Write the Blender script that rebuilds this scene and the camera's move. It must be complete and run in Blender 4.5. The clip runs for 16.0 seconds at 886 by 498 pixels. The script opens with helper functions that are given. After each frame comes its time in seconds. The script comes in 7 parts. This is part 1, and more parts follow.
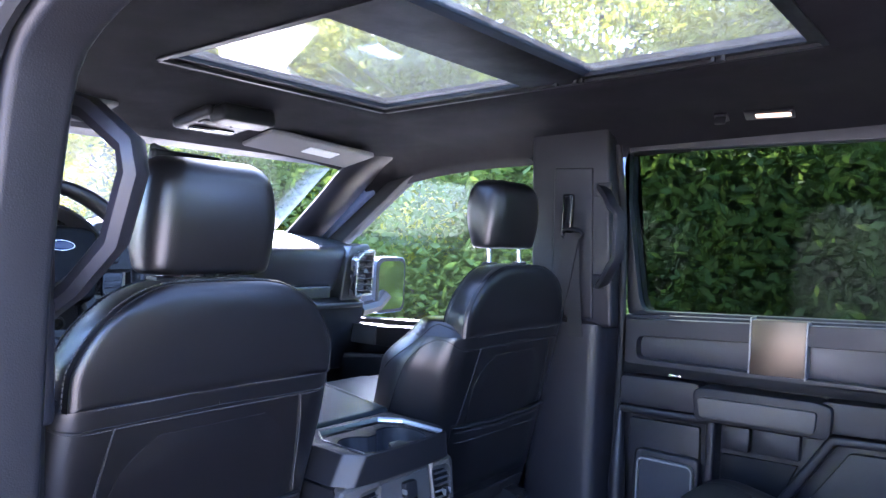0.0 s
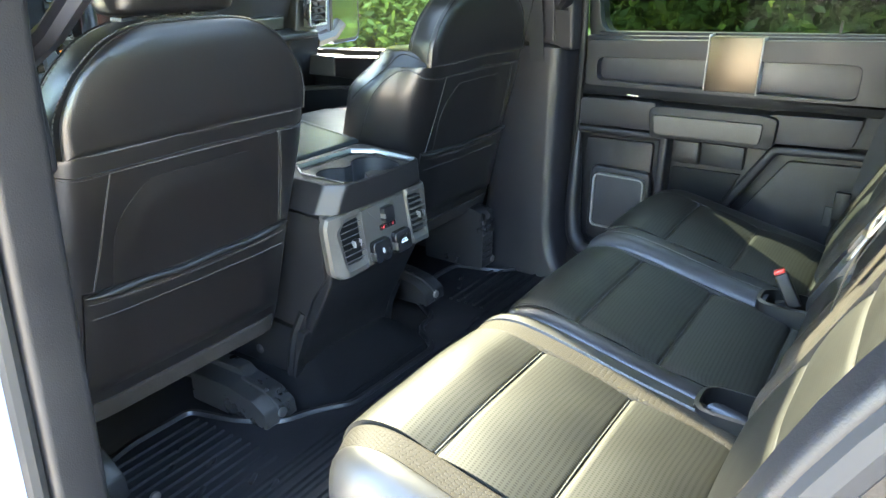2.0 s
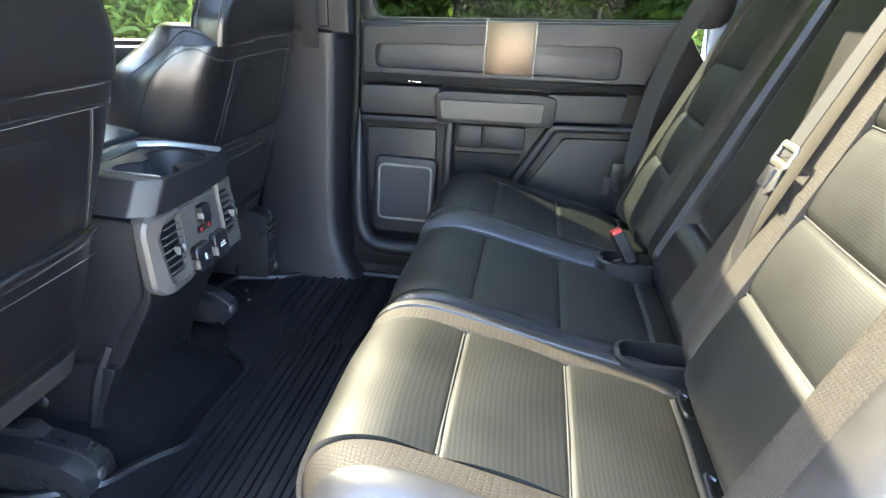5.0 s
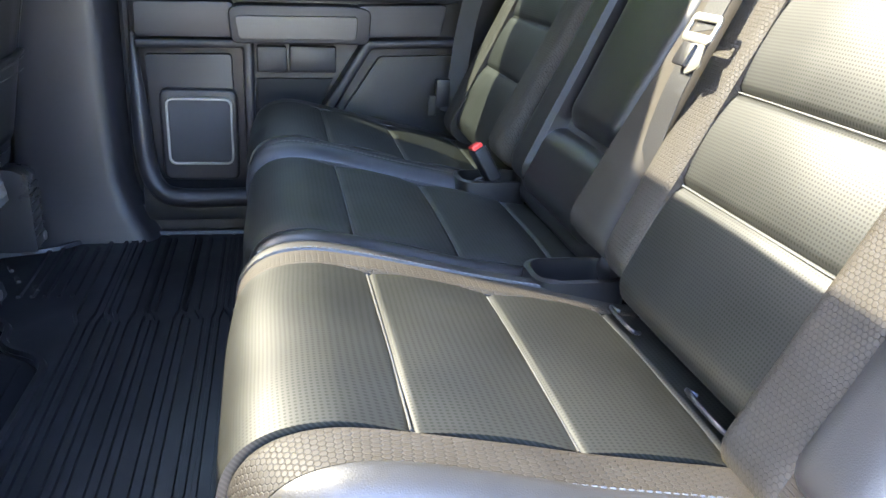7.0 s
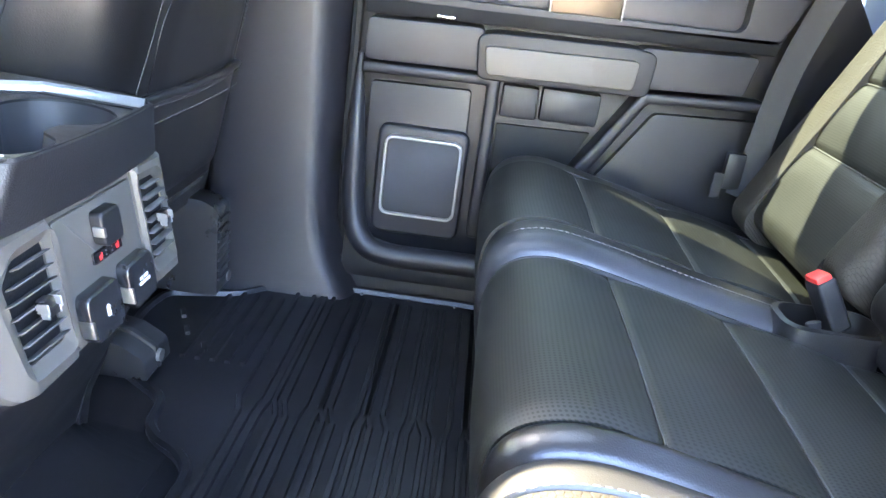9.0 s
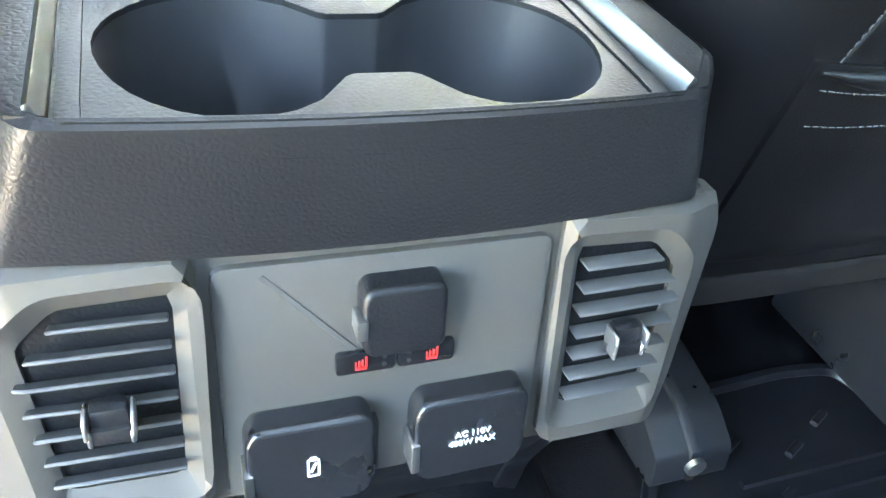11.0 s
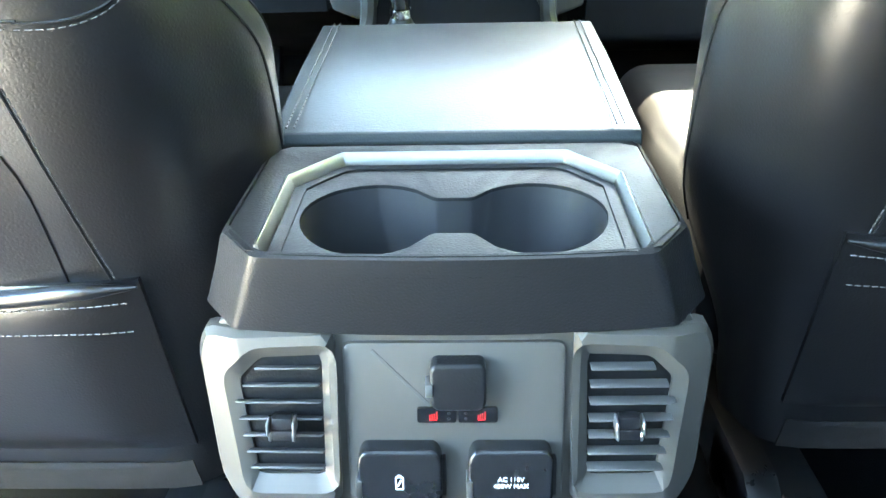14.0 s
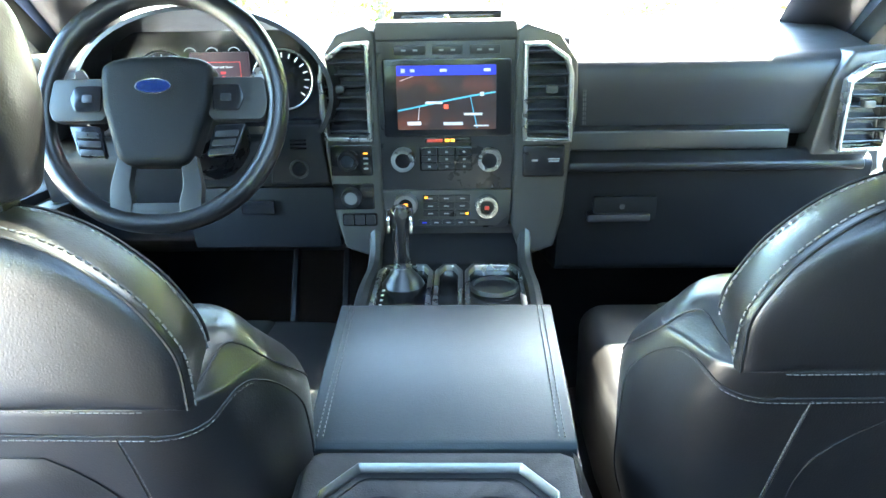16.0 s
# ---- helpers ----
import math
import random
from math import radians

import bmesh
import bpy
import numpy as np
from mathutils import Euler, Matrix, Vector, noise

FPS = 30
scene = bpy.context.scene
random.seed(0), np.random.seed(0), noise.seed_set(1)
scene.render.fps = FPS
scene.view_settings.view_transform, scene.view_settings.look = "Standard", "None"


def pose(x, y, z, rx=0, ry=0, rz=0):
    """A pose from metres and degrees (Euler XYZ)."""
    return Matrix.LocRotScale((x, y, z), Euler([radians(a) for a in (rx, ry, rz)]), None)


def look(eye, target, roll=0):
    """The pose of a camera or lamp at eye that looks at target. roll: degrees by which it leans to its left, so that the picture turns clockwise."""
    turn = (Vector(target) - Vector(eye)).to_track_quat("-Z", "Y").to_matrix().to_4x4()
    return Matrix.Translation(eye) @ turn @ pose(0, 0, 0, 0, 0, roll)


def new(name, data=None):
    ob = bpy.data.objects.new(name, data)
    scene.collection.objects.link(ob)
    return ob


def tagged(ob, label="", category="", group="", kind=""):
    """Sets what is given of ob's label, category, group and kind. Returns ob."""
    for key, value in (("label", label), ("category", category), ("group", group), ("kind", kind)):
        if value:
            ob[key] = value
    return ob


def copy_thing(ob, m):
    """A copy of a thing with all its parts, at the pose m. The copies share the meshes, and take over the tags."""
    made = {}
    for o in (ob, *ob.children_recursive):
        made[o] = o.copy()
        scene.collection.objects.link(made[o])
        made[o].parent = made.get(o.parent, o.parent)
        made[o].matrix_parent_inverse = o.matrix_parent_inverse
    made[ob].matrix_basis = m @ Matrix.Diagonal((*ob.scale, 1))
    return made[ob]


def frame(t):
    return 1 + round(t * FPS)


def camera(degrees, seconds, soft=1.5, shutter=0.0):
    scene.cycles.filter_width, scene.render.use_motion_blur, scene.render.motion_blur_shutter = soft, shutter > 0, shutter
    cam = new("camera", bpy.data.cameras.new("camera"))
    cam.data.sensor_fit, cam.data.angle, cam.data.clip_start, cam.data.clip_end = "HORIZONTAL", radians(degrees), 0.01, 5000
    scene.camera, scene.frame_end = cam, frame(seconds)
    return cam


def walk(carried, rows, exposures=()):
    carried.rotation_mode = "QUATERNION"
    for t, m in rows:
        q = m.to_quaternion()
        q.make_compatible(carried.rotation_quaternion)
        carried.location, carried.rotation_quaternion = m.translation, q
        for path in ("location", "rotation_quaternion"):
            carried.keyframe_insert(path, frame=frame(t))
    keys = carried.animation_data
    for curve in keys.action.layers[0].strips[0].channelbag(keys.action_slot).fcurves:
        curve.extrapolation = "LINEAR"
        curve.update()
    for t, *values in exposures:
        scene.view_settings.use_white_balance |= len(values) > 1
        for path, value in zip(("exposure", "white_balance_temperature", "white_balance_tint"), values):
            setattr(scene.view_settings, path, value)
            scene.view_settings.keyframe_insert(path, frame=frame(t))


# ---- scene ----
cam = camera(60.6, 16.0, soft=1.5)
EXPO = [(0, 5.34, 5200, 32), (0.5, 5.9, 5750, 22), (1, 6.03, 6350, 11), (1.5, 6.12, 6700, 8), (3.5, 6.02, 6550, 9), (6, 6.03, 6400, 21), (7.5, 5.93, 6000, 21), (8.5, 6.65, 5950, 26), (9, 7.15, 6550, 20), (10.2, 7.45, 7500, 11), (12.5, 7.38, 6900, 6), (14, 7.4, 6750, 2), (15, 7.1, 6350, 4), (15.5, 7.05, 6150, 4), (16, 6.86, 5950, 4)]
PATH = [
    (0, (-1.236, -1.004, 0.909), (0.365, 0.193, 0.869), 2.5),
    (0.5, (-1.271, -1.002, 0.925), (0.334, 0.153, 0.628), 2.5),
    (1, (-1.286, -0.999, 0.936), (0.303, 0.094, 0.404), 2.1),
    (1.5, (-1.297, -1.001, 0.933), (0.273, 0.042, 0.263), 1.1),
    (2, (-1.299, -0.993, 0.925), (0.272, 0.003, 0.191), 0.8),
    (2.5, (-1.318, -0.976, 0.917), (0.293, -0.062, 0.162), 0.9),
    (3, (-1.338, -0.911, 0.896), (0.341, -0.125, 0.147), 1.4),
    (3.5, (-1.333, -0.826, 0.87), (0.442, -0.239, 0.158), 2.1),
    (5.8, (-1.302, -0.537, 0.76), (0.578, -0.595, 0.079), 3.9),
    (6, (-1.269, -0.516, 0.745), (0.601, -0.666, 0.052), 3.9),
    (6.5, (-1.18, -0.476, 0.711), (0.654, -0.804, -0.015), 3.6),
    (7, (-1.125, -0.453, 0.691), (0.682, -0.877, -0.052), 3.6),
    (7.5, (-1.069, -0.446, 0.68), (0.734, -0.891, -0.062), 4.1),
    (8, (-0.97, -0.436, 0.676), (0.847, -0.856, -0.047), 5.2),
    (8.5, (-0.839, -0.407, 0.658), (1.013, -0.684, -0.044), 6.6),
    (9, (-0.685, -0.365, 0.662), (1.179, -0.331, -0.063), 7.7),
    (9.5, (-0.51, -0.291, 0.671), (1.249, 0.103, -0.196), 9.1),
    (10, (-0.356, -0.223, 0.611), (1.14, 0.582, -0.443), 13.3),
    (10.2, (-0.283, -0.205, 0.598), (1.039, 0.766, -0.546), 14.4),
    (12.3, (-0.004, -0.376, 0.612), (-0.004, 1.328, -0.434), -0.3),
    (12.5, (-0.003, -0.384, 0.617), (-0.009, 1.33, -0.414), -0.4),
    (13, (0.004, -0.394, 0.62), (-0.031, 1.335, -0.384), -1.0),
    (13.5, (0.003, -0.408, 0.628), (-0.049, 1.338, -0.346), -1.4),
    (14, (0.009, -0.444, 0.688), (-0.051, 1.341, -0.21), -1.4),
    (14.5, (0.021, -0.487, 0.784), (-0.048, 1.334, -0.039), -1.3),
    (15, (0.025, -0.52, 0.878), (-0.045, 1.328, 0.117), -1.1),
    (15.5, (0.03, -0.546, 0.954), (-0.037, 1.319, 0.235), -1.1),
    (16, (0.032, -0.573, 1.01), (-0.028, 1.302, 0.316), -1.1),
]
walk(cam, [(t, look(eye, target, roll)) for t, eye, target, roll in PATH], exposures=EXPO)

# ---- world, sun ----
SUN_DIR = Vector((0.61, 0.80, 1.0)).normalized()
world = bpy.data.worlds.new("sky")
scene.world = world
world.use_nodes = True
wn, wl = world.node_tree.nodes, world.node_tree.links
sky = wn.new("ShaderNodeTexSky")
sky.sky_type = "NISHITA"
sky.sun_disc = False
sky.sun_elevation = math.asin(SUN_DIR.z)
sky.sun_rotation = math.atan2(SUN_DIR.x, SUN_DIR.y)
wl.new(sky.outputs["Color"], wn["Background"].inputs["Color"])
wn["Background"].inputs["Strength"].default_value = 0.15
sun = new("sun", bpy.data.lights.new("sun", "SUN"))
sun.data.energy = 2.9
sun.data.angle = radians(0.53)
sun.data.color = (1.0, 0.92, 0.74)
sun.matrix_world = look(SUN_DIR * 20, (0, 0, 0))

# ---- materials ----
def hexes(n, l, where, scale):
    """Honeycomb height: 1 on the cells, 0 in the lines between them."""
    def vm(op, a, c=None, d=None):
        k = n.new("ShaderNodeVectorMath")
        k.operation = op
        for slot, v in zip((0, 1, 2), (a, c, d)):
            if v is None:
                continue
            if isinstance(v, tuple):
                k.inputs[slot].default_value = v
            else:
                l.new(v, k.inputs[slot])
        return k
    p = vm("MULTIPLY", where, (scale, scale, 0.0)).outputs["Vector"]
    hx, hy = 0.5, 0.8660254
    a = vm("WRAP", p, (hx, hy, 1), (-hx, -hy, -1)).outputs["Vector"]
    q = vm("ADD", p, (hx, hy, 0)).outputs["Vector"]
    c = vm("WRAP", q, (hx, hy, 1), (-hx, -hy, -1)).outputs["Vector"]
    la, lc = vm("LENGTH", a).outputs["Value"], vm("LENGTH", c).outputs["Value"]
    less = n.new("ShaderNodeMath")
    less.operation = "LESS_THAN"
    l.new(la, less.inputs[0])
    l.new(lc, less.inputs[1])
    mx = n.new("ShaderNodeMix")
    mx.data_type = "VECTOR"
    l.new(less.outputs["Value"], mx.inputs["Factor"])
    l.new(c, mx.inputs[4])
    l.new(a, mx.inputs[5])
    ab = vm("ABSOLUTE", mx.outputs[1]).outputs["Vector"]
    d1 = vm("DOT_PRODUCT", ab, (0.5, 0.8660254, 0)).outputs["Value"]
    d2 = vm("DOT_PRODUCT", ab, (1, 0, 0)).outputs["Value"]
    big = n.new("ShaderNodeMath")
    big.operation = "MAXIMUM"
    l.new(d1, big.inputs[0])
    l.new(d2, big.inputs[1])
    r = n.new("ShaderNodeMapRange")
    r.inputs["From Min"].default_value, r.inputs["From Max"].default_value = 0.36, 0.48
    r.inputs["To Min"].default_value, r.inputs["To Max"].default_value = 1.0, 0.0
    l.new(big.outputs["Value"], r.inputs["Value"])
    return r.outputs["Result"]


def mat(name, color, rough=0.5, metal=0.0, vary=0.12, scale=8.0, grain=0.0, grain_scale=600.0, kind="noise", spec=0.5, coat=0.0, rvar=0.1, grain_depth=0.0008):
    m = bpy.data.materials.new(name)
    m.use_nodes = True
    n, l = m.node_tree.nodes, m.node_tree.links
    b = n["Principled BSDF"]
    b.inputs["Metallic"].default_value = metal
    b.inputs["Specular IOR Level"].default_value = spec
    b.inputs["Coat Weight"].default_value = coat
    tc = n.new("ShaderNodeTexCoord")
    big = n.new("ShaderNodeTexNoise")
    big.inputs["Scale"].default_value = scale
    big.inputs["Detail"].default_value = 6
    big.inputs["Roughness"].default_value = 0.65
    l.new(tc.outputs["Object"], big.inputs["Vector"])
    ramp = n.new("ShaderNodeMapRange")
    ramp.inputs["From Min"].default_value, ramp.inputs["From Max"].default_value = 0.3, 0.7
    ramp.inputs["To Min"].default_value, ramp.inputs["To Max"].default_value = 1 - vary, 1 + vary
    l.new(big.outputs["Fac"], ramp.inputs["Value"])
    mul = n.new("ShaderNodeMixRGB")
    mul.blend_type = "MULTIPLY"
    mul.inputs["Fac"].default_value = 1
    mul.inputs["Color1"].default_value = (*color, 1)
    l.new(ramp.outputs["Result"], mul.inputs["Color2"])
    l.new(mul.outputs["Color"], b.inputs["Base Color"])
    rr = n.new("ShaderNodeMapRange")
    rr.inputs["From Min"].default_value, rr.inputs["From Max"].default_value = 0.3, 0.7
    rr.inputs["To Min"].default_value, rr.inputs["To Max"].default_value = max(rough - rvar, 0.02), min(rough + rvar, 1)
    l.new(big.outputs["Fac"], rr.inputs["Value"])
    l.new(rr.outputs["Result"], b.inputs["Roughness"])
    if grain:
        if kind == "voronoi":
            g = n.new("ShaderNodeTexVoronoi")
            g.feature = "DISTANCE_TO_EDGE"
            out = g.outputs["Distance"]
        elif kind == "hex":
            g = None
        elif kind == "dots":
            g = n.new("ShaderNodeTexVoronoi")
            g.voronoi_dimensions = "2D"
            g.inputs["Randomness"].default_value = 0.0
            out = g.outputs["Distance"]
        else:
            g = n.new("ShaderNodeTexNoise")
            g.inputs["Detail"].default_value = 3
            out = g.outputs["Fac"]
        if kind in ("dots", "hex"):
            # laid over the seat: across it, and along cushion and back
            sep, dif, com = n.new("ShaderNodeSeparateXYZ"), n.new("ShaderNodeMath"), n.new("ShaderNodeCombineXYZ")
            dif.operation = "SUBTRACT"
            l.new(tc.outputs["Object"], sep.inputs["Vector"])
            l.new(sep.outputs["Z"], dif.inputs[0])
            l.new(sep.outputs["Y"], dif.inputs[1])
            sc = n.new("ShaderNodeMath")
            sc.operation = "MULTIPLY"
            sc.inputs[1].default_value = 0.8
            l.new(dif.outputs["Value"], sc.inputs[0])
            l.new(sep.outputs["X"], com.inputs["X"])
            l.new(sc.outputs["Value"], com.inputs["Y"])
            where = com.outputs["Vector"]
        else:
            where = tc.outputs["Object"]
        if kind == "hex":
            out = hexes(n, l, where, grain_scale)
            dark = n.new("ShaderNodeMixRGB")
            dark.blend_type = "MULTIPLY"
            dark.inputs["Color2"].default_value = (0.76, 0.76, 0.76, 1)
            inv = n.new("ShaderNodeMath")
            inv.operation = "SUBTRACT"
            inv.inputs[0].default_value = 1.0
            l.new(out, inv.inputs[1])
            l.new(inv.outputs["Value"], dark.inputs["Fac"])
            l.new(mul.outputs["Color"], dark.inputs["Color1"])
            l.new(dark.outputs["Color"], b.inputs["Base Color"])
        else:
            g.inputs["Scale"].default_value = grain_scale
            l.new(where, g.inputs["Vector"])
        if kind == "dots":
            hole = n.new("ShaderNodeMapRange")
            hole.inputs["From Min"].default_value, hole.inputs["From Max"].default_value = 0.20, 0.36
            hole.inputs["To Min"].default_value, hole.inputs["To Max"].default_value = 0.62, 1.0
            l.new(out, hole.inputs["Value"])
            dark = n.new("ShaderNodeMixRGB")
            dark.blend_type = "MULTIPLY"
            dark.inputs["Fac"].default_value = 1.0
            l.new(mul.outputs["Color"], dark.inputs["Color1"])
            l.new(hole.outputs["Result"], dark.inputs["Color2"])
            l.new(dark.outputs["Color"], b.inputs["Base Color"])
            out = hole.outputs["Result"]
            shine = n.new("ShaderNodeMath")
            shine.operation = "MULTIPLY"
            shine.inputs[1].default_value = spec
            l.new(out, shine.inputs[0])
            l.new(shine.outputs["Value"], b.inputs["Specular IOR Level"])
        bump = n.new("ShaderNodeBump")
        bump.inputs["Strength"].default_value = grain
        bump.inputs["Distance"].default_value = grain_depth
        l.new(out, bump.inputs["Height"])
        l.new(bump.outputs["Normal"], b.inputs["Normal"])
    return m


def glow(name, color, strength):
    m = mat(name, color, 0.4, vary=0.0)
    b = m.node_tree.nodes["Principled BSDF"]
    b.inputs["Emission Color"].default_value = (*color, 1)
    b.inputs["Emission Strength"].default_value = strength
    return m


def glass(name, tint, dust=0.0, shine=0.02, rise=0.9, dust_color=(0.7, 0.7, 0.65), scale=30.0, spots=0.0):
    """Thin pane: clear with a tint, a glossy face, and dried-on dust in patches."""
    m = bpy.data.materials.new(name)
    m.use_nodes = True
    n, l = m.node_tree.nodes, m.node_tree.links
    out = n["Material Output"]
    n.remove(n["Principled BSDF"])
    clear = n.new("ShaderNodeBsdfTransparent")
    clear.inputs["Color"].default_value = (*tint, 1)
    gloss = n.new("ShaderNodeBsdfGlossy")
    gloss.inputs["Roughness"].default_value = 0.02
    face_on = n.new("ShaderNodeLayerWeight")
    face_on.inputs["Blend"].default_value = 0.5
    power, ramp = n.new("ShaderNodeMath"), n.new("ShaderNodeMath")
    power.operation, ramp.operation = "POWER", "MULTIPLY_ADD"
    power.inputs[1].default_value = 5.0
    ramp.inputs[1].default_value, ramp.inputs[2].default_value = rise, shine
    l.new(face_on.outputs["Facing"], power.inputs[0])
    l.new(power.outputs["Value"], ramp.inputs[0])
    mix = n.new("ShaderNodeMixShader")
    l.new(ramp.outputs["Value"], mix.inputs["Fac"])
    l.new(clear.outputs["BSDF"], mix.inputs[1])
    l.new(gloss.outputs["BSDF"], mix.inputs[2])
    last = mix
    if dust:
        tc = n.new("ShaderNodeTexCoord")
        a = n.new("ShaderNodeTexNoise")
        a.inputs["Scale"].default_value, a.inputs["Detail"].default_value = scale, 10
        a.inputs["Roughness"].default_value = 0.75
        l.new(tc.outputs["Object"], a.inputs["Vector"])
        r = n.new("ShaderNodeMapRange")
        r.inputs["From Min"].default_value, r.inputs["From Max"].default_value = 0.3, 0.75
        r.inputs["To Min"].default_value, r.inputs["To Max"].default_value = dust * 0.35, dust * 1.7
        l.new(a.outputs["Fac"], r.inputs["Value"])
        d = n.new("ShaderNodeBsdfTranslucent")
        d.inputs["Color"].default_value = (*dust_color, 1)
        fac = r.outputs["Result"]
        if spots:
            # dried drops: rings and dots of many sizes
            for sc_, lo_, hi_ in ((55.0, 0.20, 0.34), (140.0, 0.10, 0.30)):
                vo = n.new("ShaderNodeTexVoronoi")
                vo.inputs["Scale"].default_value = sc_
                l.new(tc.outputs["Object"], vo.inputs["Vector"])
                rg = n.new("ShaderNodeMapRange")
                rg.inputs["From Min"].default_value, rg.inputs["From Max"].default_value = lo_, hi_
                rg.inputs["To Min"].default_value, rg.inputs["To Max"].default_value = dust * 1.6 * spots, 0.0
                l.new(vo.outputs["Distance"], rg.inputs["Value"])
                ad = n.new("ShaderNodeMath")
                ad.operation = "ADD"
                l.new(fac, ad.inputs[0])
                l.new(rg.outputs["Result"], ad.inputs[1])
                fac = ad.outputs["Value"]
        m2 = n.new("ShaderNodeMixShader")
        l.new(fac, m2.inputs["Fac"])
        l.new(mix.outputs["Shader"], m2.inputs[1])
        l.new(d.outputs["BSDF"], m2.inputs[2])
        last = m2
    l.new(last.outputs["Shader"], out.inputs["Surface"])
    return m


LEATHER = mat("black_leather", (0.0068, 0.006, 0.0058), 0.34, vary=0.1, rvar=0.03, spec=0.7, grain=0.35, grain_scale=300, kind="voronoi", grain_depth=0.0007)
BACK_VINYL = mat("black_vinyl", (0.0062, 0.0055, 0.0054), 0.33, vary=0.1, rvar=0.03, spec=0.7, grain=0.32, grain_scale=300, kind="voronoi", grain_depth=0.0006)
PERF = mat("perforated_leather", (0.0085, 0.0088, 0.0066), 0.5, vary=0.25, rvar=0.05, spec=0.42, scale=5, grain=0.06, grain_scale=230, kind="dots", grain_depth=0.0006)
SUEDE = mat("hex_embossed_fabric", (0.027, 0.0225, 0.0165), 0.65, vary=0.25, grain=0.5, grain_scale=165, kind="hex", grain_depth=0.0012, spec=0.25)
NAP = mat("plain_suede_fabric", (0.027, 0.0225, 0.0165), 0.7, vary=0.2, grain=0.3, grain_scale=700, spec=0.2)
BOLSTER = mat("grey_leather_trim", (0.021, 0.0195, 0.0175), 0.46, vary=0.12, grain=0.3, grain_scale=420, kind="voronoi", grain_depth=0.0006)
STITCH = mat("light_stitching", (0.10, 0.098, 0.093), 0.7, vary=0.1)
PLASTIC = mat("black_grained_plastic", (0.0085, 0.0085, 0.0095), 0.42, vary=0.12, rvar=0.05, spec=0.34, grain=0.4, grain_scale=300, kind="voronoi", grain_depth=0.0007)
PLASTIC_G = mat("charcoal_plastic", (0.0125, 0.012, 0.0142), 0.42, vary=0.12, grain=0.35, grain_scale=480, kind="voronoi", grain_depth=0.0006, spec=0.38)
BOLSTER_D = mat("dark_leather_trim", (0.022, 0.022, 0.024), 0.42, vary=0.12, grain=0.3, grain_scale=420, kind="voronoi", grain_depth=0.0006)
STITCH_GREY = mat("grey_stitching", (0.085, 0.083, 0.08), 0.75, vary=0.1)
PIPING = mat("grey_seam_piping", (0.045, 0.044, 0.04), 0.6, vary=0.1)
PIPING_D = mat("dark_seam_piping", (0.035, 0.035, 0.035), 0.5, vary=0.1)
DOOR_PAD = mat("charcoal_door_pad", (0.028, 0.0265, 0.029), 0.42, vary=0.15, scale=5, grain=0.3, grain_scale=420, kind="voronoi", grain_depth=0.0005)
GRILLE = mat("speaker_mesh", (0.02, 0.02, 0.022), 0.5, vary=0.1, grain=0.6, grain_scale=900, kind="voronoi", grain_depth=0.001)
HARD = mat("hard_black_plastic", (0.0045, 0.0048, 0.0055), 0.55, vary=0.15, grain=0.5, grain_scale=300, kind="voronoi", grain_depth=0.0007, spec=0.18)
CARPET_G = mat("grey_carpet", (0.022, 0.0205, 0.0198), 0.95, vary=0.25, scale=60, grain=1.0, grain_scale=900, grain_depth=0.002, spec=0.12)
GLOSS = mat("gloss_black_plastic", (0.008, 0.008, 0.009), 0.16, vary=0.1)
SILVER = mat("warm_silver_paint", (0.076, 0.070, 0.061), 0.5, metal=0.35, vary=0.08, grain=0.08, grain_scale=1500)
DARK_SILVER = mat("grey_metallic_paint", (0.065, 0.065, 0.061), 0.4, metal=0.5, vary=0.08)
CHROME = mat("satin_chrome", (0.75, 0.75, 0.74), 0.16, metal=1.0, vary=0.04)
STEEL = mat("worn_steel", (0.45, 0.44, 0.42), 0.35, metal=1.0, vary=0.2)
WEBBING = mat("grey_belt_webbing", (0.02, 0.0195, 0.019), 0.6, vary=0.1, grain=0.5, grain_scale=900, spec=0.3)
RED = mat("red_button_plastic", (0.65, 0.03, 0.02), 0.4, vary=0.05)
RUBBER = mat("black_rubber_mat", (0.008, 0.008, 0.0095), 0.4, vary=0.25, scale=5, grain=0.3, grain_scale=260)
CARPET = mat("black_carpet", (0.0065, 0.0065, 0.0075), 0.95, vary=0.35, scale=60, grain=1.0, grain_scale=900, grain_depth=0.003, spec=0.12)
HEADLINER = mat("black_headliner_fabric", (0.0068, 0.0062, 0.0078), 0.9, vary=0.1, grain=0.6, grain_scale=1200, spec=0.15)
PALE = mat("grey_visor_fabric", (0.16, 0.155, 0.155), 0.85, vary=0.08, grain=0.5, grain_scale=900)
PAINT = mat("grey_body_paint", (0.20, 0.26, 0.42), 0.35, metal=0.2, vary=0.03, coat=0.3)
ROOF_BLACK = mat("black_roof_frame", (0.0045, 0.0042, 0.005), 0.5, vary=0.1, spec=0.3)
SEAL = mat("rubber_seal", (0.012, 0.012, 0.012), 0.6, vary=0.1, spec=0.25)
GLASS_CLEAR = glass("side_glass", (0.88, 0.91, 0.87), dust=0.0008)
GLASS_TINT = glass("privacy_glass", (0.30, 0.33, 0.30), dust=0.0001, shine=0.0015, rise=0.3)
GLASS_ROOF = glass("dusty_roof_glass", (0.50, 0.51, 0.475), dust=0.0105, scale=26, spots=0.8)
CUP = mat("cup_plastic", (0.014, 0.0145, 0.016), 0.45, vary=0.15)
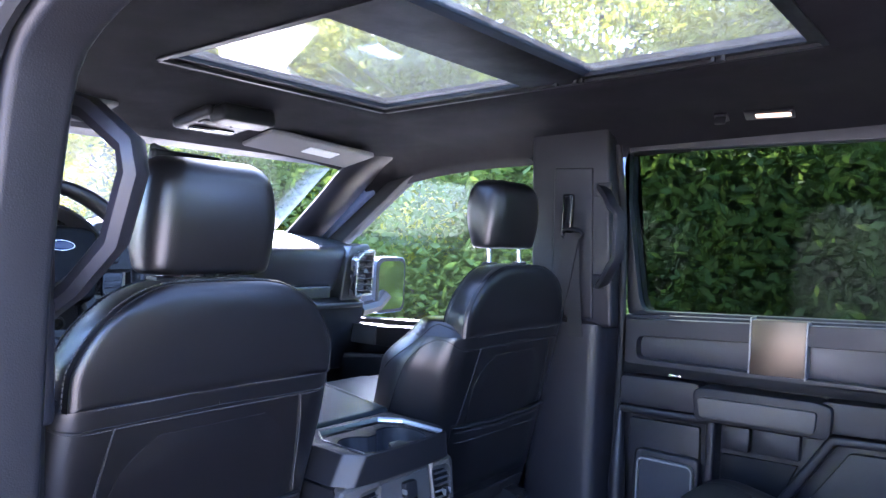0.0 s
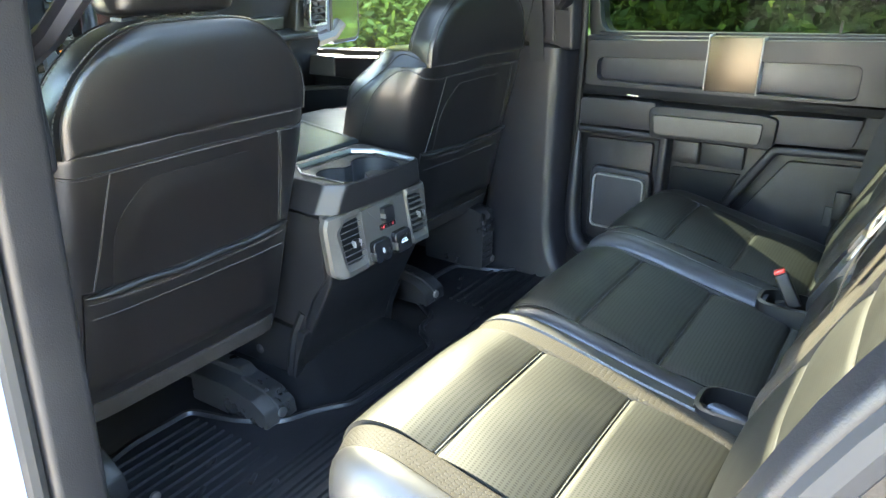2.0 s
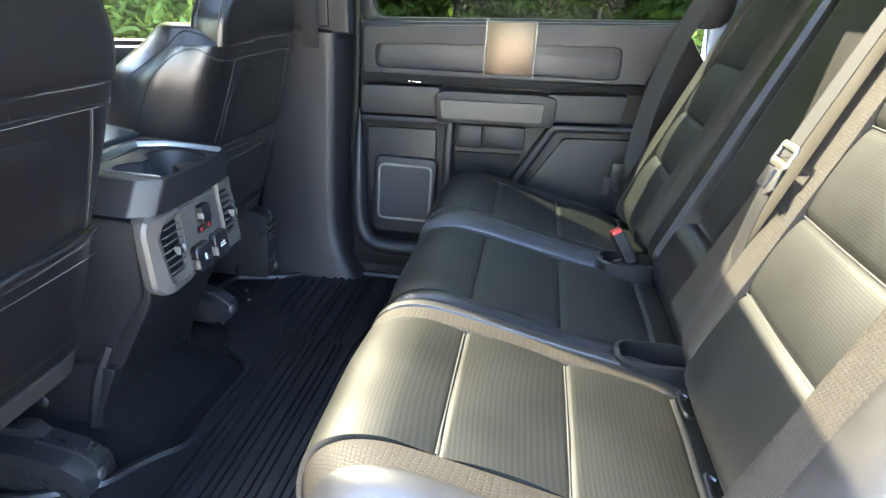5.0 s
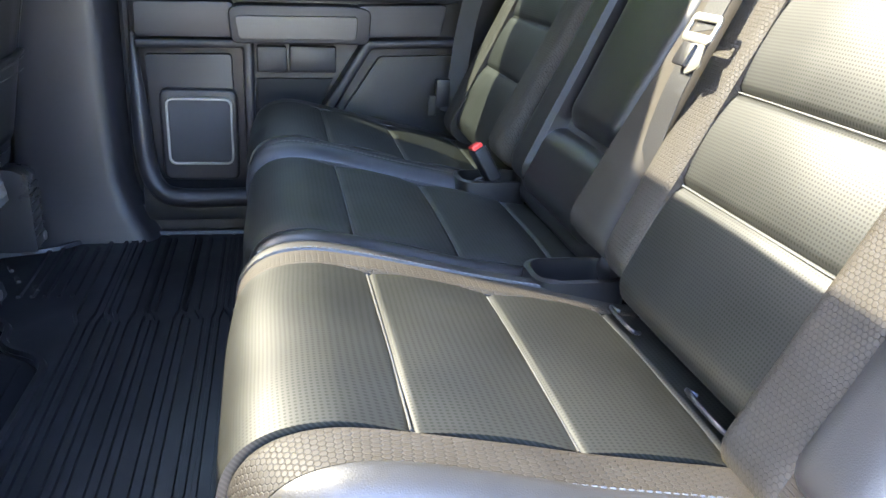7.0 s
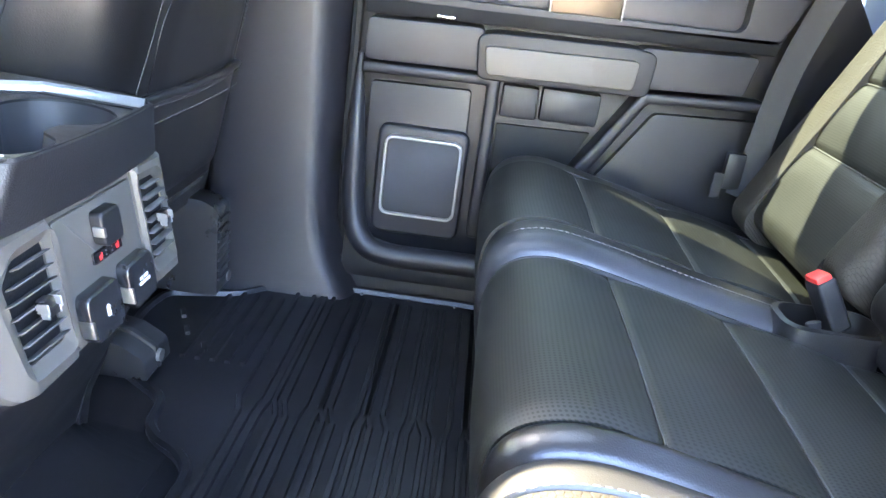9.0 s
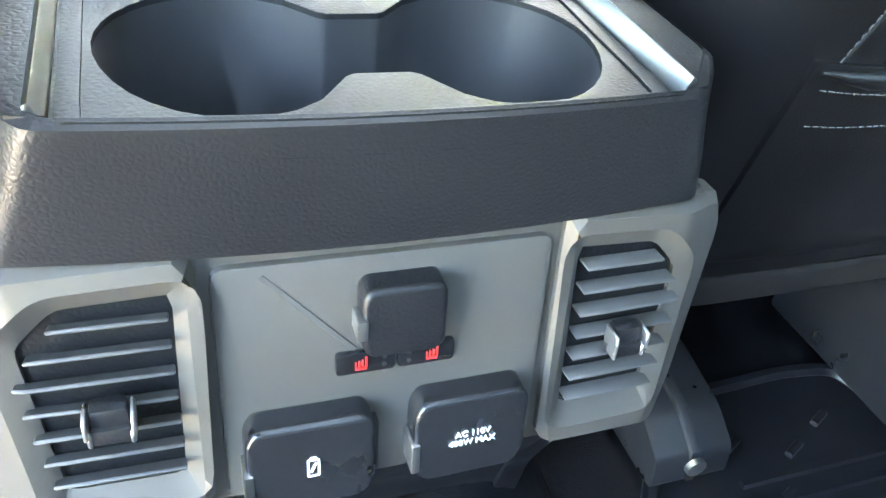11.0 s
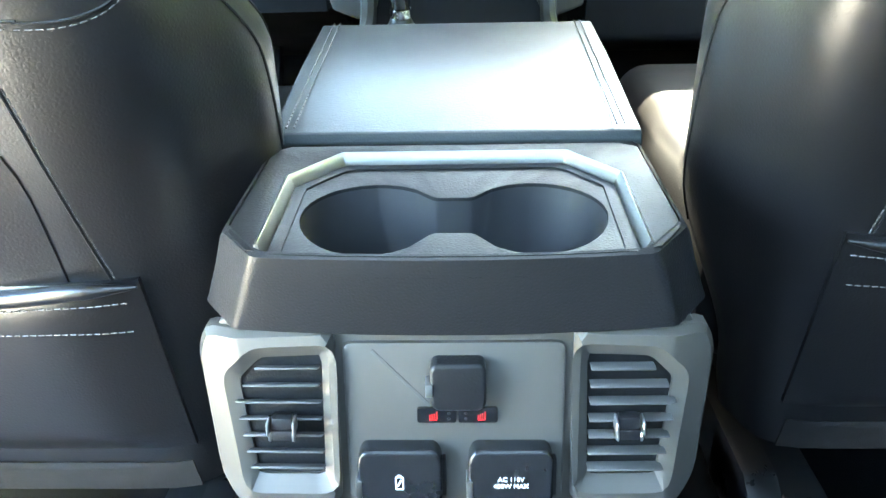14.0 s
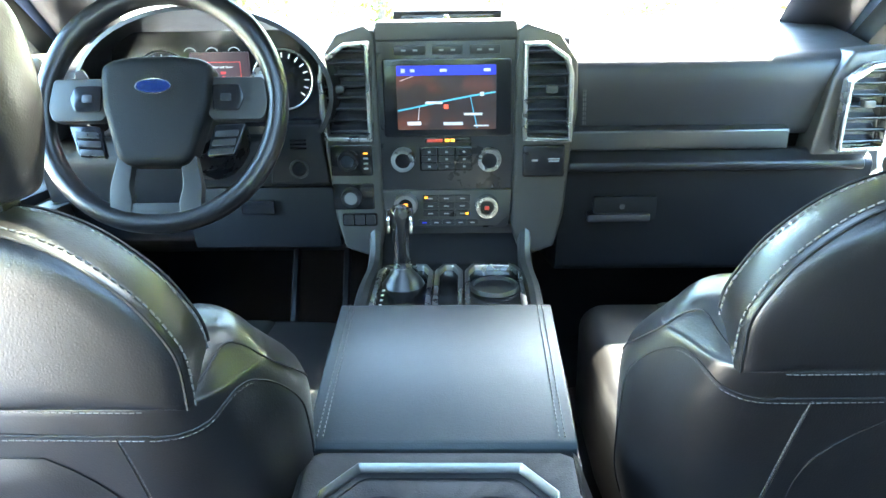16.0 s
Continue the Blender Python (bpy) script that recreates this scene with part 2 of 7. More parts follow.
ARM = mat("armrest_leather", (0.010, 0.0145, 0.0165), 0.38, spec=0.3, vary=0.1, rvar=0.04, grain=0.3, grain_scale=420, grain_depth=0.0008)
PAD = mat("dash_pad", (0.015, 0.015, 0.0162), 0.48, vary=0.1, grain=0.4, grain_scale=420, kind="voronoi", grain_depth=0.0006)
SPOKE = mat("dark_metallic_spoke", (0.035, 0.035, 0.033), 0.4, metal=0.4, vary=0.08, rvar=0.04)
TRIM_LINE = mat("pale_satin_trim", (0.27, 0.26, 0.24), 0.42, metal=0.45, vary=0.06, rvar=0.04)
SLAT = mat("grey_slat_plastic", (0.055, 0.053, 0.05), 0.55, vary=0.08)
SLAT_D = mat("dark_slat_plastic", (0.022, 0.022, 0.023), 0.35, vary=0.08)
PANEL = mat("grey_panel_paint", (0.080, 0.075, 0.067), 0.5, metal=0.35, vary=0.06, grain=0.1, grain_scale=1500)
COVER = mat("socket_cover_black", (0.012, 0.012, 0.013), 0.22, vary=0.1)
STACK = mat("stack_black", (0.015, 0.015, 0.016), 0.32, vary=0.1)
GLOSS_L = mat("gloss_leather_black", (0.015, 0.015, 0.016), 0.22, vary=0.1)
SATIN = mat("satin_silver", (0.27, 0.275, 0.27), 0.32, metal=1.0, vary=0.06, rvar=0.02)
CHROME_D = mat("dark_satin_chrome", (0.38, 0.38, 0.37), 0.28, metal=0.9, vary=0.06)
ACCENT = mat("brushed_accent_metal", (0.105, 0.083, 0.06), 0.36, metal=0.9, vary=0.06, scale=20, rvar=0.02)
BRUSHED = mat("brushed_dark_metal", (0.08, 0.08, 0.075), 0.34, metal=0.8, vary=0.08, scale=20, rvar=0.03)
PEBBLE = mat("pebbled_black_vinyl", (0.010, 0.010, 0.0108), 0.42, vary=0.12, rvar=0.04, spec=0.35, grain=0.55, grain_scale=360, kind="voronoi", grain_depth=0.0006)
BADGE = mat("blue_badge", (0.006, 0.014, 0.06), 0.2, vary=0.0, coat=0.5)
LETTER = mat("white_print", (0.8, 0.8, 0.8), 0.5, vary=0.0)
LETTER_D = mat("dim_print", (0.35, 0.35, 0.36), 0.5, vary=0.0)
RED_GLOW = glow("red_lamp", (0.55, 0.02, 0.02), 0.0015)
RED_DIM = glow("dim_red_lamp", (0.5, 0.05, 0.03), 0.004)
AMBER = glow("amber_lamp", (1.0, 0.33, 0.02), 0.03)
SCREEN_BLUE = glow("screen_blue", (0.02, 0.03, 0.6), 0.012)
SCREEN_CYAN = glow("screen_cyan", (0.1, 0.4, 0.55), 0.008)
SCREEN_WHITE = glow("screen_white", (0.7, 0.7, 0.75), 0.005)
SCREEN_RED = glow("screen_red", (0.9, 0.1, 0.05), 0.016)
SCREEN_DARK = glow("screen_dark", (0.03, 0.01, 0.015), 0.006)


def map_screen():
    m = glow("map_screen", (0.02, 0.012, 0.01), 0.0065)
    n, l = m.node_tree.nodes, m.node_tree.links
    tc = n.new("ShaderNodeTexCoord")
    a = n.new("ShaderNodeTexNoise")
    a.inputs["Scale"].default_value, a.inputs["Detail"].default_value = 18, 2
    l.new(tc.outputs["Object"], a.inputs["Vector"])
    r = n.new("ShaderNodeValToRGB")
    r.color_ramp.elements[0].position, r.color_ramp.elements[0].color = 0.50, (0.035, 0.018, 0.022, 1)
    r.color_ramp.elements[1].position, r.color_ramp.elements[1].color = 0.84, (0.46, 0.13, 0.05, 1)
    l.new(a.outputs["Fac"], r.inputs["Fac"])
    b = n["Principled BSDF"]
    l.new(r.outputs["Color"], b.inputs["Emission Color"])
    return m


SCREEN = map_screen()
MIRROR = mat("mirror_glass", (0.9, 0.9, 0.9), 0.01, metal=1.0, vary=0.0)
BARK = mat("tree_bark", (0.09, 0.07, 0.05), 0.9, vary=0.4, scale=14, grain=1.0, grain_scale=60, grain_depth=0.02)
ASPHALT = mat("sunlit_concrete", (0.37, 0.32, 0.26), 0.9, vary=0.3, scale=2, grain=0.8, grain_scale=200)
# LEAF_A has sunlight put into its yellow-green; LEAF_B is the darker leaf
LEAF_A = mat("sun_tinted_leaves", (0.22, 0.26, 0.02), 0.6, vary=0.5, scale=3, spec=0.15)
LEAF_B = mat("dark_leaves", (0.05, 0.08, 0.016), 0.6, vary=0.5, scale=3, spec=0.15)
for leafy in (LEAF_A, LEAF_B):
    nodes, links = leafy.node_tree.nodes, leafy.node_tree.links
    tl = nodes.new("ShaderNodeBsdfTranslucent")
    # strong yellow here paints the sun glowing through LEAF_A
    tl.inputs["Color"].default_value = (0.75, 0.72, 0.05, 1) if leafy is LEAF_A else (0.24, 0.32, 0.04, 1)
    ms = nodes.new("ShaderNodeMixShader")
    ms.inputs["Fac"].default_value = 0.4
    links.new(nodes["Principled BSDF"].outputs["BSDF"], ms.inputs[1])
    links.new(tl.outputs["BSDF"], ms.inputs[2])
    links.new(ms.outputs["Shader"], nodes["Material Output"].inputs["Surface"])


# ---- mesh helpers ----
def finish(name, bm, material, smooth=40, parent=None):
    me = bpy.data.meshes.new(name)
    bmesh.ops.recalc_face_normals(bm, faces=bm.faces[:])
    for fc in bm.faces:
        fc.smooth = True
    if smooth:
        for e in bm.edges:
            if len(e.link_faces) == 2 and e.calc_face_angle(0) > radians(smooth):
                e.smooth = False
    bm.to_mesh(me)
    bm.free()
    me.materials.append(material)
    ob = new(name, me)
    if parent is not None:
        ob.parent = parent
    return ob


def part(name, bm, material, parent, label="", smooth=40):
    ob = finish(name, bm, material, smooth, parent)
    if label:
        ob["label"] = label
    if name == "stitching":
        ob["kind"] = "stuff"
    return ob


def thing(name, label, category, at=(0, 0, 0), group="", kind=""):
    e = new(name)
    e.empty_display_size = 0.05
    e.location = at
    return tagged(e, label, category, group, kind)


def bevelled(bm, width, segments=2, angle=25):
    es = [e for e in bm.edges if len(e.link_faces) == 2 and e.calc_face_angle(0) > radians(angle)]
    if width > 0 and es:
        bmesh.ops.bevel(bm, geom=es, offset=width, segments=segments, profile=0.6, affect="EDGES", clamp_overlap=True)
    return bm


def box(cx, cy, cz, sx, sy, sz, bevel=0.004, segs=2, m=None):
    bm = bmesh.new()
    bmesh.ops.create_cube(bm, size=1.0, matrix=Matrix.Diagonal((sx, sy, sz, 1)))
    bevelled(bm, min(bevel, 0.45 * min(sx, sy, sz)), segs)
    bm.transform(Matrix.Translation((cx, cy, cz)) @ (m or Matrix()))
    return bm


def join(*bms):
    out = bms[0]
    for b in bms[1:]:
        me = bpy.data.meshes.new("tmp")
        b.to_mesh(me)
        b.free()
        out.from_mesh(me)
        bpy.data.meshes.remove(me)
    return out


AX = {"x": Matrix(((0, 0, 1, 0), (1, 0, 0, 0), (0, 1, 0, 0), (0, 0, 0, 1))),   # outline (y, z), depth along x
      "y": Matrix(((1, 0, 0, 0), (0, 0, 1, 0), (0, 1, 0, 0), (0, 0, 0, 1))),   # outline (x, z), depth along y
      "z": Matrix()}                                                           # outline (x, y), depth along z


def prism(outline, axis, lo, hi, bevel=0.004, segs=2, angle=25):
    """An outline in the plane across axis, made solid from lo to hi along it."""
    bm = bmesh.new()
    a = [bm.verts.new((u, v, lo)) for u, v in outline]
    b = [bm.verts.new((u, v, hi)) for u, v in outline]
    n = len(a)
    bm.faces.new(a)
    bm.faces.new(b)
    for i in range(n):
        bm.faces.new((a[i], a[(i + 1) % n], b[(i + 1) % n], b[i]))
    bmesh.ops.recalc_face_normals(bm, faces=bm.faces[:])
    bevelled(bm, bevel, segs, angle)
    bm.transform(AX[axis])
    return bm


def ring(outer, inner, axis, lo, hi, bevel=0.003, segs=2):
    """A frame between two outlines with the same number of points."""
    bm = bmesh.new()
    n = len(outer)
    vs = [[bm.verts.new((u, v, w)) for u, v in o] for o, w in ((outer, lo), (outer, hi), (inner, hi), (inner, lo))]
    for k in range(4):
        for i in range(n):
            bm.faces.new((vs[k][i], vs[k][(i + 1) % n], vs[(k + 1) % 4][(i + 1) % n], vs[(k + 1) % 4][i]))
    bmesh.ops.recalc_face_normals(bm, faces=bm.faces[:])
    bevelled(bm, bevel, segs, 35)
    bm.transform(AX[axis])
    return bm


def rrect(u0, v0, u1, v1, r, n=4):
    pts = []
    for cu, cv, a0 in ((u1 - r, v1 - r, 0), (u0 + r, v1 - r, 90), (u0 + r, v0 + r, 180), (u1 - r, v0 + r, 270)):
        for i in range(n + 1):
            a = radians(a0 + 90 * i / n)
            pts.append((cu + r * math.cos(a), cv + r * math.sin(a)))
    return pts


def rounded(outline, r, n=3):
    """The outline with its corners rounded."""
    out, k = [], len(outline)
    for i in range(k):
        p, a, b = (Vector(outline[j % k]) for j in (i, i - 1, i + 1))
        ra = min(r, 0.45 * (a - p).length, 0.45 * (b - p).length)
        s, e = p + (a - p).normalized() * ra, p + (b - p).normalized() * ra
        for j in range(n + 1):
            t = j / n
            q = s * (1 - t) ** 2 + p * 2 * t * (1 - t) + e * t * t
            out.append((q.x, q.y))
    return out


def inset(outline, d):
    """A smaller outline, moved in by about d."""
    k, out = len(outline), []
    area = sum(outline[i][0] * outline[(i + 1) % k][1] - outline[(i + 1) % k][0] * outline[i][1] for i in range(k))
    sg = 1 if area > 0 else -1
    for i in range(k):
        p, a, b = (Vector(outline[j % k]) for j in (i, i - 1, i + 1))
        u, v = (p - a).normalized(), (b - p).normalized()
        nrm = (Vector((-u.y, u.x)) + Vector((-v.y, v.x))).normalized() * sg
        c = max(0.35, nrm.dot(Vector((-u.y, u.x)) * sg))
        q = p + nrm * d / c
        out.append((q.x, q.y))
    return out


def loft(loops, caps=True, closed=True, end=False):
    bm = bmesh.new()
    vs = [[bm.verts.new(p) for p in lp] for lp in loops]
    n = len(vs[0])
    for a, b in zip(vs, vs[1:]):
        for i in range(n if closed else n - 1):
            bm.faces.new((a[i], a[(i + 1) % n], b[(i + 1) % n], b[i]))
    if caps and not end:
        bm.faces.new(vs[0][::-1])
    if caps or end:
        bm.faces.new(vs[-1])
    bmesh.ops.recalc_face_normals(bm, faces=bm.faces[:])
    return bm


def spline(pts, n=8, closed=False):
    """A smooth line through the points."""
    P = [Vector(p) for p in pts]
    k, out = len(P), []
    for i in range(k if closed else k - 1):
        p0, p1 = P[i - 1] if (closed or i) else P[0], P[i]
        p2 = P[(i + 1) % k]
        p3 = P[(i + 2) % k] if closed else P[min(i + 2, k - 1)]
        for j in range(n):
            t = j / n
            out.append(0.5 * ((2 * p1) + (p2 - p0) * t + (2 * p0 - 5 * p1 + 4 * p2 - p3) * t * t + (3 * p1 - p0 - 3 * p2 + p3) * t ** 3))
    if not closed:
        out.append(P[-1])
    return out


def tube(line, r, sides=8, closed=False, flat=1.0, up=None, taper=None):
    """A round or flattened bar along a line."""
    line = [Vector(p) for p in line]
    k, loops = len(line), []
    prev = up
    for i, p in enumerate(line):
        a = line[i - 1] if (closed or i) else p
        b = line[(i + 1) % k] if (closed or i < k - 1) else p
        d = (b - a).normalized()
        ref = Vector(prev) if prev is not None else (Vector((0, 0, 1)) if abs(d.z) < 0.9 else Vector((1, 0, 0)))
        s = d.cross(ref).normalized()
        w = s.cross(d).normalized()
        if up is None:
            prev = w
        rr = r * (taper(i / max(1, k - 1)) if taper else 1)
        loops.append([p + s * rr * math.cos(2 * math.pi * j / sides) + w * rr * flat * math.sin(2 * math.pi * j / sides) for j in range(sides)])
    if closed:
        loops.append(loops[0])
        bm = loft(loops, caps=False)
        bmesh.ops.remove_doubles(bm, verts=bm.verts[:], dist=1e-6)
        return bm
    return loft(loops)


def lathe(profile, axis_m, n=24, cap=True):
    """A turned body: profile of (radius, height), set into place by the matrix."""
    loops = [[axis_m @ Vector((r * math.cos(2 * math.pi * j / n), r * math.sin(2 * math.pi * j / n), h)) for j in range(n)] for r, h in profile]
    return loft(loops, caps=cap)


def text_bm(words, size, m, depth=0.0004, align="CENTER"):
    cu = bpy.data.curves.new("words", "FONT")
    cu.body, cu.size, cu.extrude = words, size, depth
    cu.align_x, cu.align_y = align, "CENTER"
    ob = bpy.data.objects.new("words", cu)
    scene.collection.objects.link(ob)
    me = bpy.data.meshes.new_from_object(ob.evaluated_get(bpy.context.evaluated_depsgraph_get()))
    bpy.data.objects.remove(ob)
    bpy.data.curves.remove(cu)
    bm = bmesh.new()
    bm.from_mesh(me)
    bpy.data.meshes.remove(me)
    bm.transform(m)
    return bm


def smooth01(a, b, x):
    t = min(1, max(0, (x - a) / (b - a)))
    return t * t * (3 - 2 * t)


def cut_across(bm, xs):
    """Cuts the mesh at each x, so that it can be bent."""
    for x in xs:
        bmesh.ops.bisect_plane(bm, geom=bm.verts[:] + bm.edges[:] + bm.faces[:], dist=1e-6, plane_co=(x, 0, 0), plane_no=(1, 0, 0))
    return bm


# ---- outside ----
def leaf_cloud(rng, blobs, count, size):
    """Many small bent leaves scattered in uneven lumps."""
    verts, faces = [], []
    for _ in range(count):
        cx, cy, cz, r = blobs[rng.randrange(len(blobs))]
        d = Vector((rng.gauss(0, 1), rng.gauss(0, 1), rng.gauss(0, 1))).normalized() * r * rng.uniform(0.35, 1.05)
        c = Vector((cx, cy, cz)) + d
        a = Vector((rng.gauss(0, 1), rng.gauss(0, 1), rng.gauss(0, 0.7))).normalized()
        b = a.cross(Vector((rng.gauss(0, 1), rng.gauss(0, 1), rng.gauss(0, 1)))).normalized()
        s = size * rng.uniform(0.6, 1.4)
        k = len(verts)
        verts += [c - a * s, c + b * s * 0.38, c + a * s, c - b * s * 0.38]
        faces += [(k, k + 1, k + 2), (k, k + 2, k + 3)]
    return verts, faces


def mesh_of(name, verts, faces, material, parent):
    me = bpy.data.meshes.new(name)
    me.from_pydata([tuple(v) for v in verts], [], faces)
    me.materials.append(material)
    ob = new(name, me)
    ob.parent = parent
    return ob


def make_tree(seed, height, leaf_mat, count, spread=1.3, low=0.2, name="tree", label="leafy green tree with a slim trunk behind the truck window", cat="tree", group="trees along the lot"):
    rng = random.Random(seed)
    t = thing(name, label, cat, group=group)
    bms = [tube(spline([(0, 0, -0.05), (rng.uniform(-.1, .1), rng.uniform(-.1, .1), height * 0.35), (rng.uniform(-.25, .25), rng.uniform(-.25, .25), height * 0.85)], 6), 0.075, 7, taper=lambda u: 1 - 0.75 * u)]
    blobs = []
    for i in range(9):
        a, z = rng.uniform(0, 6.28), height * rng.uniform(0.25, 0.8)
        r = spread * rng.uniform(0.4, 0.9)
        tip = (r * math.cos(a), r * math.sin(a), z + rng.uniform(0.2, 0.8))
        bms.append(tube(spline([(0, 0, z * 0.75), (tip[0] * 0.5, tip[1] * 0.5, z), tip], 4), 0.035, 5, taper=lambda u: 1 - 0.7 * u))
        blobs.append((*tip, rng.uniform(0.45, 0.8) * spread * 0.75))
    for i in range(12):
        a, r = rng.uniform(0, 6.28), spread * rng.uniform(0.1, 1.0)
        blobs.append((r * math.cos(a), r * math.sin(a), height * rng.uniform(low, 0.95), rng.uniform(0.3, 0.65) * spread * 0.75))
    part("trunk", join(*bms), BARK, t)
    v, f = leaf_cloud(rng, blobs, count, 0.062)
    mesh_of("crown", v, f, leaf_mat, t)
    return t


def build_outside():
    bm = bmesh.new()
    bmesh.ops.create_grid(bm, x_segments=8, y_segments=8, size=400)
    bm.transform(Matrix.Translation((0, 0, -0.80)))
    tagged(finish("ground", bm, ASPHALT), "pale sunlit concrete lot under the truck", "ground", kind="structure")
    rng = random.Random(5)
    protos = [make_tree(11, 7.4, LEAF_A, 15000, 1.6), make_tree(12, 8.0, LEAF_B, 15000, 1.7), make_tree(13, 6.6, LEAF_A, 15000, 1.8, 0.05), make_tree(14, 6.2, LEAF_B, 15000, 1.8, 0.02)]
    spots = []
    for i in range(10):
        spots.append((rng.uniform(7.4, 8.4), -6.5 + 1.7 * i + rng.uniform(-.4, .4)))
    for i in range(9):
        spots.append((rng.uniform(10.0, 11.2), -4.5 + 2.1 * i + rng.uniform(-.4, .4)))
    for i in range(8):
        spots.append((-9.0 + 2.0 * i + rng.uniform(-.4, .4), rng.uniform(10.5, 12.0)))
    for i in range(6):
        spots.append((2.6 + 1.4 * i + rng.uniform(-.3, .3), 10.6 - 0.3 * i + rng.uniform(-.4, .4)))
    # unseen rows left and behind, added to darken reflections in the glass
    for i in range(8):
        spots.append((rng.uniform(-15.5, -13.5), -9.0 + 2.3 * i + rng.uniform(-.4, .4)))
    for i in range(7):
        spots.append((-12.0 + 2.8 * i + rng.uniform(-.4, .4), rng.uniform(-14.0, -12.0)))
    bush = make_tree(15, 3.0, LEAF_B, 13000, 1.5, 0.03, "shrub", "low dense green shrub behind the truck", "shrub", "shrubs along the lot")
    for i in range(17):
        m = pose(rng.uniform(6.0, 6.6), -8.0 + 1.05 * i + rng.uniform(-.2, .2), -0.80, 0, 0, rng.uniform(0, 360))
        if i:
            copy_thing(bush, m)
            copy_thing(bush, pose(4.5 + 0.33 * i, 9.2 - 0.2 * i + rng.uniform(-.2, .2), -0.80, 0, 0, rng.uniform(0, 360))) if i % 3 == 0 else None
        else:
            bush.matrix_basis = m
    hedge = make_tree(16, 3.9, LEAF_A, 14000, 1.5, 0.03, "shrub", "tall shrub along the lot, tinted yellow-green as if sunlit", "shrub", "shrubs along the lot")
    hedge.matrix_basis = pose(6.9, 4.2, -0.80)
    for i in range(8):
        copy_thing(hedge, pose(rng.uniform(6.6, 7.6), 4.9 + 0.75 * i, -0.80, 0, 0, rng.uniform(0, 360)))
        copy_thing(hedge, pose(5.6 + 0.6 * i, 9.8 - 0.12 * i + rng.uniform(-.3, .3), -0.80, 0, 0, rng.uniform(0, 360)))
    for i in range(12):
        copy_thing(bush, pose(rng.uniform(7.0, 7.8), -5.0 + 0.8 * i, -0.80, 0, 0, rng.uniform(0, 360)))
    for i, (x, y) in enumerate(spots):
        m = pose(x, y, -0.80, 0, 0, rng.uniform(0, 360))
        if i < len(protos):
            protos[i].matrix_basis = m
        else:
            copy_thing(protos[rng.randrange(4)], m)


build_outside()


# ---- cab shell ----
ROOF_Z = 1.262


def roof_z(x, y):
    edge = max(0.0, abs(x) - 0.42)
    return ROOF_Z - 0.055 * y - 0.24 * edge ** 2 - (0.45 * (abs(x) - 0.79) if abs(x) > 0.79 else 0) - 0.20 * max(0, y - 0.38) ** 2


HOLE = (-0.345, 0.345, -0.70, 0.40)


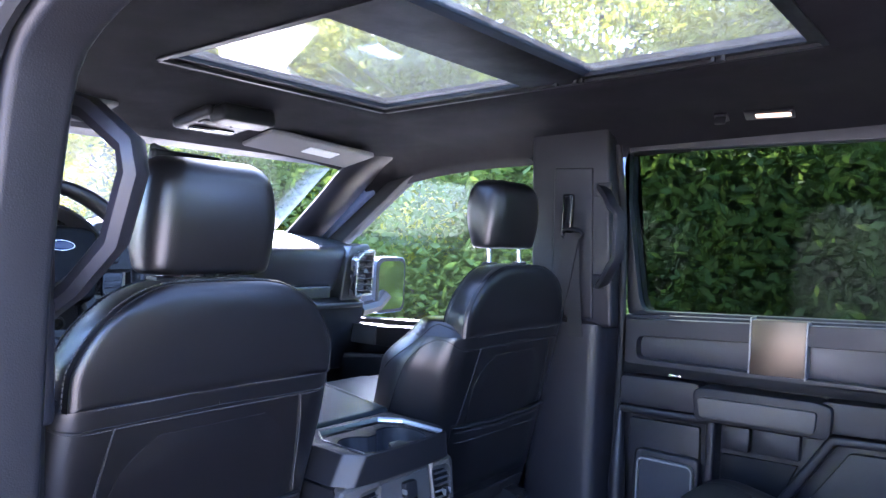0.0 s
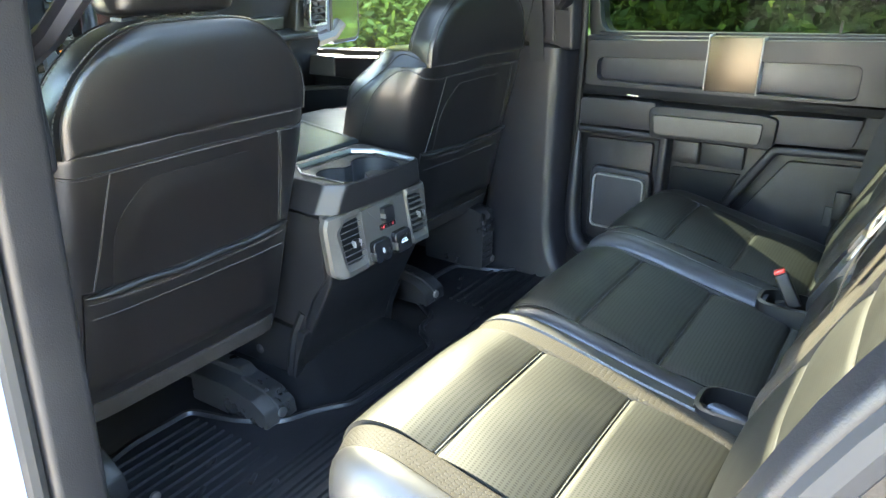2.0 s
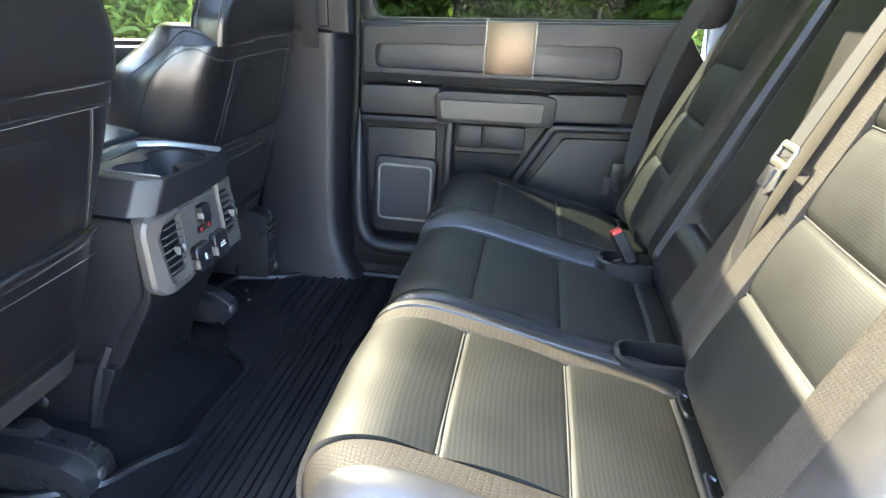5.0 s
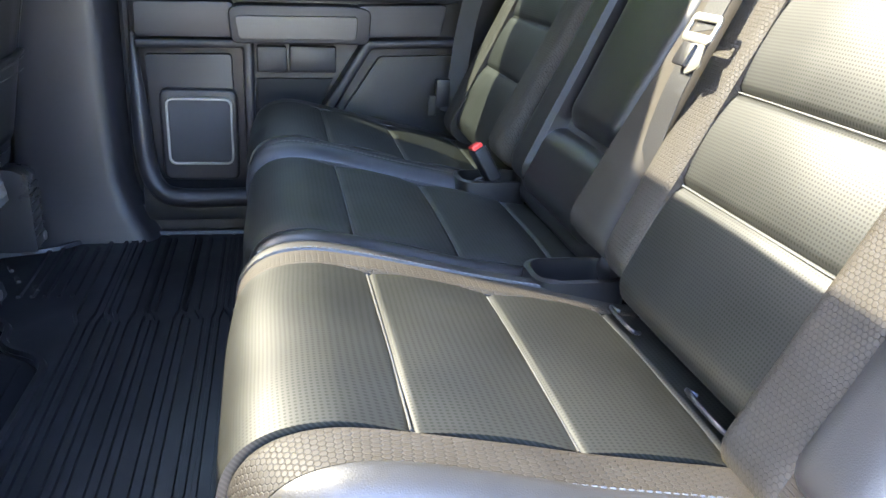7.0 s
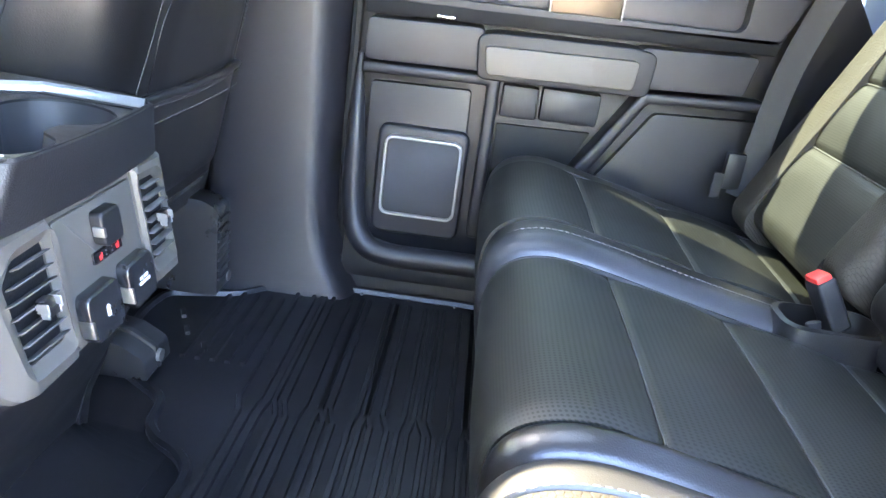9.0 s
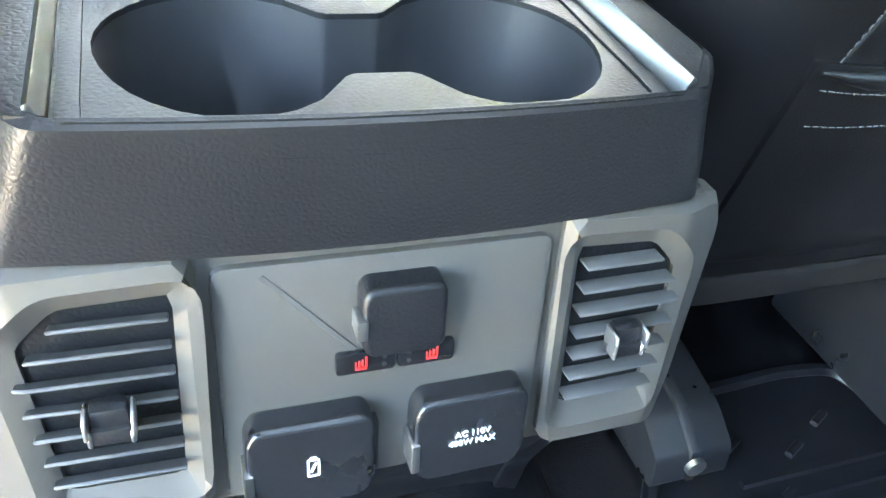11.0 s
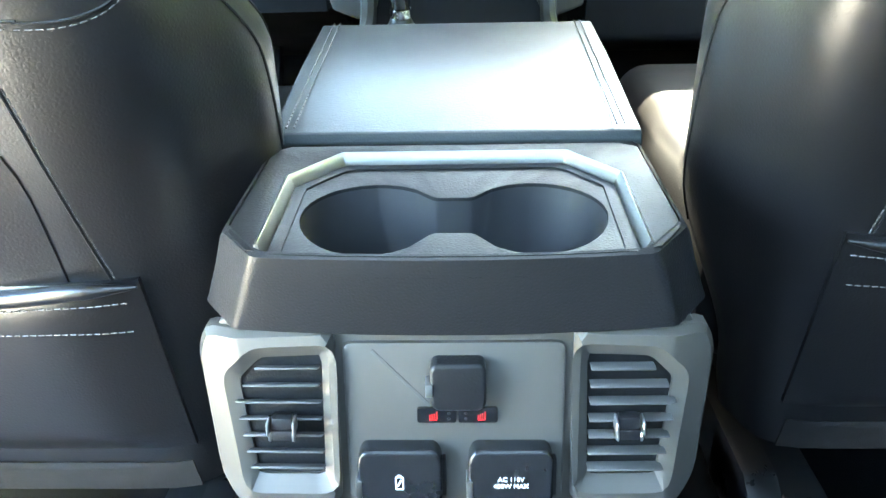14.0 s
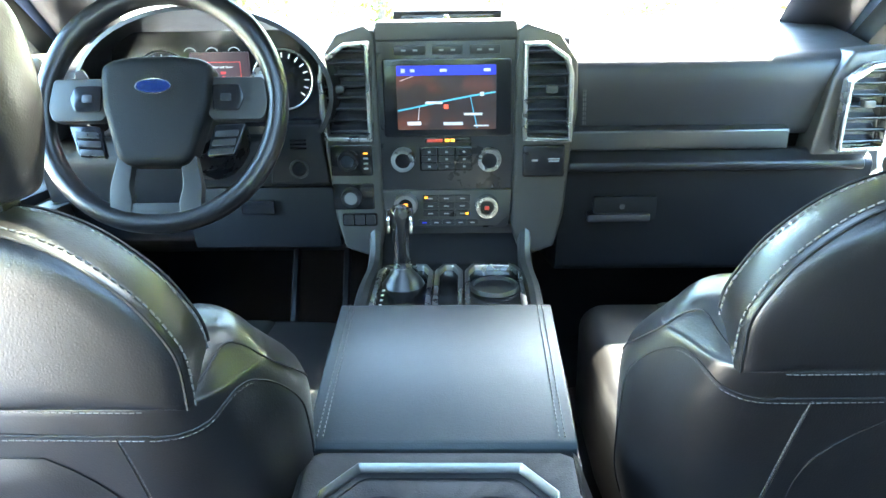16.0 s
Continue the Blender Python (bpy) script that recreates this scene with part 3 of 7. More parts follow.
def build_shell():
    tagged(finish("floor", box(0, 0.15, -0.085, 1.70, 2.7, 0.08, 0.01), CARPET), "black carpeted cab floor", "floor", kind="structure")
    hump = spline([(-0.24, 0, -0.05), (-0.20, 0, -0.01), (-0.13, 0, 0.035), (0, 0, 0.045), (0.13, 0, 0.035), (0.20, 0, -0.01), (0.24, 0, -0.05)], 4)
    tagged(finish("tunnel", loft([[(p.x, y, -0.05 + (p.z + 0.05) * k) for p in hump] for y, k in ((0.0, 0.1), (0.06, 0.35), (0.14, 1.0), (1.3, 1.0))]), CARPET), "black carpet over the transmission tunnel", "floor", kind="structure")
    # rear wall with the back window
    o = rounded([(-0.88, -0.1), (0.88, -0.1), (0.88, 1.0), (0.80, 1.24), (-0.80, 1.24), (-0.88, 1.0)], 0.03)
    h = rounded([(-0.70, 0.74), (0.70, 0.74), (0.74, 0.85), (0.66, 1.13), (-0.66, 1.13), (-0.74, 0.85)], 0.03)
    tagged(finish("wall_rear", ring(o, h, "y", -1.27, -1.22, 0.006), PLASTIC), "plain black trimmed wall behind the rear bench", "wall", kind="structure")
    g = finish("window_rear", prism(h, "y", -1.25, -1.246, 0), GLASS_TINT, 0)
    g.visible_shadow = False
    tagged(g, "tinted back window of the cab", "window", kind="structure")
    tagged(finish("wall_front", box(0, 1.52, 0.35, 1.76, 0.05, 1.0, 0.01), CARPET), "black carpeted firewall behind the dashboard", "wall", kind="structure")
    for sg in (-1, 1):
        tagged(finish("wall_cowl", box(sg * 0.885, 1.335, 0.36, 0.07, 0.42, 0.98, 0.008), PLASTIC), "black kick panel beside the footwell", "wall", kind="structure")
    # headliner
    bm = bmesh.new()
    x0, x1, y0, y1 = HOLE
    xs = [-0.90, -0.86, -0.82, -0.77, -0.70, -0.6, -0.48, x0, x1, 0.48, 0.6, 0.70, 0.77, 0.82, 0.86, 0.90]
    ys = [-1.24, -1.0, y0, -0.5, -0.3, -0.1, 0.1, 0.25, y1, 0.48, 0.56, 0.64, 0.72, 0.80, 0.88, 0.95]
    top = [[bm.verts.new((x, y, roof_z(x, y))) for x in xs] for y in ys]
    for j in range(len(ys) - 1):
        for i in range(len(xs) - 1):
            if xs[i] == x0 and y0 <= ys[j] < y1:
                continue
            bm.faces.new((top[j][i], top[j][i + 1], top[j + 1][i + 1], top[j + 1][i]))
    ob = finish("ceiling", bm, HEADLINER, 60)
    mod = ob.modifiers.new("thick", "SOLIDIFY")
    mod.thickness, mod.offset = 0.02, 1
    tagged(ob, "black fabric headliner with a long roof opening", "ceiling", kind="structure")
    # roof skin outside
    bm = bmesh.new()
    top = [[bm.verts.new((x, y, roof_z(x, y) + 0.038)) for x in xs] for y in ys]
    for j in range(len(ys) - 1):
        for i in range(len(xs) - 1):
            if xs[i] == x0 and y0 <= ys[j] < y1:
                continue
            bm.faces.new((top[j][i], top[j][i + 1], top[j + 1][i + 1], top[j + 1][i]))
    ob = finish("roof", bm, PAINT, 60)
    tagged(ob, "grey painted truck roof", "roof", kind="structure")


build_shell()


def build_sunroof():
    s = thing("sunroof", "panoramic sunroof with two dusty water-spotted glass panels in a black frame", "sunroof")
    x0, x1, y0, y1 = HOLE
    def at(x, y, dz):
        return (x, y, roof_z(0.3, y) + dz)
    # walls of the opening
    for nm, a, b in (("side_rail", (x0, y0), (x0, y1)), ("side_rail", (x1, y0), (x1, y1)), ("end_rail", (x0, y0), (x1, y0)), ("end_rail", (x0, y1), (x1, y1))):
        pts = [(a[0] + (b[0] - a[0]) * i / 8, a[1] + (b[1] - a[1]) * i / 8) for i in range(9)]
        sx = 0 if a[0] != b[0] else (0.012 if a[0] > 0 else -0.012)
        sy = 0 if a[1] != b[1] else (0.012 if a[1] > 0 else -0.012)
        loops = [[at(px, py, -0.004), at(px, py, 0.038), at(px + sx, py + sy, 0.038), at(px + sx, py + sy, -0.004)] for px, py in pts]
        part(nm, loft(loops), ROOF_BLACK, s)
        step = -1 if (a[0] > 0 or a[1] > 0) else 1
        ix = 0.022 * step if not sy else 0
        iy = 0.022 * step if not sx else 0
        loops = [[at(px, py, 0.004), at(px + ix, py + iy, 0.004), at(px + ix, py + iy, 0.011), at(px, py, 0.011)] for px, py in pts]
        part("guide_track", loft(loops), ROOF_BLACK, s)
    part("cross_bar", loft([[at(x, -0.215, 0.004), at(x, -0.165, -0.002), at(x, -0.105, 0.004), at(x, -0.055, 0.002), at(x, -0.05, 0.034), at(x, -0.22, 0.034)] for x in (x0, 0, x1)]), ROOF_BLACK, s, "black bar between the glass panels")
    for ya, yb in ((y0, -0.21), (-0.05, y1)):
        loops = [[at(x0, y, 0.016), at(x1, y, 0.016), at(x1, y, 0.020), at(x0, y, 0.020)] for y in [ya + (yb - ya) * i / 6 for i in range(7)]]
        part("glass_panel", loft(loops), GLASS_ROOF, s, "tinted glass with dried water spots and dust")
    for y in (-0.52, -0.50, -0.205, -0.19, -0.14):
        part("guide_clip", box(x1 - 0.012, y, roof_z(0.3, y) + 0.002, 0.012, 0.008, 0.016, 0.002), PLASTIC_G, s)
    return s


build_sunroof()


def build_overhead():
    lamp = thing("roof_lamp", "small lit roof lamp above the rear door", "lamp")
    z = roof_z(0.79, -0.50) - 0.004
    m = pose(0.79, -0.50, z - 0.004, 0, 30, 0)
    b = box(0, 0, 0, 0.035, 0.12, 0.010, 0.004)
    b.transform(m)
    part("bezel", b, PLASTIC_G, lamp)
    b = box(0, -0.01, -0.005, 0.014, 0.085, 0.005, 0.002)
    b.transform(m)
    part("lens", b, glow("lit_lens", (1.0, 0.62, 0.34), 0.09), lamp, "glowing warm lens")
    hook = thing("coat_hook", "small black coat hook on the headliner", "hook")
    b = join(box(0, 0, 0, 0.03, 0.035, 0.008, 0.003), box(-0.004, 0, -0.014, 0.008, 0.028, 0.02, 0.003))
    b.transform(pose(0.78, -0.385, roof_z(0.78, -0.385) - 0.008, 0, 28, 0))
    part("hook", b, PLASTIC_G, hook)
    con = thing("overhead_console", "black overhead console with lamp switches and glasses bin", "console")
    m = pose(0.04, 0.70, roof_z(0, 0.70) - 0.010, -10, 0, 0)
    for nm, bm_, mt, lb in (("body", box(0, 0.02, 0, 0.19, 0.17, 0.032, 0.014, 3), PLASTIC, "black housing"),
                            ("lamp_lens", box(-0.05, 0.0, -0.017, 0.05, 0.03, 0.006, 0.003), PLASTIC_G, ""),
                            ("lamp_lens", box(0.05, 0.0, -0.017, 0.05, 0.03, 0.006, 0.003), PLASTIC_G, ""),
                            ("switch_row", box(0.0, 0.06, -0.017, 0.13, 0.03, 0.008, 0.002), GLOSS, "row of black switches"),
                            ("bin_door", box(0, -0.075, -0.014, 0.17, 0.07, 0.045, 0.014, 3), PLASTIC, "black rear lid")):
        bm_.transform(m)
        part(nm, bm_, mt, con, lb)
    for sx in (-1, 1):
        v = thing("sun_visor", "grey sun visor folded against the roof", "sun visor", group="sun visors")
        b = box(0, 0, 0, 0.42, 0.15, 0.016, 0.007, 3)
        b.transform(pose(sx * 0.45, 0.80, roof_z(0.4, 0.80) - 0.022, -13, sx * 4, sx * -4))
        part("flap", b, PALE, v)
        b = box(sx * 0.03, -0.01, -0.009, 0.12, 0.05, 0.004, 0.002)
        b.transform(pose(sx * 0.45, 0.80, roof_z(0.4, 0.80) - 0.022, -13, sx * 4, sx * -4))
        part("label", b, mat("white_label", (0.75, 0.75, 0.72), 0.5), v, "white warning label")
    mir = thing("rearview_mirror", "black rear-view mirror hanging at the windscreen", "mirror")
    b = box(0, 0, 0, 0.25, 0.025, 0.065, 0.02, 4)
    b.transform(pose(0.02, 0.84, 1.07, 8, 0, 10))
    part("housing", b, PLASTIC, mir)
    part("stalk", tube(spline([(0.02, 0.85, 1.08), (0.02, 0.92, 1.10), (0.02, 1.0, 1.125)], 4), 0.012, 8), PLASTIC, mir)


build_overhead()


# ---- body sides ----
def side_shell(s):
    """Painted body side, seals and trim round the doors. s: 1 passenger, -1 driver."""
    def bar(line, r, m, name, flat=1.0, label=""):
        ob = finish(name, tube([(s * x, y, z) for x, y, z in line], r, 8, flat=flat), m)
        return tagged(ob, label, name.replace("_", " "), kind="structure")
    bar(spline([(0.835, 1.30, 0.83), (0.81, 1.06, 1.005), (0.785, 0.88, 1.135), (0.785, 0.70, 1.215), (0.79, 0.45, 1.265), (0.80, 0.30, 1.30)], 6), 0.085, PLASTIC_G, "pillar_trim_front", 0.45, "charcoal front pillar trim beside the windscreen")
    bar(spline([(0.93, 1.30, 0.80), (0.91, 1.0, 1.03), (0.90, 0.76, 1.165), (0.895, 0.45, 1.215), (0.895, -0.3, 1.245), (0.895, -1.2, 1.27)], 6), 0.032, PAINT, "roof_rail", 1.0, "grey painted rail over the doors")


side_shell(1)
side_shell(-1)


def build_left_opening():
    hole = rounded([(-0.14, -0.03), (-0.145, 0.6), (-0.155, 0.86), (-0.20, 1.09), (-0.34, 1.155), (-0.7, 1.175), (-1.02, 1.16), (-1.16, 1.05), (-1.11, 0.86), (-1.00, 0.68), (-0.945, 0.54), (-0.91, 0.3), (-0.87, -0.03)], 0.06)
    out = rounded([(0.15, -0.5), (0.15, 0.6), (0.15, 0.86), (0.15, 1.1), (-0.2, 1.26), (-0.7, 1.275), (-1.05, 1.27), (-1.36, 1.25), (-1.36, 0.86), (-1.36, 0.66), (-1.36, 0.52), (-1.36, 0.3), (-1.36, -0.5)], 0.06)
    wide = rounded([(-0.14, -0.03), (-0.145, 0.6), (-0.155, 0.86), (-0.20, 1.09), (-0.34, 1.155), (-0.7, 1.175), (-1.04, 1.17), (-1.20, 1.06), (-1.175, 0.86), (-1.075, 0.68), (-1.02, 0.54), (-0.985, 0.3), (-0.94, -0.03)], 0.06)
    fr = finish("wall_body_side", ring(out, wide, "x", -0.955, -0.90, 0.02, 4), PAINT)
    tagged(fr, "grey painted body side round the open rear doorway", "body side", kind="structure")
    h2 = inset(hole, 0.022)
    tr = finish("trim_doorway", ring(inset(wide, -0.03), h2, "x", -0.902, -0.83, 0.012, 3), PLASTIC)
    tagged(tr, "black trim round the open rear doorway", "trim", kind="structure")
    line = [Vector((-0.915, y, z)) for y, z in inset(hole, 0.004)]
    tagged(finish("seal_doorway", tube(line, 0.013, 8, closed=True), SEAL), "black rubber seal round the doorway", "seal", kind="structure")
    line = [Vector((-0.956, y, z)) for y, z in inset(hole, -0.035)]
    tagged(finish("seal_doorway", tube(line, 0.006, 6, closed=True), SEAL), "thin rubber door seal", "seal", kind="structure")
    tagged(finish("sill", box(-0.90, -0.5, -0.05, 0.12, 0.8, 0.06, 0.015, 3), PLASTIC), "black door sill plate", "sill", kind="structure")


build_left_opening()


def build_striker():
    st = thing("door_striker", "worn steel door striker on the painted door post", "striker", at=(-0.957, -0.115, 0.36))
    part("plate", box(0, 0, 0, 0.006, 0.05, 0.075, 0.002), STEEL, st)
    part("loop", tube(spline([(0, -0.012, -0.022), (-0.03, -0.012, -0.02), (-0.034, -0.012, 0.0), (-0.03, -0.012, 0.02), (0, -0.012, 0.022)], 4), 0.005, 8), STEEL, st, "steel latch loop")
    for dz in (-0.03, 0.03):
        part("screw", lathe([(0, 0.005), (0.006, 0.004), (0.007, 0)], pose(-0.003, 0.012, dz, 0, -90, 0), 10), STEEL, st)


build_striker()


def front_door(s):
    d = thing("front_door", "closed front door with black trim, window and outside mirror", "door", group="front doors")
    def pr(o, lo, hi, b=0.008):
        a, c = sorted((s * lo, s * hi))
        return prism(o, "x", a, c, b)
    part("door_panel", pr([(0.16, 0.0), (0.16, 0.60), (0.55, 0.57), (1.12, 0.555), (1.15, 0.3), (1.12, 0.0)], 0.84, 0.94), PLASTIC, d)
    hole = rounded([(0.185, 0.62), (0.205, 1.135), (0.245, 1.165), (0.62, 1.15), (0.75, 1.10), (1.105, 0.825), (1.06, 0.575)], 0.03)
    rim = rounded([(0.13, 0.56), (0.15, 1.19), (0.24, 1.215), (0.64, 1.20), (0.80, 1.12), (1.18, 0.84), (1.14, 0.52)], 0.04)
    a, c = sorted((s * 0.87, s * 0.93))
    part("window_frame", ring(rim, hole, "x", a, c, 0.006), SEAL, d)
    g = part("window_pane", pr(hole, 0.90, 0.904, 0), GLASS_CLEAR, d)
    g.visible_shadow = False
    part("armrest", pr(rounded([(0.30, 0.39), (0.30, 0.46), (0.75, 0.47), (0.95, 0.44), (0.92, 0.37)], 0.02), 0.76, 0.85), PLASTIC, d)
    part("grip", pr(rounded([(0.72, 0.42), (0.74, 0.475), (0.98, 0.455), (0.95, 0.40)], 0.015), 0.765, 0.80), SILVER, d, "satin silver pull grip")
    part("upper_trim", pr(rounded([(0.17, 0.50), (0.17, 0.61), (0.5, 0.59), (0.85, 0.565), (1.08, 0.555), (1.05, 0.50)], 0.02), 0.80, 0.86), LEATHER, d)
    part("accent_strip", pr(rounded([(0.80, 0.50), (0.80, 0.573), (0.95, 0.565), (0.95, 0.50)], 0.008), 0.793, 0.85), DARK_SILVER, d)
    # outside mirror
    mm = pose(s * 1.10, 1.05, 0.69, 0, 0, s * 8)
    prof = rrect(-0.115, -0.11, 0.10, 0.115, 0.035, 4)
    loops = [[mm @ Vector((u * k, y, v * k)) for u, v in prof] for y, k in ((-0.045, 0.96), (-0.05, 1.0), (0.01, 1.0), (0.06, 0.88), (0.09, 0.62))]
    part("mirror_shell", loft(loops), PAINT, d, "grey painted mirror shell")
    part("mirror_bezel", loft([[mm @ Vector((u * k, y, v * k)) for u, v in prof] for y, k in ((-0.0525, 0.97), (-0.045, 0.99))]), PLASTIC, d, "black mirror bezel")
    part("mirror_glass", loft([[mm @ Vector((u * 0.86, y, v * 0.86)) for u, v in prof] for y in (-0.054, -0.046)]), MIRROR, d, "mirror glass")
    part("mirror_arm", tube([(s * 0.92, 1.0, 0.60), (s * 1.02, 1.0, 0.615), (s * 1.06, 0.99, 0.66)], 0.028, 8), PLASTIC, d)


front_door(1)
front_door(-1)


def build_windscreen():
    loops = []
    for i in range(9):
        v = i / 8
        row = []
        for j in range(13):
            u = j / 12 * 2 - 1
            w = 0.80 + (0.715 - 0.80) * v
            row.append((u * w, 1.44 + (0.94 - 1.44) * v + 0.10 * (1 - u * u) * (1 - 0.5 * v), 0.84 + (1.165 - 0.84) * v))
        loops.append(row)
    bm = loft(loops, caps=False, closed=False)
    ob = finish("windscreen", bm, GLASS_CLEAR, 0)
    ob.visible_shadow = False
    mod = ob.modifiers.new("thick", "SOLIDIFY")
    mod.thickness = 0.004
    tagged(ob, "clear curved windscreen", "windscreen", kind="structure")
    # header trim over the glass
    rows = [[(u / 6 * 0.73, 0.93 + 0.05 * (1 - (u / 6) ** 2) + dy, 1.155 + dz) for u in range(-6, 7)] for dy, dz in ((-0.03, 0.03), (-0.03, -0.005), (0.05, -0.02), (0.06, 0.03))]
    tagged(finish("trim_header", loft(rows + [rows[0]], caps=False, closed=False), PLASTIC_G), "charcoal header trim above the windscreen", "trim", kind="structure")


build_windscreen()


# ---- passenger side ----
def build_right_closing():
    tagged(finish("wall_body_side", box(0.925, 0.06, 0.52, 0.07, 0.22, 1.34, 0.01), PAINT), "grey painted door post on the passenger side", "body side", kind="structure")
    tagged(finish("wall_body_side", box(0.925, -1.2, 0.55, 0.07, 0.25, 1.3, 0.01), PAINT), "grey painted rear cab corner on the passenger side", "body side", kind="structure")
    tagged(finish("sill", prism(rounded([(-1.2, -0.12), (-1.2, 0.04), (0.15, 0.04), (1.3, 0.02), (1.3, -0.12)], 0.02), "x", 0.80, 0.95, 0.015, 3), PLASTIC), "black door sill under the passenger doors", "sill", kind="structure")


build_right_closing()


def build_rear_door():
    door = thing("rear_door", "closed rear door with black trim panel, silver grip and dark tinted window", "door")
    part("door_panel", prism([(-0.115, 0.0), (-0.115, 0.70), (-1.0, 0.75), (-1.14, 0.55), (-1.14, 0.3), (-1.14, 0.0)], "x", 0.850, 0.955, 0.008), PLASTIC_G, door)
    rim = rounded([(-0.115, 0.68), (-0.095, 1.225), (-0.95, 1.245), (-1.17, 1.15), (-1.12, 0.74)], 0.05)
    hole = rounded([(-0.155, 0.705), (-0.08, 1.175), (-0.92, 1.19), (-1.08, 1.10), (-1.05, 0.75)], 0.045)
    part("window_frame", ring(rim, hole, "x", 0.868, 0.94, 0.006), PLASTIC, door)
    pane = part("window_pane", prism(hole, "x", 0.898, 0.902, 0), GLASS_TINT, door, "dark privacy glass")
    part("window_seal", prism([(-0.14, 0.692), (-0.15, 0.712), (-1.05, 0.757), (-1.05, 0.737)], "x", 0.862, 0.895, 0.004), PLASTIC, door, "thin sill strip under the glass")
    part("lock_pin", tube([(0.875, -0.775, 0.72), (0.875, -0.775, 0.775)], 0.004, 6), PLASTIC, door)
    # upper pad with its recess
    outer = rounded([(-0.135, 0.565), (-0.135, 0.690), (-0.86, 0.735), (-0.99, 0.745), (-0.91, 0.575)], 0.012)
    recess = rounded([(-0.170, 0.580), (-0.168, 0.645), (-0.50, 0.662), (-0.845, 0.678), (-0.845, 0.590)], 0.022)
    part("upper_trim", ring(outer, recess, "x", 0.816, 0.862, 0.014, 4), PLASTIC_G, door)
    part("recess_pad", prism(inset(recess, -0.004), "x", 0.849, 0.856, 0.002), DOOR_PAD, door, "charcoal soft pad in the recess")
    part("accent_strip", prism([(-0.478, 0.582), (-0.478, 0.722), (-0.609, 0.729), (-0.609, 0.586)], "x", 0.812, 0.86, 0.003), ACCENT, door, "brushed grey accent panel")
    for y in (-0.476, -0.611):
        part("chrome_line", box(0.835, y, 0.655, 0.052, 0.0036, 0.146, 0.0012), TRIM_LINE, door)
    # near-black strip paints the shade of the gap under the upper trim
    part("gap_strip", prism([(-0.13, 0.538), (-0.13, 0.566), (-0.92, 0.588), (-0.91, 0.556)], "x", 0.816, 0.856, 0.004), HARD, door, "dark strip standing in for a shaded gap")
    part("lock_switch", box(0.812, -0.285, 0.548, 0.012, 0.035, 0.006, 0.002), CHROME, door)
    # armrest and grip
    part("armrest", prism(rounded([(-0.14, 0.455), (-0.14, 0.533), (-0.36, 0.54), (-0.375, 0.46)], 0.012), "x", 0.785, 0.856, 0.010, 3), PLASTIC_G, door)
    part("armrest", prism(rounded([(-0.655, 0.468), (-0.655, 0.543), (-0.875, 0.553), (-0.86, 0.478)], 0.012), "x", 0.785, 0.856, 0.010, 3), PLASTIC_G, door)
    part("grip_mount", prism(rounded([(-0.358, 0.448), (-0.35, 0.528), (-0.382, 0.536), (-0.64, 0.542), (-0.685, 0.535), (-0.68, 0.455)], 0.016), "x", 0.765, 0.856, 0.010, 3), PLASTIC, door)
    part("grip", prism(rounded([(-0.374, 0.460), (-0.366, 0.512), (-0.652, 0.520), (-0.648, 0.466)], 0.010), "x", 0.752, 0.800, 0.008, 3), SILVER, door, "satin silver pull grip")
    # lower trim: raised strips that frame the panels
    def strip(pts, lo=0.790):
        return prism(pts, "x", lo, 0.856, 0.009, 3)
    part("trim_strip", strip([(-0.135, 0.428), (-0.135, 0.450), (-0.405, 0.456), (-0.405, 0.12), (-0.380, 0.12), (-0.380, 0.434)]), PLASTIC_G, door)
    part("trim_strip", strip([(-0.575, 0.25), (-0.69, 0.440), (-0.91, 0.452), (-0.91, 0.472), (-0.675, 0.463), (-0.55, 0.26)]), PLASTIC_G, door)
    part("lower_panel", prism(rounded([(-0.15, 0.10), (-0.15, 0.408), (-0.352, 0.414), (-0.358, 0.10)], 0.01), "x", 0.834, 0.856, 0.006, 3), PLASTIC_G, door)
    part("storage_bin", prism(rounded([(-0.60, 0.10), (-0.60, 0.24), (-0.715, 0.418), (-0.95, 0.43), (-0.93, 0.10)], 0.01), "x", 0.832, 0.856, 0.006, 3), PLASTIC_G, door)
    part("pocket_lid", box(0.836, -0.448, 0.405, 0.03, 0.072, 0.064, 0.006), PLASTIC_G, door)
    part("pocket_lid", box(0.836, -0.548, 0.408, 0.03, 0.115, 0.064, 0.006), PLASTIC_G, door)
    part("bottle_pocket", prism([(-0.41, 0.10), (-0.41, 0.355), (-0.60, 0.36), (-0.55, 0.25), (-0.56, 0.10)], "x", 0.842, 0.856, 0.004), HARD, door)
    # scooped sill under the speaker
    line = spline([(0.825, -0.128, 0.46), (0.812, -0.131, 0.38), (0.80, -0.135, 0.28), (0.79, -0.142, 0.16), (0.775, -0.165, 0.095), (0.765, -0.22, 0.070), (0.765, -0.40, 0.070), (0.765, -0.9, 0.075)], 6)
    part("lower_sill", tube(line, 0.024, 12, taper=lambda u: 0.3 + 0.7 * smooth01(0.0, 0.4, u)), PLASTIC_G, door)
    part("sill_skirt", prism([(-0.125, 0.0), (-0.13, 0.12), (-0.17, 0.075), (-0.25, 0.055), (-0.93, 0.06), (-0.93, 0.0)], "x", 0.79, 0.856, 0.008), PLASTIC, door)
    part("speaker_base", prism(rrect(-0.362, 0.10, -0.178, 0.33, 0.02), "x", 0.812, 0.84, 0.008, 3), PLASTIC_G, door)
    sp = rrect(-0.350, 0.146, -0.194, 0.312, 0.018)
    part("speaker_frame", ring(sp, inset(sp, 0.005), "x", 0.792, 0.812, 0.002), TRIM_LINE, door, "bright speaker surround")
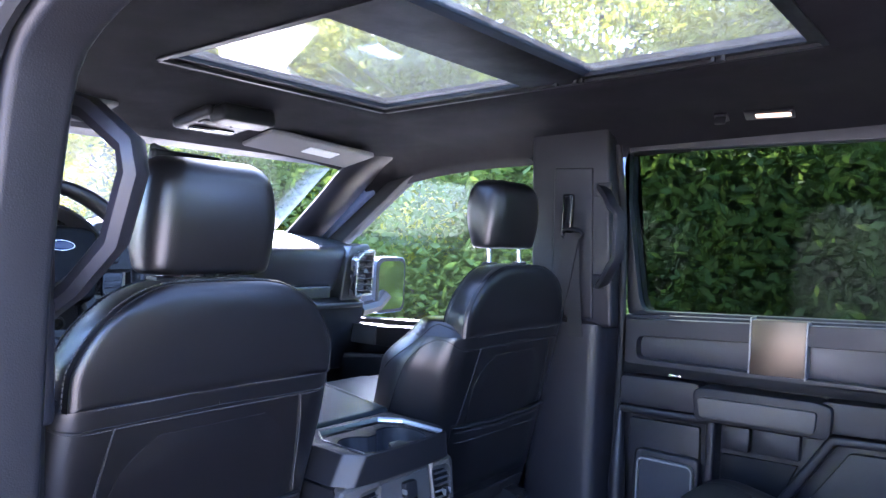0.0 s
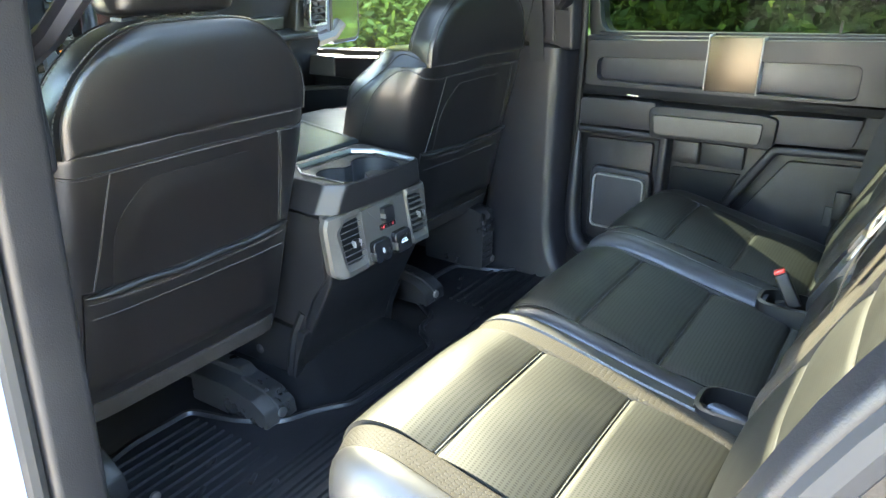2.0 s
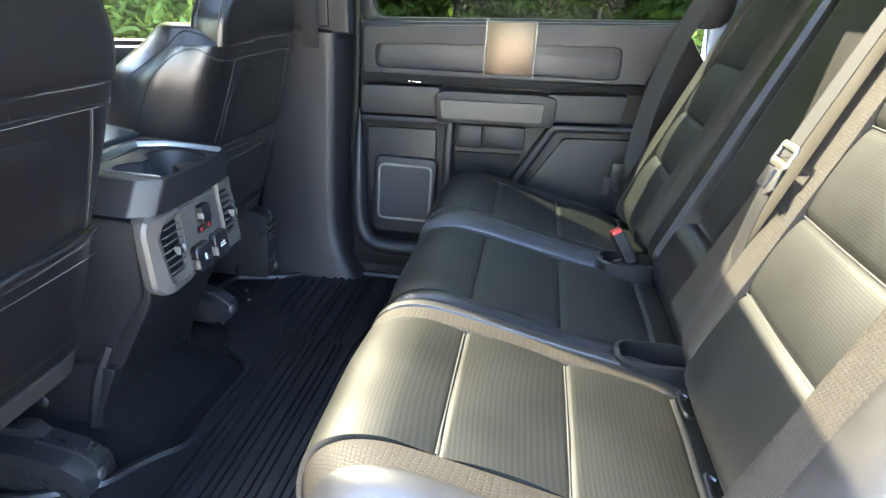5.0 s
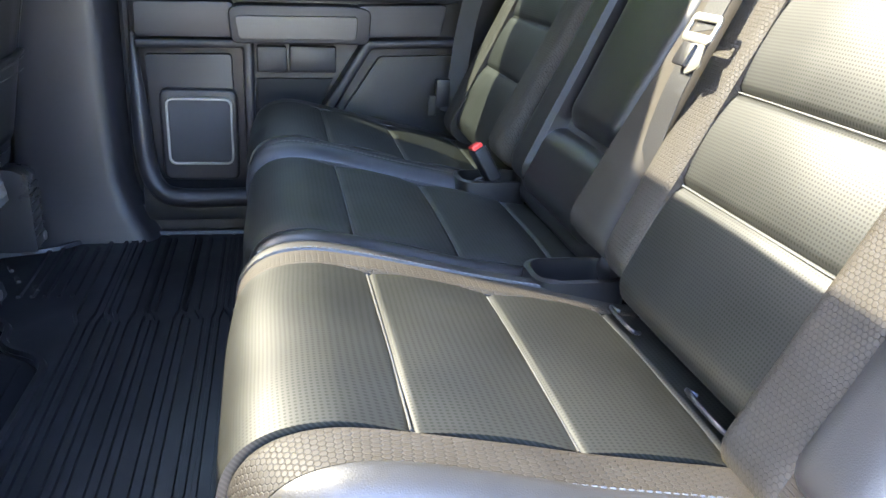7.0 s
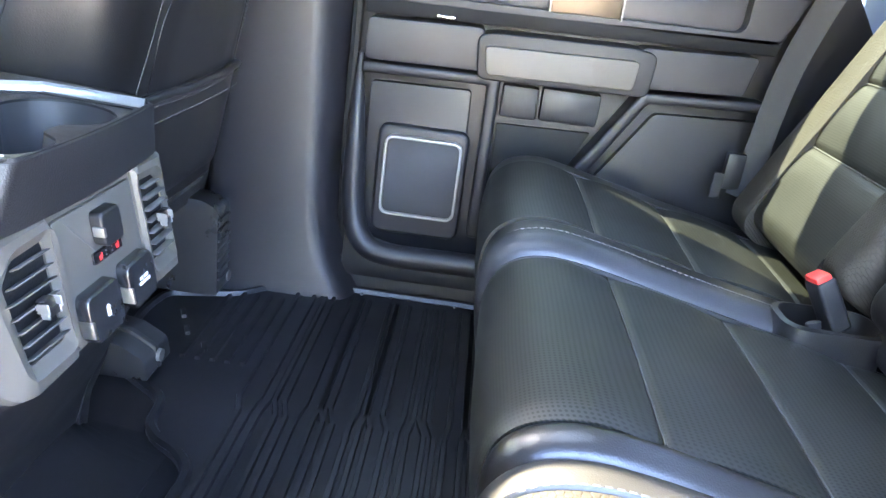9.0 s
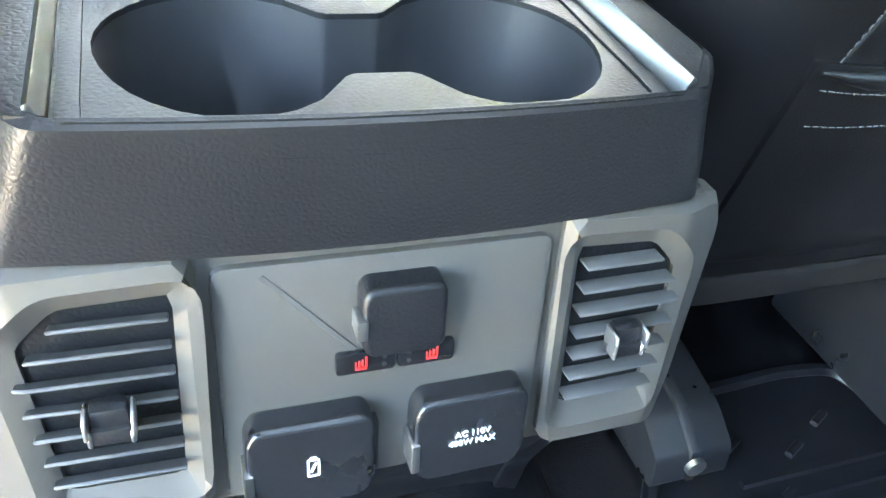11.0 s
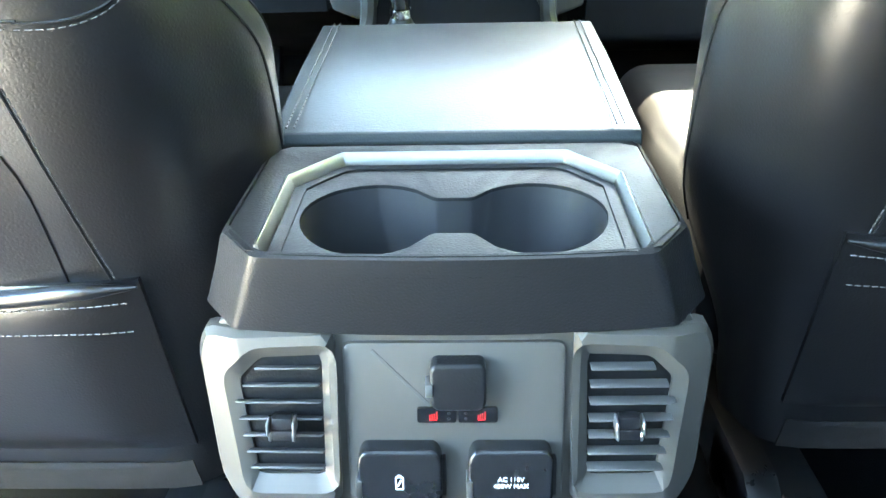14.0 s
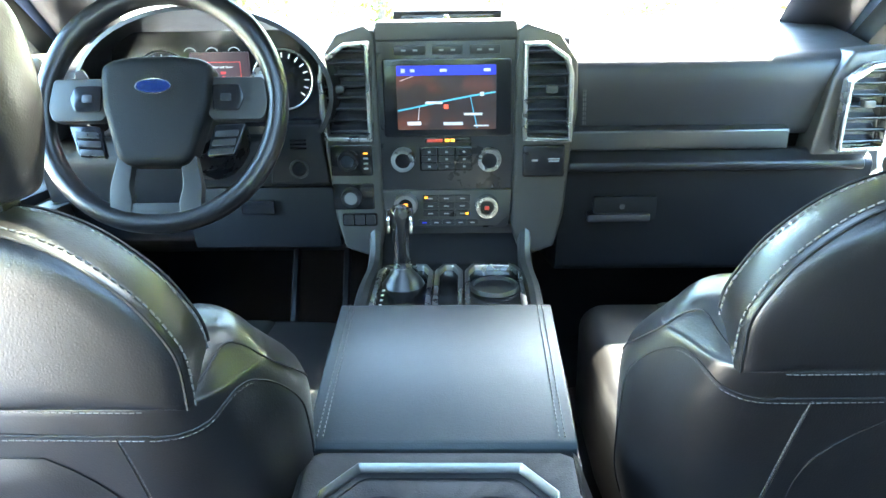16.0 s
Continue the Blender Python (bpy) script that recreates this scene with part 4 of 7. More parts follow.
    part("speaker_grille", prism(inset(sp, 0.005), "x", 0.799, 0.812, 0.002), GRILLE, door, "black speaker grille")


build_rear_door()


def belt(line, width, thick, side_dir, name, parent, label=""):
    """A flat strap along a line; side_dir is the way across its width."""
    sd = Vector(side_dir).normalized()
    loops = []
    line = [Vector(p) for p in line]
    for i, p in enumerate(line):
        d = (line[min(i + 1, len(line) - 1)] - line[max(0, i - 1)]).normalized()
        w = (sd - d * sd.dot(d)).normalized() * width / 2
        n = d.cross(w).normalized() * thick / 2
        loops.append([p - w - n, p + w - n, p + w + n, p - w + n])
    return part(name, loft(loops), WEBBING, parent, label)


def pillar_b(s):
    """Trim between the doors, with its grab handle. s: 1 passenger, -1 driver."""
    p = thing("pillar_trim", "charcoal plastic pillar trim between the doors with a grab handle", "pillar trim", group="pillar trims")
    def slab(pts, lo, hi, bev=0.012):
        a, b = sorted((s * lo, s * hi))
        return prism(pts, "x", a, b, bev, 3)
    part("upper_trim", slab([(-0.105, 0.66), (-0.065, 1.262), (0.185, 1.255), (0.160, 0.66)], 0.785, 0.89), PLASTIC_G, p)
    part("belt_channel", slab([(-0.045, 0.68), (-0.025, 1.12), (0.10, 1.12), (0.09, 0.68)], 0.780, 0.80, 0.006), PLASTIC_G, p)
    loops = []
    for z, y0, y1, x in ((-0.06, -0.175, 0.22, 0.728), (-0.02, -0.15, 0.20, 0.732), (0.04, -0.115, 0.18, 0.742), (0.12, -0.095, 0.165, 0.752), (0.3, -0.085, 0.15, 0.762), (0.5, -0.082, 0.145, 0.768), (0.665, -0.08, 0.145, 0.772), (0.675, -0.075, 0.14, 0.785)):
        if s < 0:
            y0 += 0.05 * (1 - smooth01(0.2, 0.55, z))
        loops.append([(s * xx, yy, z) for xx, yy in ((0.89, y0 - 0.03), (x + 0.05, y0 - 0.004), (x + 0.02, y0 + 0.006), (x + 0.006, y0 + 0.02), (x, y0 + 0.045), (x, y1 - 0.045), (x + 0.006, y1 - 0.02), (x + 0.02, y1 - 0.006), (x + 0.05, y1), (0.89, y1))])
    part("lower_trim", loft(loops), PLASTIC_G if s > 0 else PLASTIC, p)
    # seal beside the rear door
    part("edge_seal", tube(spline([(s * 0.83, -0.118, -0.02), (s * 0.835, -0.112, 0.3), (s * 0.84, -0.112, 0.66), (s * 0.845, -0.10, 0.95), (s * 0.84, -0.075, 1.19)], 5), 0.011, 8), SEAL, p)
    # grab handle: angular bar with two feet
    xo = 0.742 if s > 0 else 0.775
    yo = -0.13 if s > 0 else -0.185
    line = [(s * 0.80, -0.045, 1.065), (s * (xo + 0.03), -0.075, 1.045), (s * xo, yo + 0.02, 1.005), (s * xo, yo, 0.985), (s * xo, yo, 0.86), (s * xo, yo + 0.012, 0.842), (s * (xo + 0.03), -0.085, 0.800), (s * 0.80, -0.055, 0.775)]
    if s < 0:
        line = [(-0.80, -0.09, 1.05), (-0.775, -0.14, 1.035), (-0.752, -0.185, 0.995), (-0.75, -0.19, 0.965), (-0.754, -0.162, 0.885), (-0.765, -0.10, 0.828), (-0.79, -0.02, 0.77)]
    part("grab_handle", tube(line, 0.018 if s > 0 else 0.022, 8, flat=0.75), PLASTIC_G, p)
    for z in (1.055, 0.79):
        part("handle_foot", box(s * 0.792, -0.06, z, 0.02, 0.05, 0.045, 0.008, 3), PLASTIC_G, p)
    return p


pillar_b(1)
pillar_b(-1)


def front_belt(s):
    b = thing("seat_belt", "grey shoulder belt hanging from its pillar anchor", "seat belt", group="seat belts")
    x = s * 0.765
    part("height_adjuster", box(s * 0.776, 0.045, 0.985, 0.02, 0.035, 0.115, 0.008, 3), GLOSS, b, "black height adjuster")
    part("anchor_ring", tube([(x + 0.0, 0.025 + 0.032 * math.cos(a), 0.925 + 0.014 * math.sin(a)) for a in [2 * math.pi * i / 16 for i in range(16)]], 0.006, 8, closed=True), PLASTIC, b)
    belt(spline([(x, 0.025, 0.925), (x, 0.015, 0.8), (x, 0.005, 0.69), (s * 0.775, 0.0, 0.60)], 6), 0.046, 0.0016, (0, 1, 0), "webbing", b)
    belt(spline([(x - s * 0.006, 0.02, 0.925), (x - s * 0.008, 0.05, 0.75), (x - s * 0.02, 0.11, 0.5), (s * 0.73, 0.20, 0.16)], 6), 0.046, 0.0016, (0, 1, 0.3), "webbing", b)


front_belt(1)
front_belt(-1)


# ---- rear bench ----
CUSH = [(-1.02, 0.215), (-0.86, 0.257), (-0.70, 0.291), (-0.55, 0.326), (-0.475, 0.335), (-0.427, 0.318), (-0.406, 0.275), (-0.410, 0.20), (-0.432, 0.10), (-0.45, 0.03)]


CUSH_FINE = [(p.x, p.y) for p in spline([(a, b, 0) for a, b in CUSH], 16)]


def cushion_point(y, lift=0.0):
    pts = CUSH_FINE
    for (a0, b0), (a1, b1) in zip(pts, pts[1:]):
        if a0 <= y <= a1:
            return b0 + (b1 - b0) * (y - a0) / (a1 - a0) + lift
    return 0.3


def cushion_slab(x0, x1, seams=(), round0=0.0, round1=0.0, lift=0.0, n=14, crown=0.0, front=0.0, back=-1.02, curve=0.0, plan=None):
    """A run of seat cushion from x0 to x1, rounded off at either side where told, with grooves across at the seams.
    curve: how far its seams bow forward towards the sides."""
    prof = [p for p in spline([(0, y, z) for y, z in CUSH], 16) if p.y >= back]
    fine = sorted(sy + d for sy in seams for d in (-0.02, -0.012, -0.007, -0.004, -0.002, 0.0, 0.002, 0.004, 0.007, 0.012, 0.02))
    dense = [prof[0]]
    for a, b in zip(prof, prof[1:]):
        if a.z > 0.15 and b.z > 0.15 and max(a.y, b.y) < -0.5:
            inside = [y for y in fine if min(a.y, b.y) + 0.0005 < y < max(a.y, b.y) - 0.0005]
            dense += [a.lerp(b, (y - a.y) / (b.y - a.y)) for y in sorted(inside, reverse=b.y < a.y)]
        dense.append(b)
    prof = dense
    loops = []
    for i in range(n + 1):
        u = i / n
        x = x0 + (x1 - x0) * u
        drop = 0.0
        for r, d in ((round0, x - x0), (round1, x1 - x)):
            if r and d < r:
                q = 1 - d / r
                drop += r * (1 - math.sqrt(max(0, 1 - q * q)))
        loop = []
        for k, p in enumerate(prof):
            a, b = prof[max(0, k - 1)], prof[min(len(prof) - 1, k + 1)]
            t = (b - a).normalized()
            nrm = Vector((0, -t.z, t.y))
            h = lift + crown * math.sin(math.pi * u) - drop
            if p.z > 0.15 and p.y < -0.5:
                bow = curve * (2 * u - 1) ** 2
                near = 1.0
                for sy in seams:
                    dist = abs(p.y - sy - bow)
                    h -= 0.0035 * math.exp(-(dist / 0.0035) ** 2)
                    near = min(near, dist / 0.07)
                h += 0.006 * math.sin(min(near, 1) * math.pi / 2) if seams else 0
            elif seams:
                h += 0.006
            h += 0.0018 * noise.noise((x * 9, p.y * 9, 3.1))
            q = p + nrm * h
            dy = plan(x) * smooth01(-0.75, -0.45, p.y) if plan else 0.0
            loop.append((x, q.y + front - dy, q.z))
        loop += [(x, -0.47, 0.02), (x, back, 0.02)]
        loops.append(loop)
    return loft(loops)


BACK0, BACKS = Vector((0, -0.855, 0.27)), Vector((0, -0.47, 1.0)).normalized()
BACKN = Vector((0, BACKS.z, -BACKS.y))


def back_slab(x0, x1, h0=0.0, h1=0.72, seams=(), round0=0.0, round1=0.0, lift=0.0, n=14, crown=0.0, depth=0.12, lean0=0.0, lean1=0.0, rim=0.04):
    """A run of backrest from x0 to x1; h runs up along the back. lean0, lean1: how far its sides move outwards on the way up."""
    loops = []
    hs = [h0 + (h1 - h0) * i / 110 for i in range(111)]
    for i in range(n + 1):
        u = i / n
        loop = []
        for h in hs:
            v = (h - h0) / (h1 - h0)
            xa, xb = x0 + lean0 * v, x1 + lean1 * v
            x = xa + (xb - xa) * u
            e = lift + crown * math.sin(math.pi * u)
            for r, d in ((round0, x - xa), (round1, xb - x)):
                if r and d < r:
                    q = 1 - d / r
                    e -= r * (1 - math.sqrt(max(0, 1 - q * q)))
            near = 1.0
            for sh in seams:
                dist = abs(h - sh)
                e -= 0.006 * math.exp(-(dist / 0.004) ** 2)
                near = min(near, dist / 0.06)
            if seams:
                e += 0.006 * math.sin(min(near, 1) * math.pi / 2)
            for d in (h - h0, h1 - h):
                if d < rim:
                    q = 1 - d / rim
                    e -= rim * (1 - math.sqrt(max(0, 1 - q * q)))
            e += 0.0018 * noise.noise((x * 9, h * 9, 7.7))
            p = BACK0 + BACKS * h + BACKN * e
            loop.append((x, p.y, p.z))
        a, b = BACK0 + BACKS * h1 - BACKN * depth, BACK0 + BACKS * h0 - BACKN * depth
        loop += [(loop[-1][0], a.y, a.z), (loop[0][0], b.y, b.z)]
        loops.append(loop)
    return loft(loops)


def stitches(points, length=0.005, gap=0.0035, r=0.0007):
    """A run of single stitches along a line."""
    pts = [Vector(p) for p in points]
    bm = bmesh.new()
    ends = [0.0]
    for a, b in zip(pts, pts[1:]):
        ends.append(ends[-1] + (b - a).length)
    def at(dist):
        k = min(max(bisect(ends, dist), 1), len(pts) - 1)
        seg = max(ends[k] - ends[k - 1], 1e-9)
        return pts[k - 1].lerp(pts[k], (dist - ends[k - 1]) / seg)
    def bisect(row, value):
        return next((i for i, e in enumerate(row) if e > value), len(row))
    pitch = length + gap
    out = [(at(i * pitch), at(i * pitch + length)) for i in range(int((ends[-1] - length) / pitch) + 1)]
    verts, faces = [], []
    for p, q in out:
        d = (q - p).normalized()
        w = d.cross(Vector((0, 0, 1)) if abs(d.z) < 0.9 else Vector((1, 0, 0))).normalized() * r * 1.4
        n = d.cross(w).normalized() * r * 1.4
        k = len(verts)
        verts += [p + w, p + n, p - w, p - n, q + w, q + n, q - w, q - n]
        faces += [(k, k + 1, k + 5, k + 4), (k + 1, k + 2, k + 6, k + 5), (k + 2, k + 3, k + 7, k + 6), (k + 3, k, k + 4, k + 7), (k, k + 3, k + 2, k + 1), (k + 4, k + 5, k + 6, k + 7)]
    vs = [bm.verts.new(v) for v in verts]
    for f in faces:
        bm.faces.new([vs[i] for i in f])
    return bm


def cush_line(x, lift, y0=-0.95, y1=-0.43, n=24):
    return [(x, y, cushion_point(y, lift)) for y in [y0 + (y1 - y0) * i / n for i in range(n + 1)]]


def cush_thread(parent, x0, x1, lift, m, seams):
    for sy in seams:
        n = 14
        pts = [(x0 + (x1 - x0) * i / n, sy + 0.0015, cushion_point(sy, lift) + 0.0015 * noise.noise((x0 + (x1 - x0) * i / n * 9, sy * 9, 3.1)) + 0.003 * math.sin(math.pi * i / n)) for i in range(n + 1)]
        part("seam_piping", tube(pts, 0.0012, 6), m, parent, "thin piping along the seam")


def back_thread(parent, x0, x1, lift, m, hs, l0=0.0, l1=0.0):
    for h in hs:
        pts = []
        v = h / 0.7
        for i in range(13):
            x = x0 + l0 * v + (x1 + l1 * v - x0 - l0 * v) * i / 12
            p = BACK0 + BACKS * h + BACKN * (lift + 0.003 * math.sin(math.pi * i / 12))
            pts.append((x, p.y, p.z))
        part("seam_piping", tube(pts, 0.0012, 6), m, parent, "thin piping along the seam")


def build_rear_seat():
    seams = (-0.556, -0.706, -0.864)
    corner = lambda x: 0.055 * max(0.0, (abs(x) - 0.60) / 0.12) ** 1.6
    bh = (0.185, 0.31, 0.445)
    drv = thing("rear_seat", "black perforated leather rear seat with grey bolsters in the sun", "seat", group="rear seats")
    part("cushion_insert", cushion_slab(-0.622, -0.305, seams, crown=0.004, n=26, back=-0.95), PERF, drv, "perforated leather panels")
    part("cushion_border", cushion_slab(-0.672, -0.622, (), 0.0, 0.004, lift=0.004, n=8, back=-0.97, plan=corner), SUEDE, drv, "hexagon-embossed border")
    part("cushion_bolster", cushion_slab(-0.722, -0.672, (), 0.045, 0.006, lift=0.007, n=14, back=-0.95, plan=corner), BOLSTER, drv, "grey leather outer bolster")
    part("cushion_border", cushion_slab(-0.305, -0.262, (), 0.004, 0.0, lift=0.004, n=8, back=-0.93), SUEDE, drv, "hexagon-embossed border")
    part("cushion_bolster", cushion_slab(-0.262, -0.207, (), 0.006, 0.035, lift=0.006, n=12, back=-0.80), BOLSTER, drv, "grey leather inner bolster")
    cush_thread(drv, -0.619, -0.308, -0.0005, PIPING, seams)
    back_thread(drv, -0.602, -0.328, -0.0005, PIPING, bh, 0.0, 0.02)
    for x in (-0.676, -0.258):
        part("stitching", stitches(cush_line(x, 0.0068, -0.92 if x < -0.5 else -0.8, -0.60 if x < -0.5 else -0.43)), STITCH_GREY, drv)
    side = spline([(-0.7235, -0.93, 0.20), (-0.7235, -0.75, 0.245), (-0.7235, -0.56, 0.262), (-0.7235, -0.49, 0.24), (-0.7235, -0.475, 0.15)], 8)
    part("stitching", stitches(side), STITCH_GREY, drv)
    part("back_insert", back_slab(-0.605, -0.325, 0.02, 0.70, bh, crown=0.004, n=24, lean0=-0.0, lean1=0.02), PERF, drv, "perforated leather panels")
    part("back_border", back_slab(-0.325, -0.245, 0.04, 0.71, (), 0.004, 0.03, lift=0.012, n=10, lean0=0.02, lean1=0.05), SUEDE, drv, "hexagon-embossed border")
    part("back_border", back_slab(-0.690, -0.605, -0.02, 0.71, (), 0.004, 0.006, lift=0.012, n=10), SUEDE, drv, "hexagon-embossed border")
    part("back_bolster", back_slab(-0.80, -0.690, 0.02, 0.71, (), 0.07, 0.004, lift=0.020, n=12), BOLSTER, drv, "grey leather outer bolster")
    part("latch_loop", tube(spline([(-0.58, -0.885, 0.262), (-0.58, -0.872, 0.268), (-0.51, -0.872, 0.268), (-0.51, -0.885, 0.262)], 4), 0.003, 8), STACK, drv, "dark steel child-seat anchor")
    part("latch_loop", tube(spline([(-0.37, -0.885, 0.262), (-0.37, -0.872, 0.268), (-0.31, -0.872, 0.268), (-0.31, -0.885, 0.262)], 4), 0.003, 8), STACK, drv, "dark steel child-seat anchor")
    mid = thing("rear_seat", "black leather middle rear seat with a fold-down armrest, in shade", "seat", group="rear seats")
    part("cushion_insert", cushion_slab(-0.165, 0.185, seams, 0.004, 0.004, lift=-0.006, crown=0.003, n=24, back=-0.95), PERF, mid, "perforated leather panels")
    cush_thread(mid, -0.162, 0.182, -0.0075, PIPING_D, seams)
    part("cushion_border", cushion_slab(-0.203, -0.165, (), 0.03, 0.003, lift=-0.004, n=8, back=-0.95), LEATHER, mid)
    part("cushion_border", cushion_slab(0.185, 0.208, (), 0.003, 0.02, lift=-0.004, n=8, back=-0.95), LEATHER, mid)
    part("back_insert", back_slab(-0.10, 0.115, 0.17, 0.70, (), 0.035, 0.035, lift=-0.008, n=18, lean0=-0.04, lean1=0.04), LEATHER, mid, "folded-up armrest")
    part("back_lower", back_slab(-0.15, 0.16, 0.03, 0.165, (), 0.02, 0.02, lift=-0.006, n=14), LEATHER, mid)
    part("back_border", back_slab(0.115, 0.225, 0.04, 0.69, (), 0.01, 0.04, lift=0.004, n=12, lean0=0.04, lean1=0.03), LEATHER, mid)
    part("back_border", back_slab(-0.235, -0.10, 0.04, 0.69, (), 0.04, 0.01, lift=0.002, n=12, lean0=0.04, lean1=-0.04), NAP, mid, "plain tan suede side panel")
    part("back_frame", back_slab(-0.23, 0.23, 0.0, 0.66, (), 0.03, 0.03, lift=-0.035), LEATHER, mid)
    pas = thing("rear_seat", "black leather rear seat beside the closed door", "seat", group="rear seats")
    part("cushion_insert", cushion_slab(0.315, 0.622, seams, crown=0.004, n=24, back=-0.95), PERF, pas, "perforated leather panels")
    cush_thread(pas, 0.318, 0.619, -0.0005, PIPING, seams)
    back_thread(pas, 0.338, 0.602, -0.0005, PIPING, bh, -0.02, 0.0)
    part("cushion_border", cushion_slab(0.622, 0.725, (), 0.0, 0.06, lift=0.003, n=12, back=-0.97), LEATHER, pas)
    part("cushion_border", cushion_slab(0.268, 0.315, (), 0.0, 0.004, lift=0.003, n=8, back=-0.93), LEATHER, pas)
    part("cushion_bolster", cushion_slab(0.214, 0.268, (), 0.035, 0.006, lift=0.007, n=12, back=-0.80), BOLSTER_D, pas)
    part("stitching", stitches(cush_line(0.264, 0.0075, -0.8)), STITCH_GREY, pas)
    part("back_insert", back_slab(0.335, 0.605, 0.02, 0.70, bh, crown=0.004, n=24, lean0=-0.02), PERF, pas, "perforated leather panels")
    part("back_border", back_slab(0.255, 0.335, 0.04, 0.71, (), 0.03, 0.004, lift=0.012, n=10, lean0=-0.05, lean1=-0.02), SUEDE, pas)
    part("back_bolster", back_slab(0.605, 0.73, 0.0, 0.71, (), 0.004, 0.07, lift=0.014, n=12), SUEDE, pas)
    # belt hardware
    for x, y, tilt, lab in ((0.212, -0.838, 12, "black seat belt buckle with a red release button"),):
        b = thing("belt_buckle", lab, "belt buckle", at=(x, y, 0.285))
        m = pose(0, 0, 0.028, -30, 10, 8)
        o = box(0, 0, 0, 0.034, 0.026, 0.072, 0.005, 3)
        o.transform(m)
        part("housing", o, PLASTIC, b)
        o = box(0, 0.001, 0.038, 0.028, 0.021, 0.01, 0.003, 2)
        o.transform(m)
        part("button", o, RED, b, "red release button")
        part("stalk", tube([(0, 0.01, 0.0), (0, 0.0, -0.03)], 0.010, 8, flat=0.5), WEBBING, b)
    for sx, wx in ((-1, 0.07), (1, 0.06)):
        w = thing("buckle_pocket", "black moulded pocket at the rear of the cushion gap", "pocket", at=(sx * 0.225, -0.86, 0.0), group="buckle pockets")
        loops = [[(x, y, z) for x, y in rrect(-0.045, -0.06, 0.045, 0.075, 0.03, 4)] for z in (0.15, 0.285)]
        lo2 = [[(x, y, z) for x, y in rrect(-0.038, -0.053, 0.038, 0.068, 0.026, 4)] for z in (0.287, 0.20)]
        part("cup", loft(loops + lo2), LEATHER, w)
    cb = thing("seat_belt", "grey shoulder belt with a metal tongue across the sunlit backrest", "seat belt", group="seat belts")
    def bp(x, h, e):
        p = BACK0 + BACKS * h + BACKN * e
        return (x, p.y, p.z)
    belt(spline([bp(-0.215, 0.80, 0.03), bp(-0.225, 0.62, 0.035), bp(-0.235, 0.40, 0.036), bp(-0.24, 0.36, 0.036)], 6), 0.046, 0.0016, (1, 0, 0), "webbing", cb)
    belt(spline([bp(-0.24, 0.35, 0.034), bp(-0.234, 0.28, 0.026), bp(-0.220, 0.20, 0.0), bp(-0.210, 0.13, -0.035)], 6), 0.046, 0.0016, (1, 0, 0), "webbing", cb)
    m = Matrix.Translation(bp(-0.24, 0.36, 0.040)) @ Matrix(((1, 0, 0, 0), (0, BACKN.y, BACKS.y, 0), (0, BACKN.z, BACKS.z, 0), (0, 0, 0, 1)))
    o = ring(rrect(-0.034, -0.018, 0.034, 0.02, 0.008), rrect(-0.027, -0.006, 0.027, 0.010, 0.003), "y", -0.002, 0.002, 0.001)
    o.transform(m)
    part("tongue_loop", o, STEEL, cb, "steel belt tongue")
    o = prism(rounded([(-0.013, -0.06), (0.013, -0.06), (0.016, -0.016), (-0.016, -0.016)], 0.004), "y", -0.001, 0.001, 0)
    o.transform(m @ pose(0, 0, 0, 0, 30, 0))
    part("tongue_blade", o, STEEL, cb)
    o = box(0.0, 0.003, -0.035, 0.03, 0.008, 0.03, 0.003)
    o.transform(m)
    part("belt_stop", o, PLASTIC, cb, "black belt stop button")
    ob = thing("seat_belt", "black belt running down beside the rear door", "seat belt", group="seat belts")
    belt(spline([(0.80, -1.10, 0.95), (0.79, -1.0, 0.75), (0.775, -0.93, 0.55), (0.755, -0.90, 0.36), (0.73, -0.88, 0.30)], 6), 0.046, 0.0018, (0.2, 1, 0), "webbing", ob)
    o = box(0.748, -0.865, 0.345, 0.02, 0.035, 0.07, 0.005, 2)
    part("tongue_loop", o, PLASTIC, ob)
    o = box(0.742, -0.84, 0.315, 0.004, 0.02, 0.05, 0.001, 1)
    part("tongue_blade", o, STACK, ob)
    # gap floor behind the cushions
    tagged(finish("trim_seat_gap", box(0, -0.93, 0.20, 1.5, 0.14, 0.06, 0.01), CARPET), "black felt in the gap behind the cushions", "trim", kind="structure")


build_rear_seat()


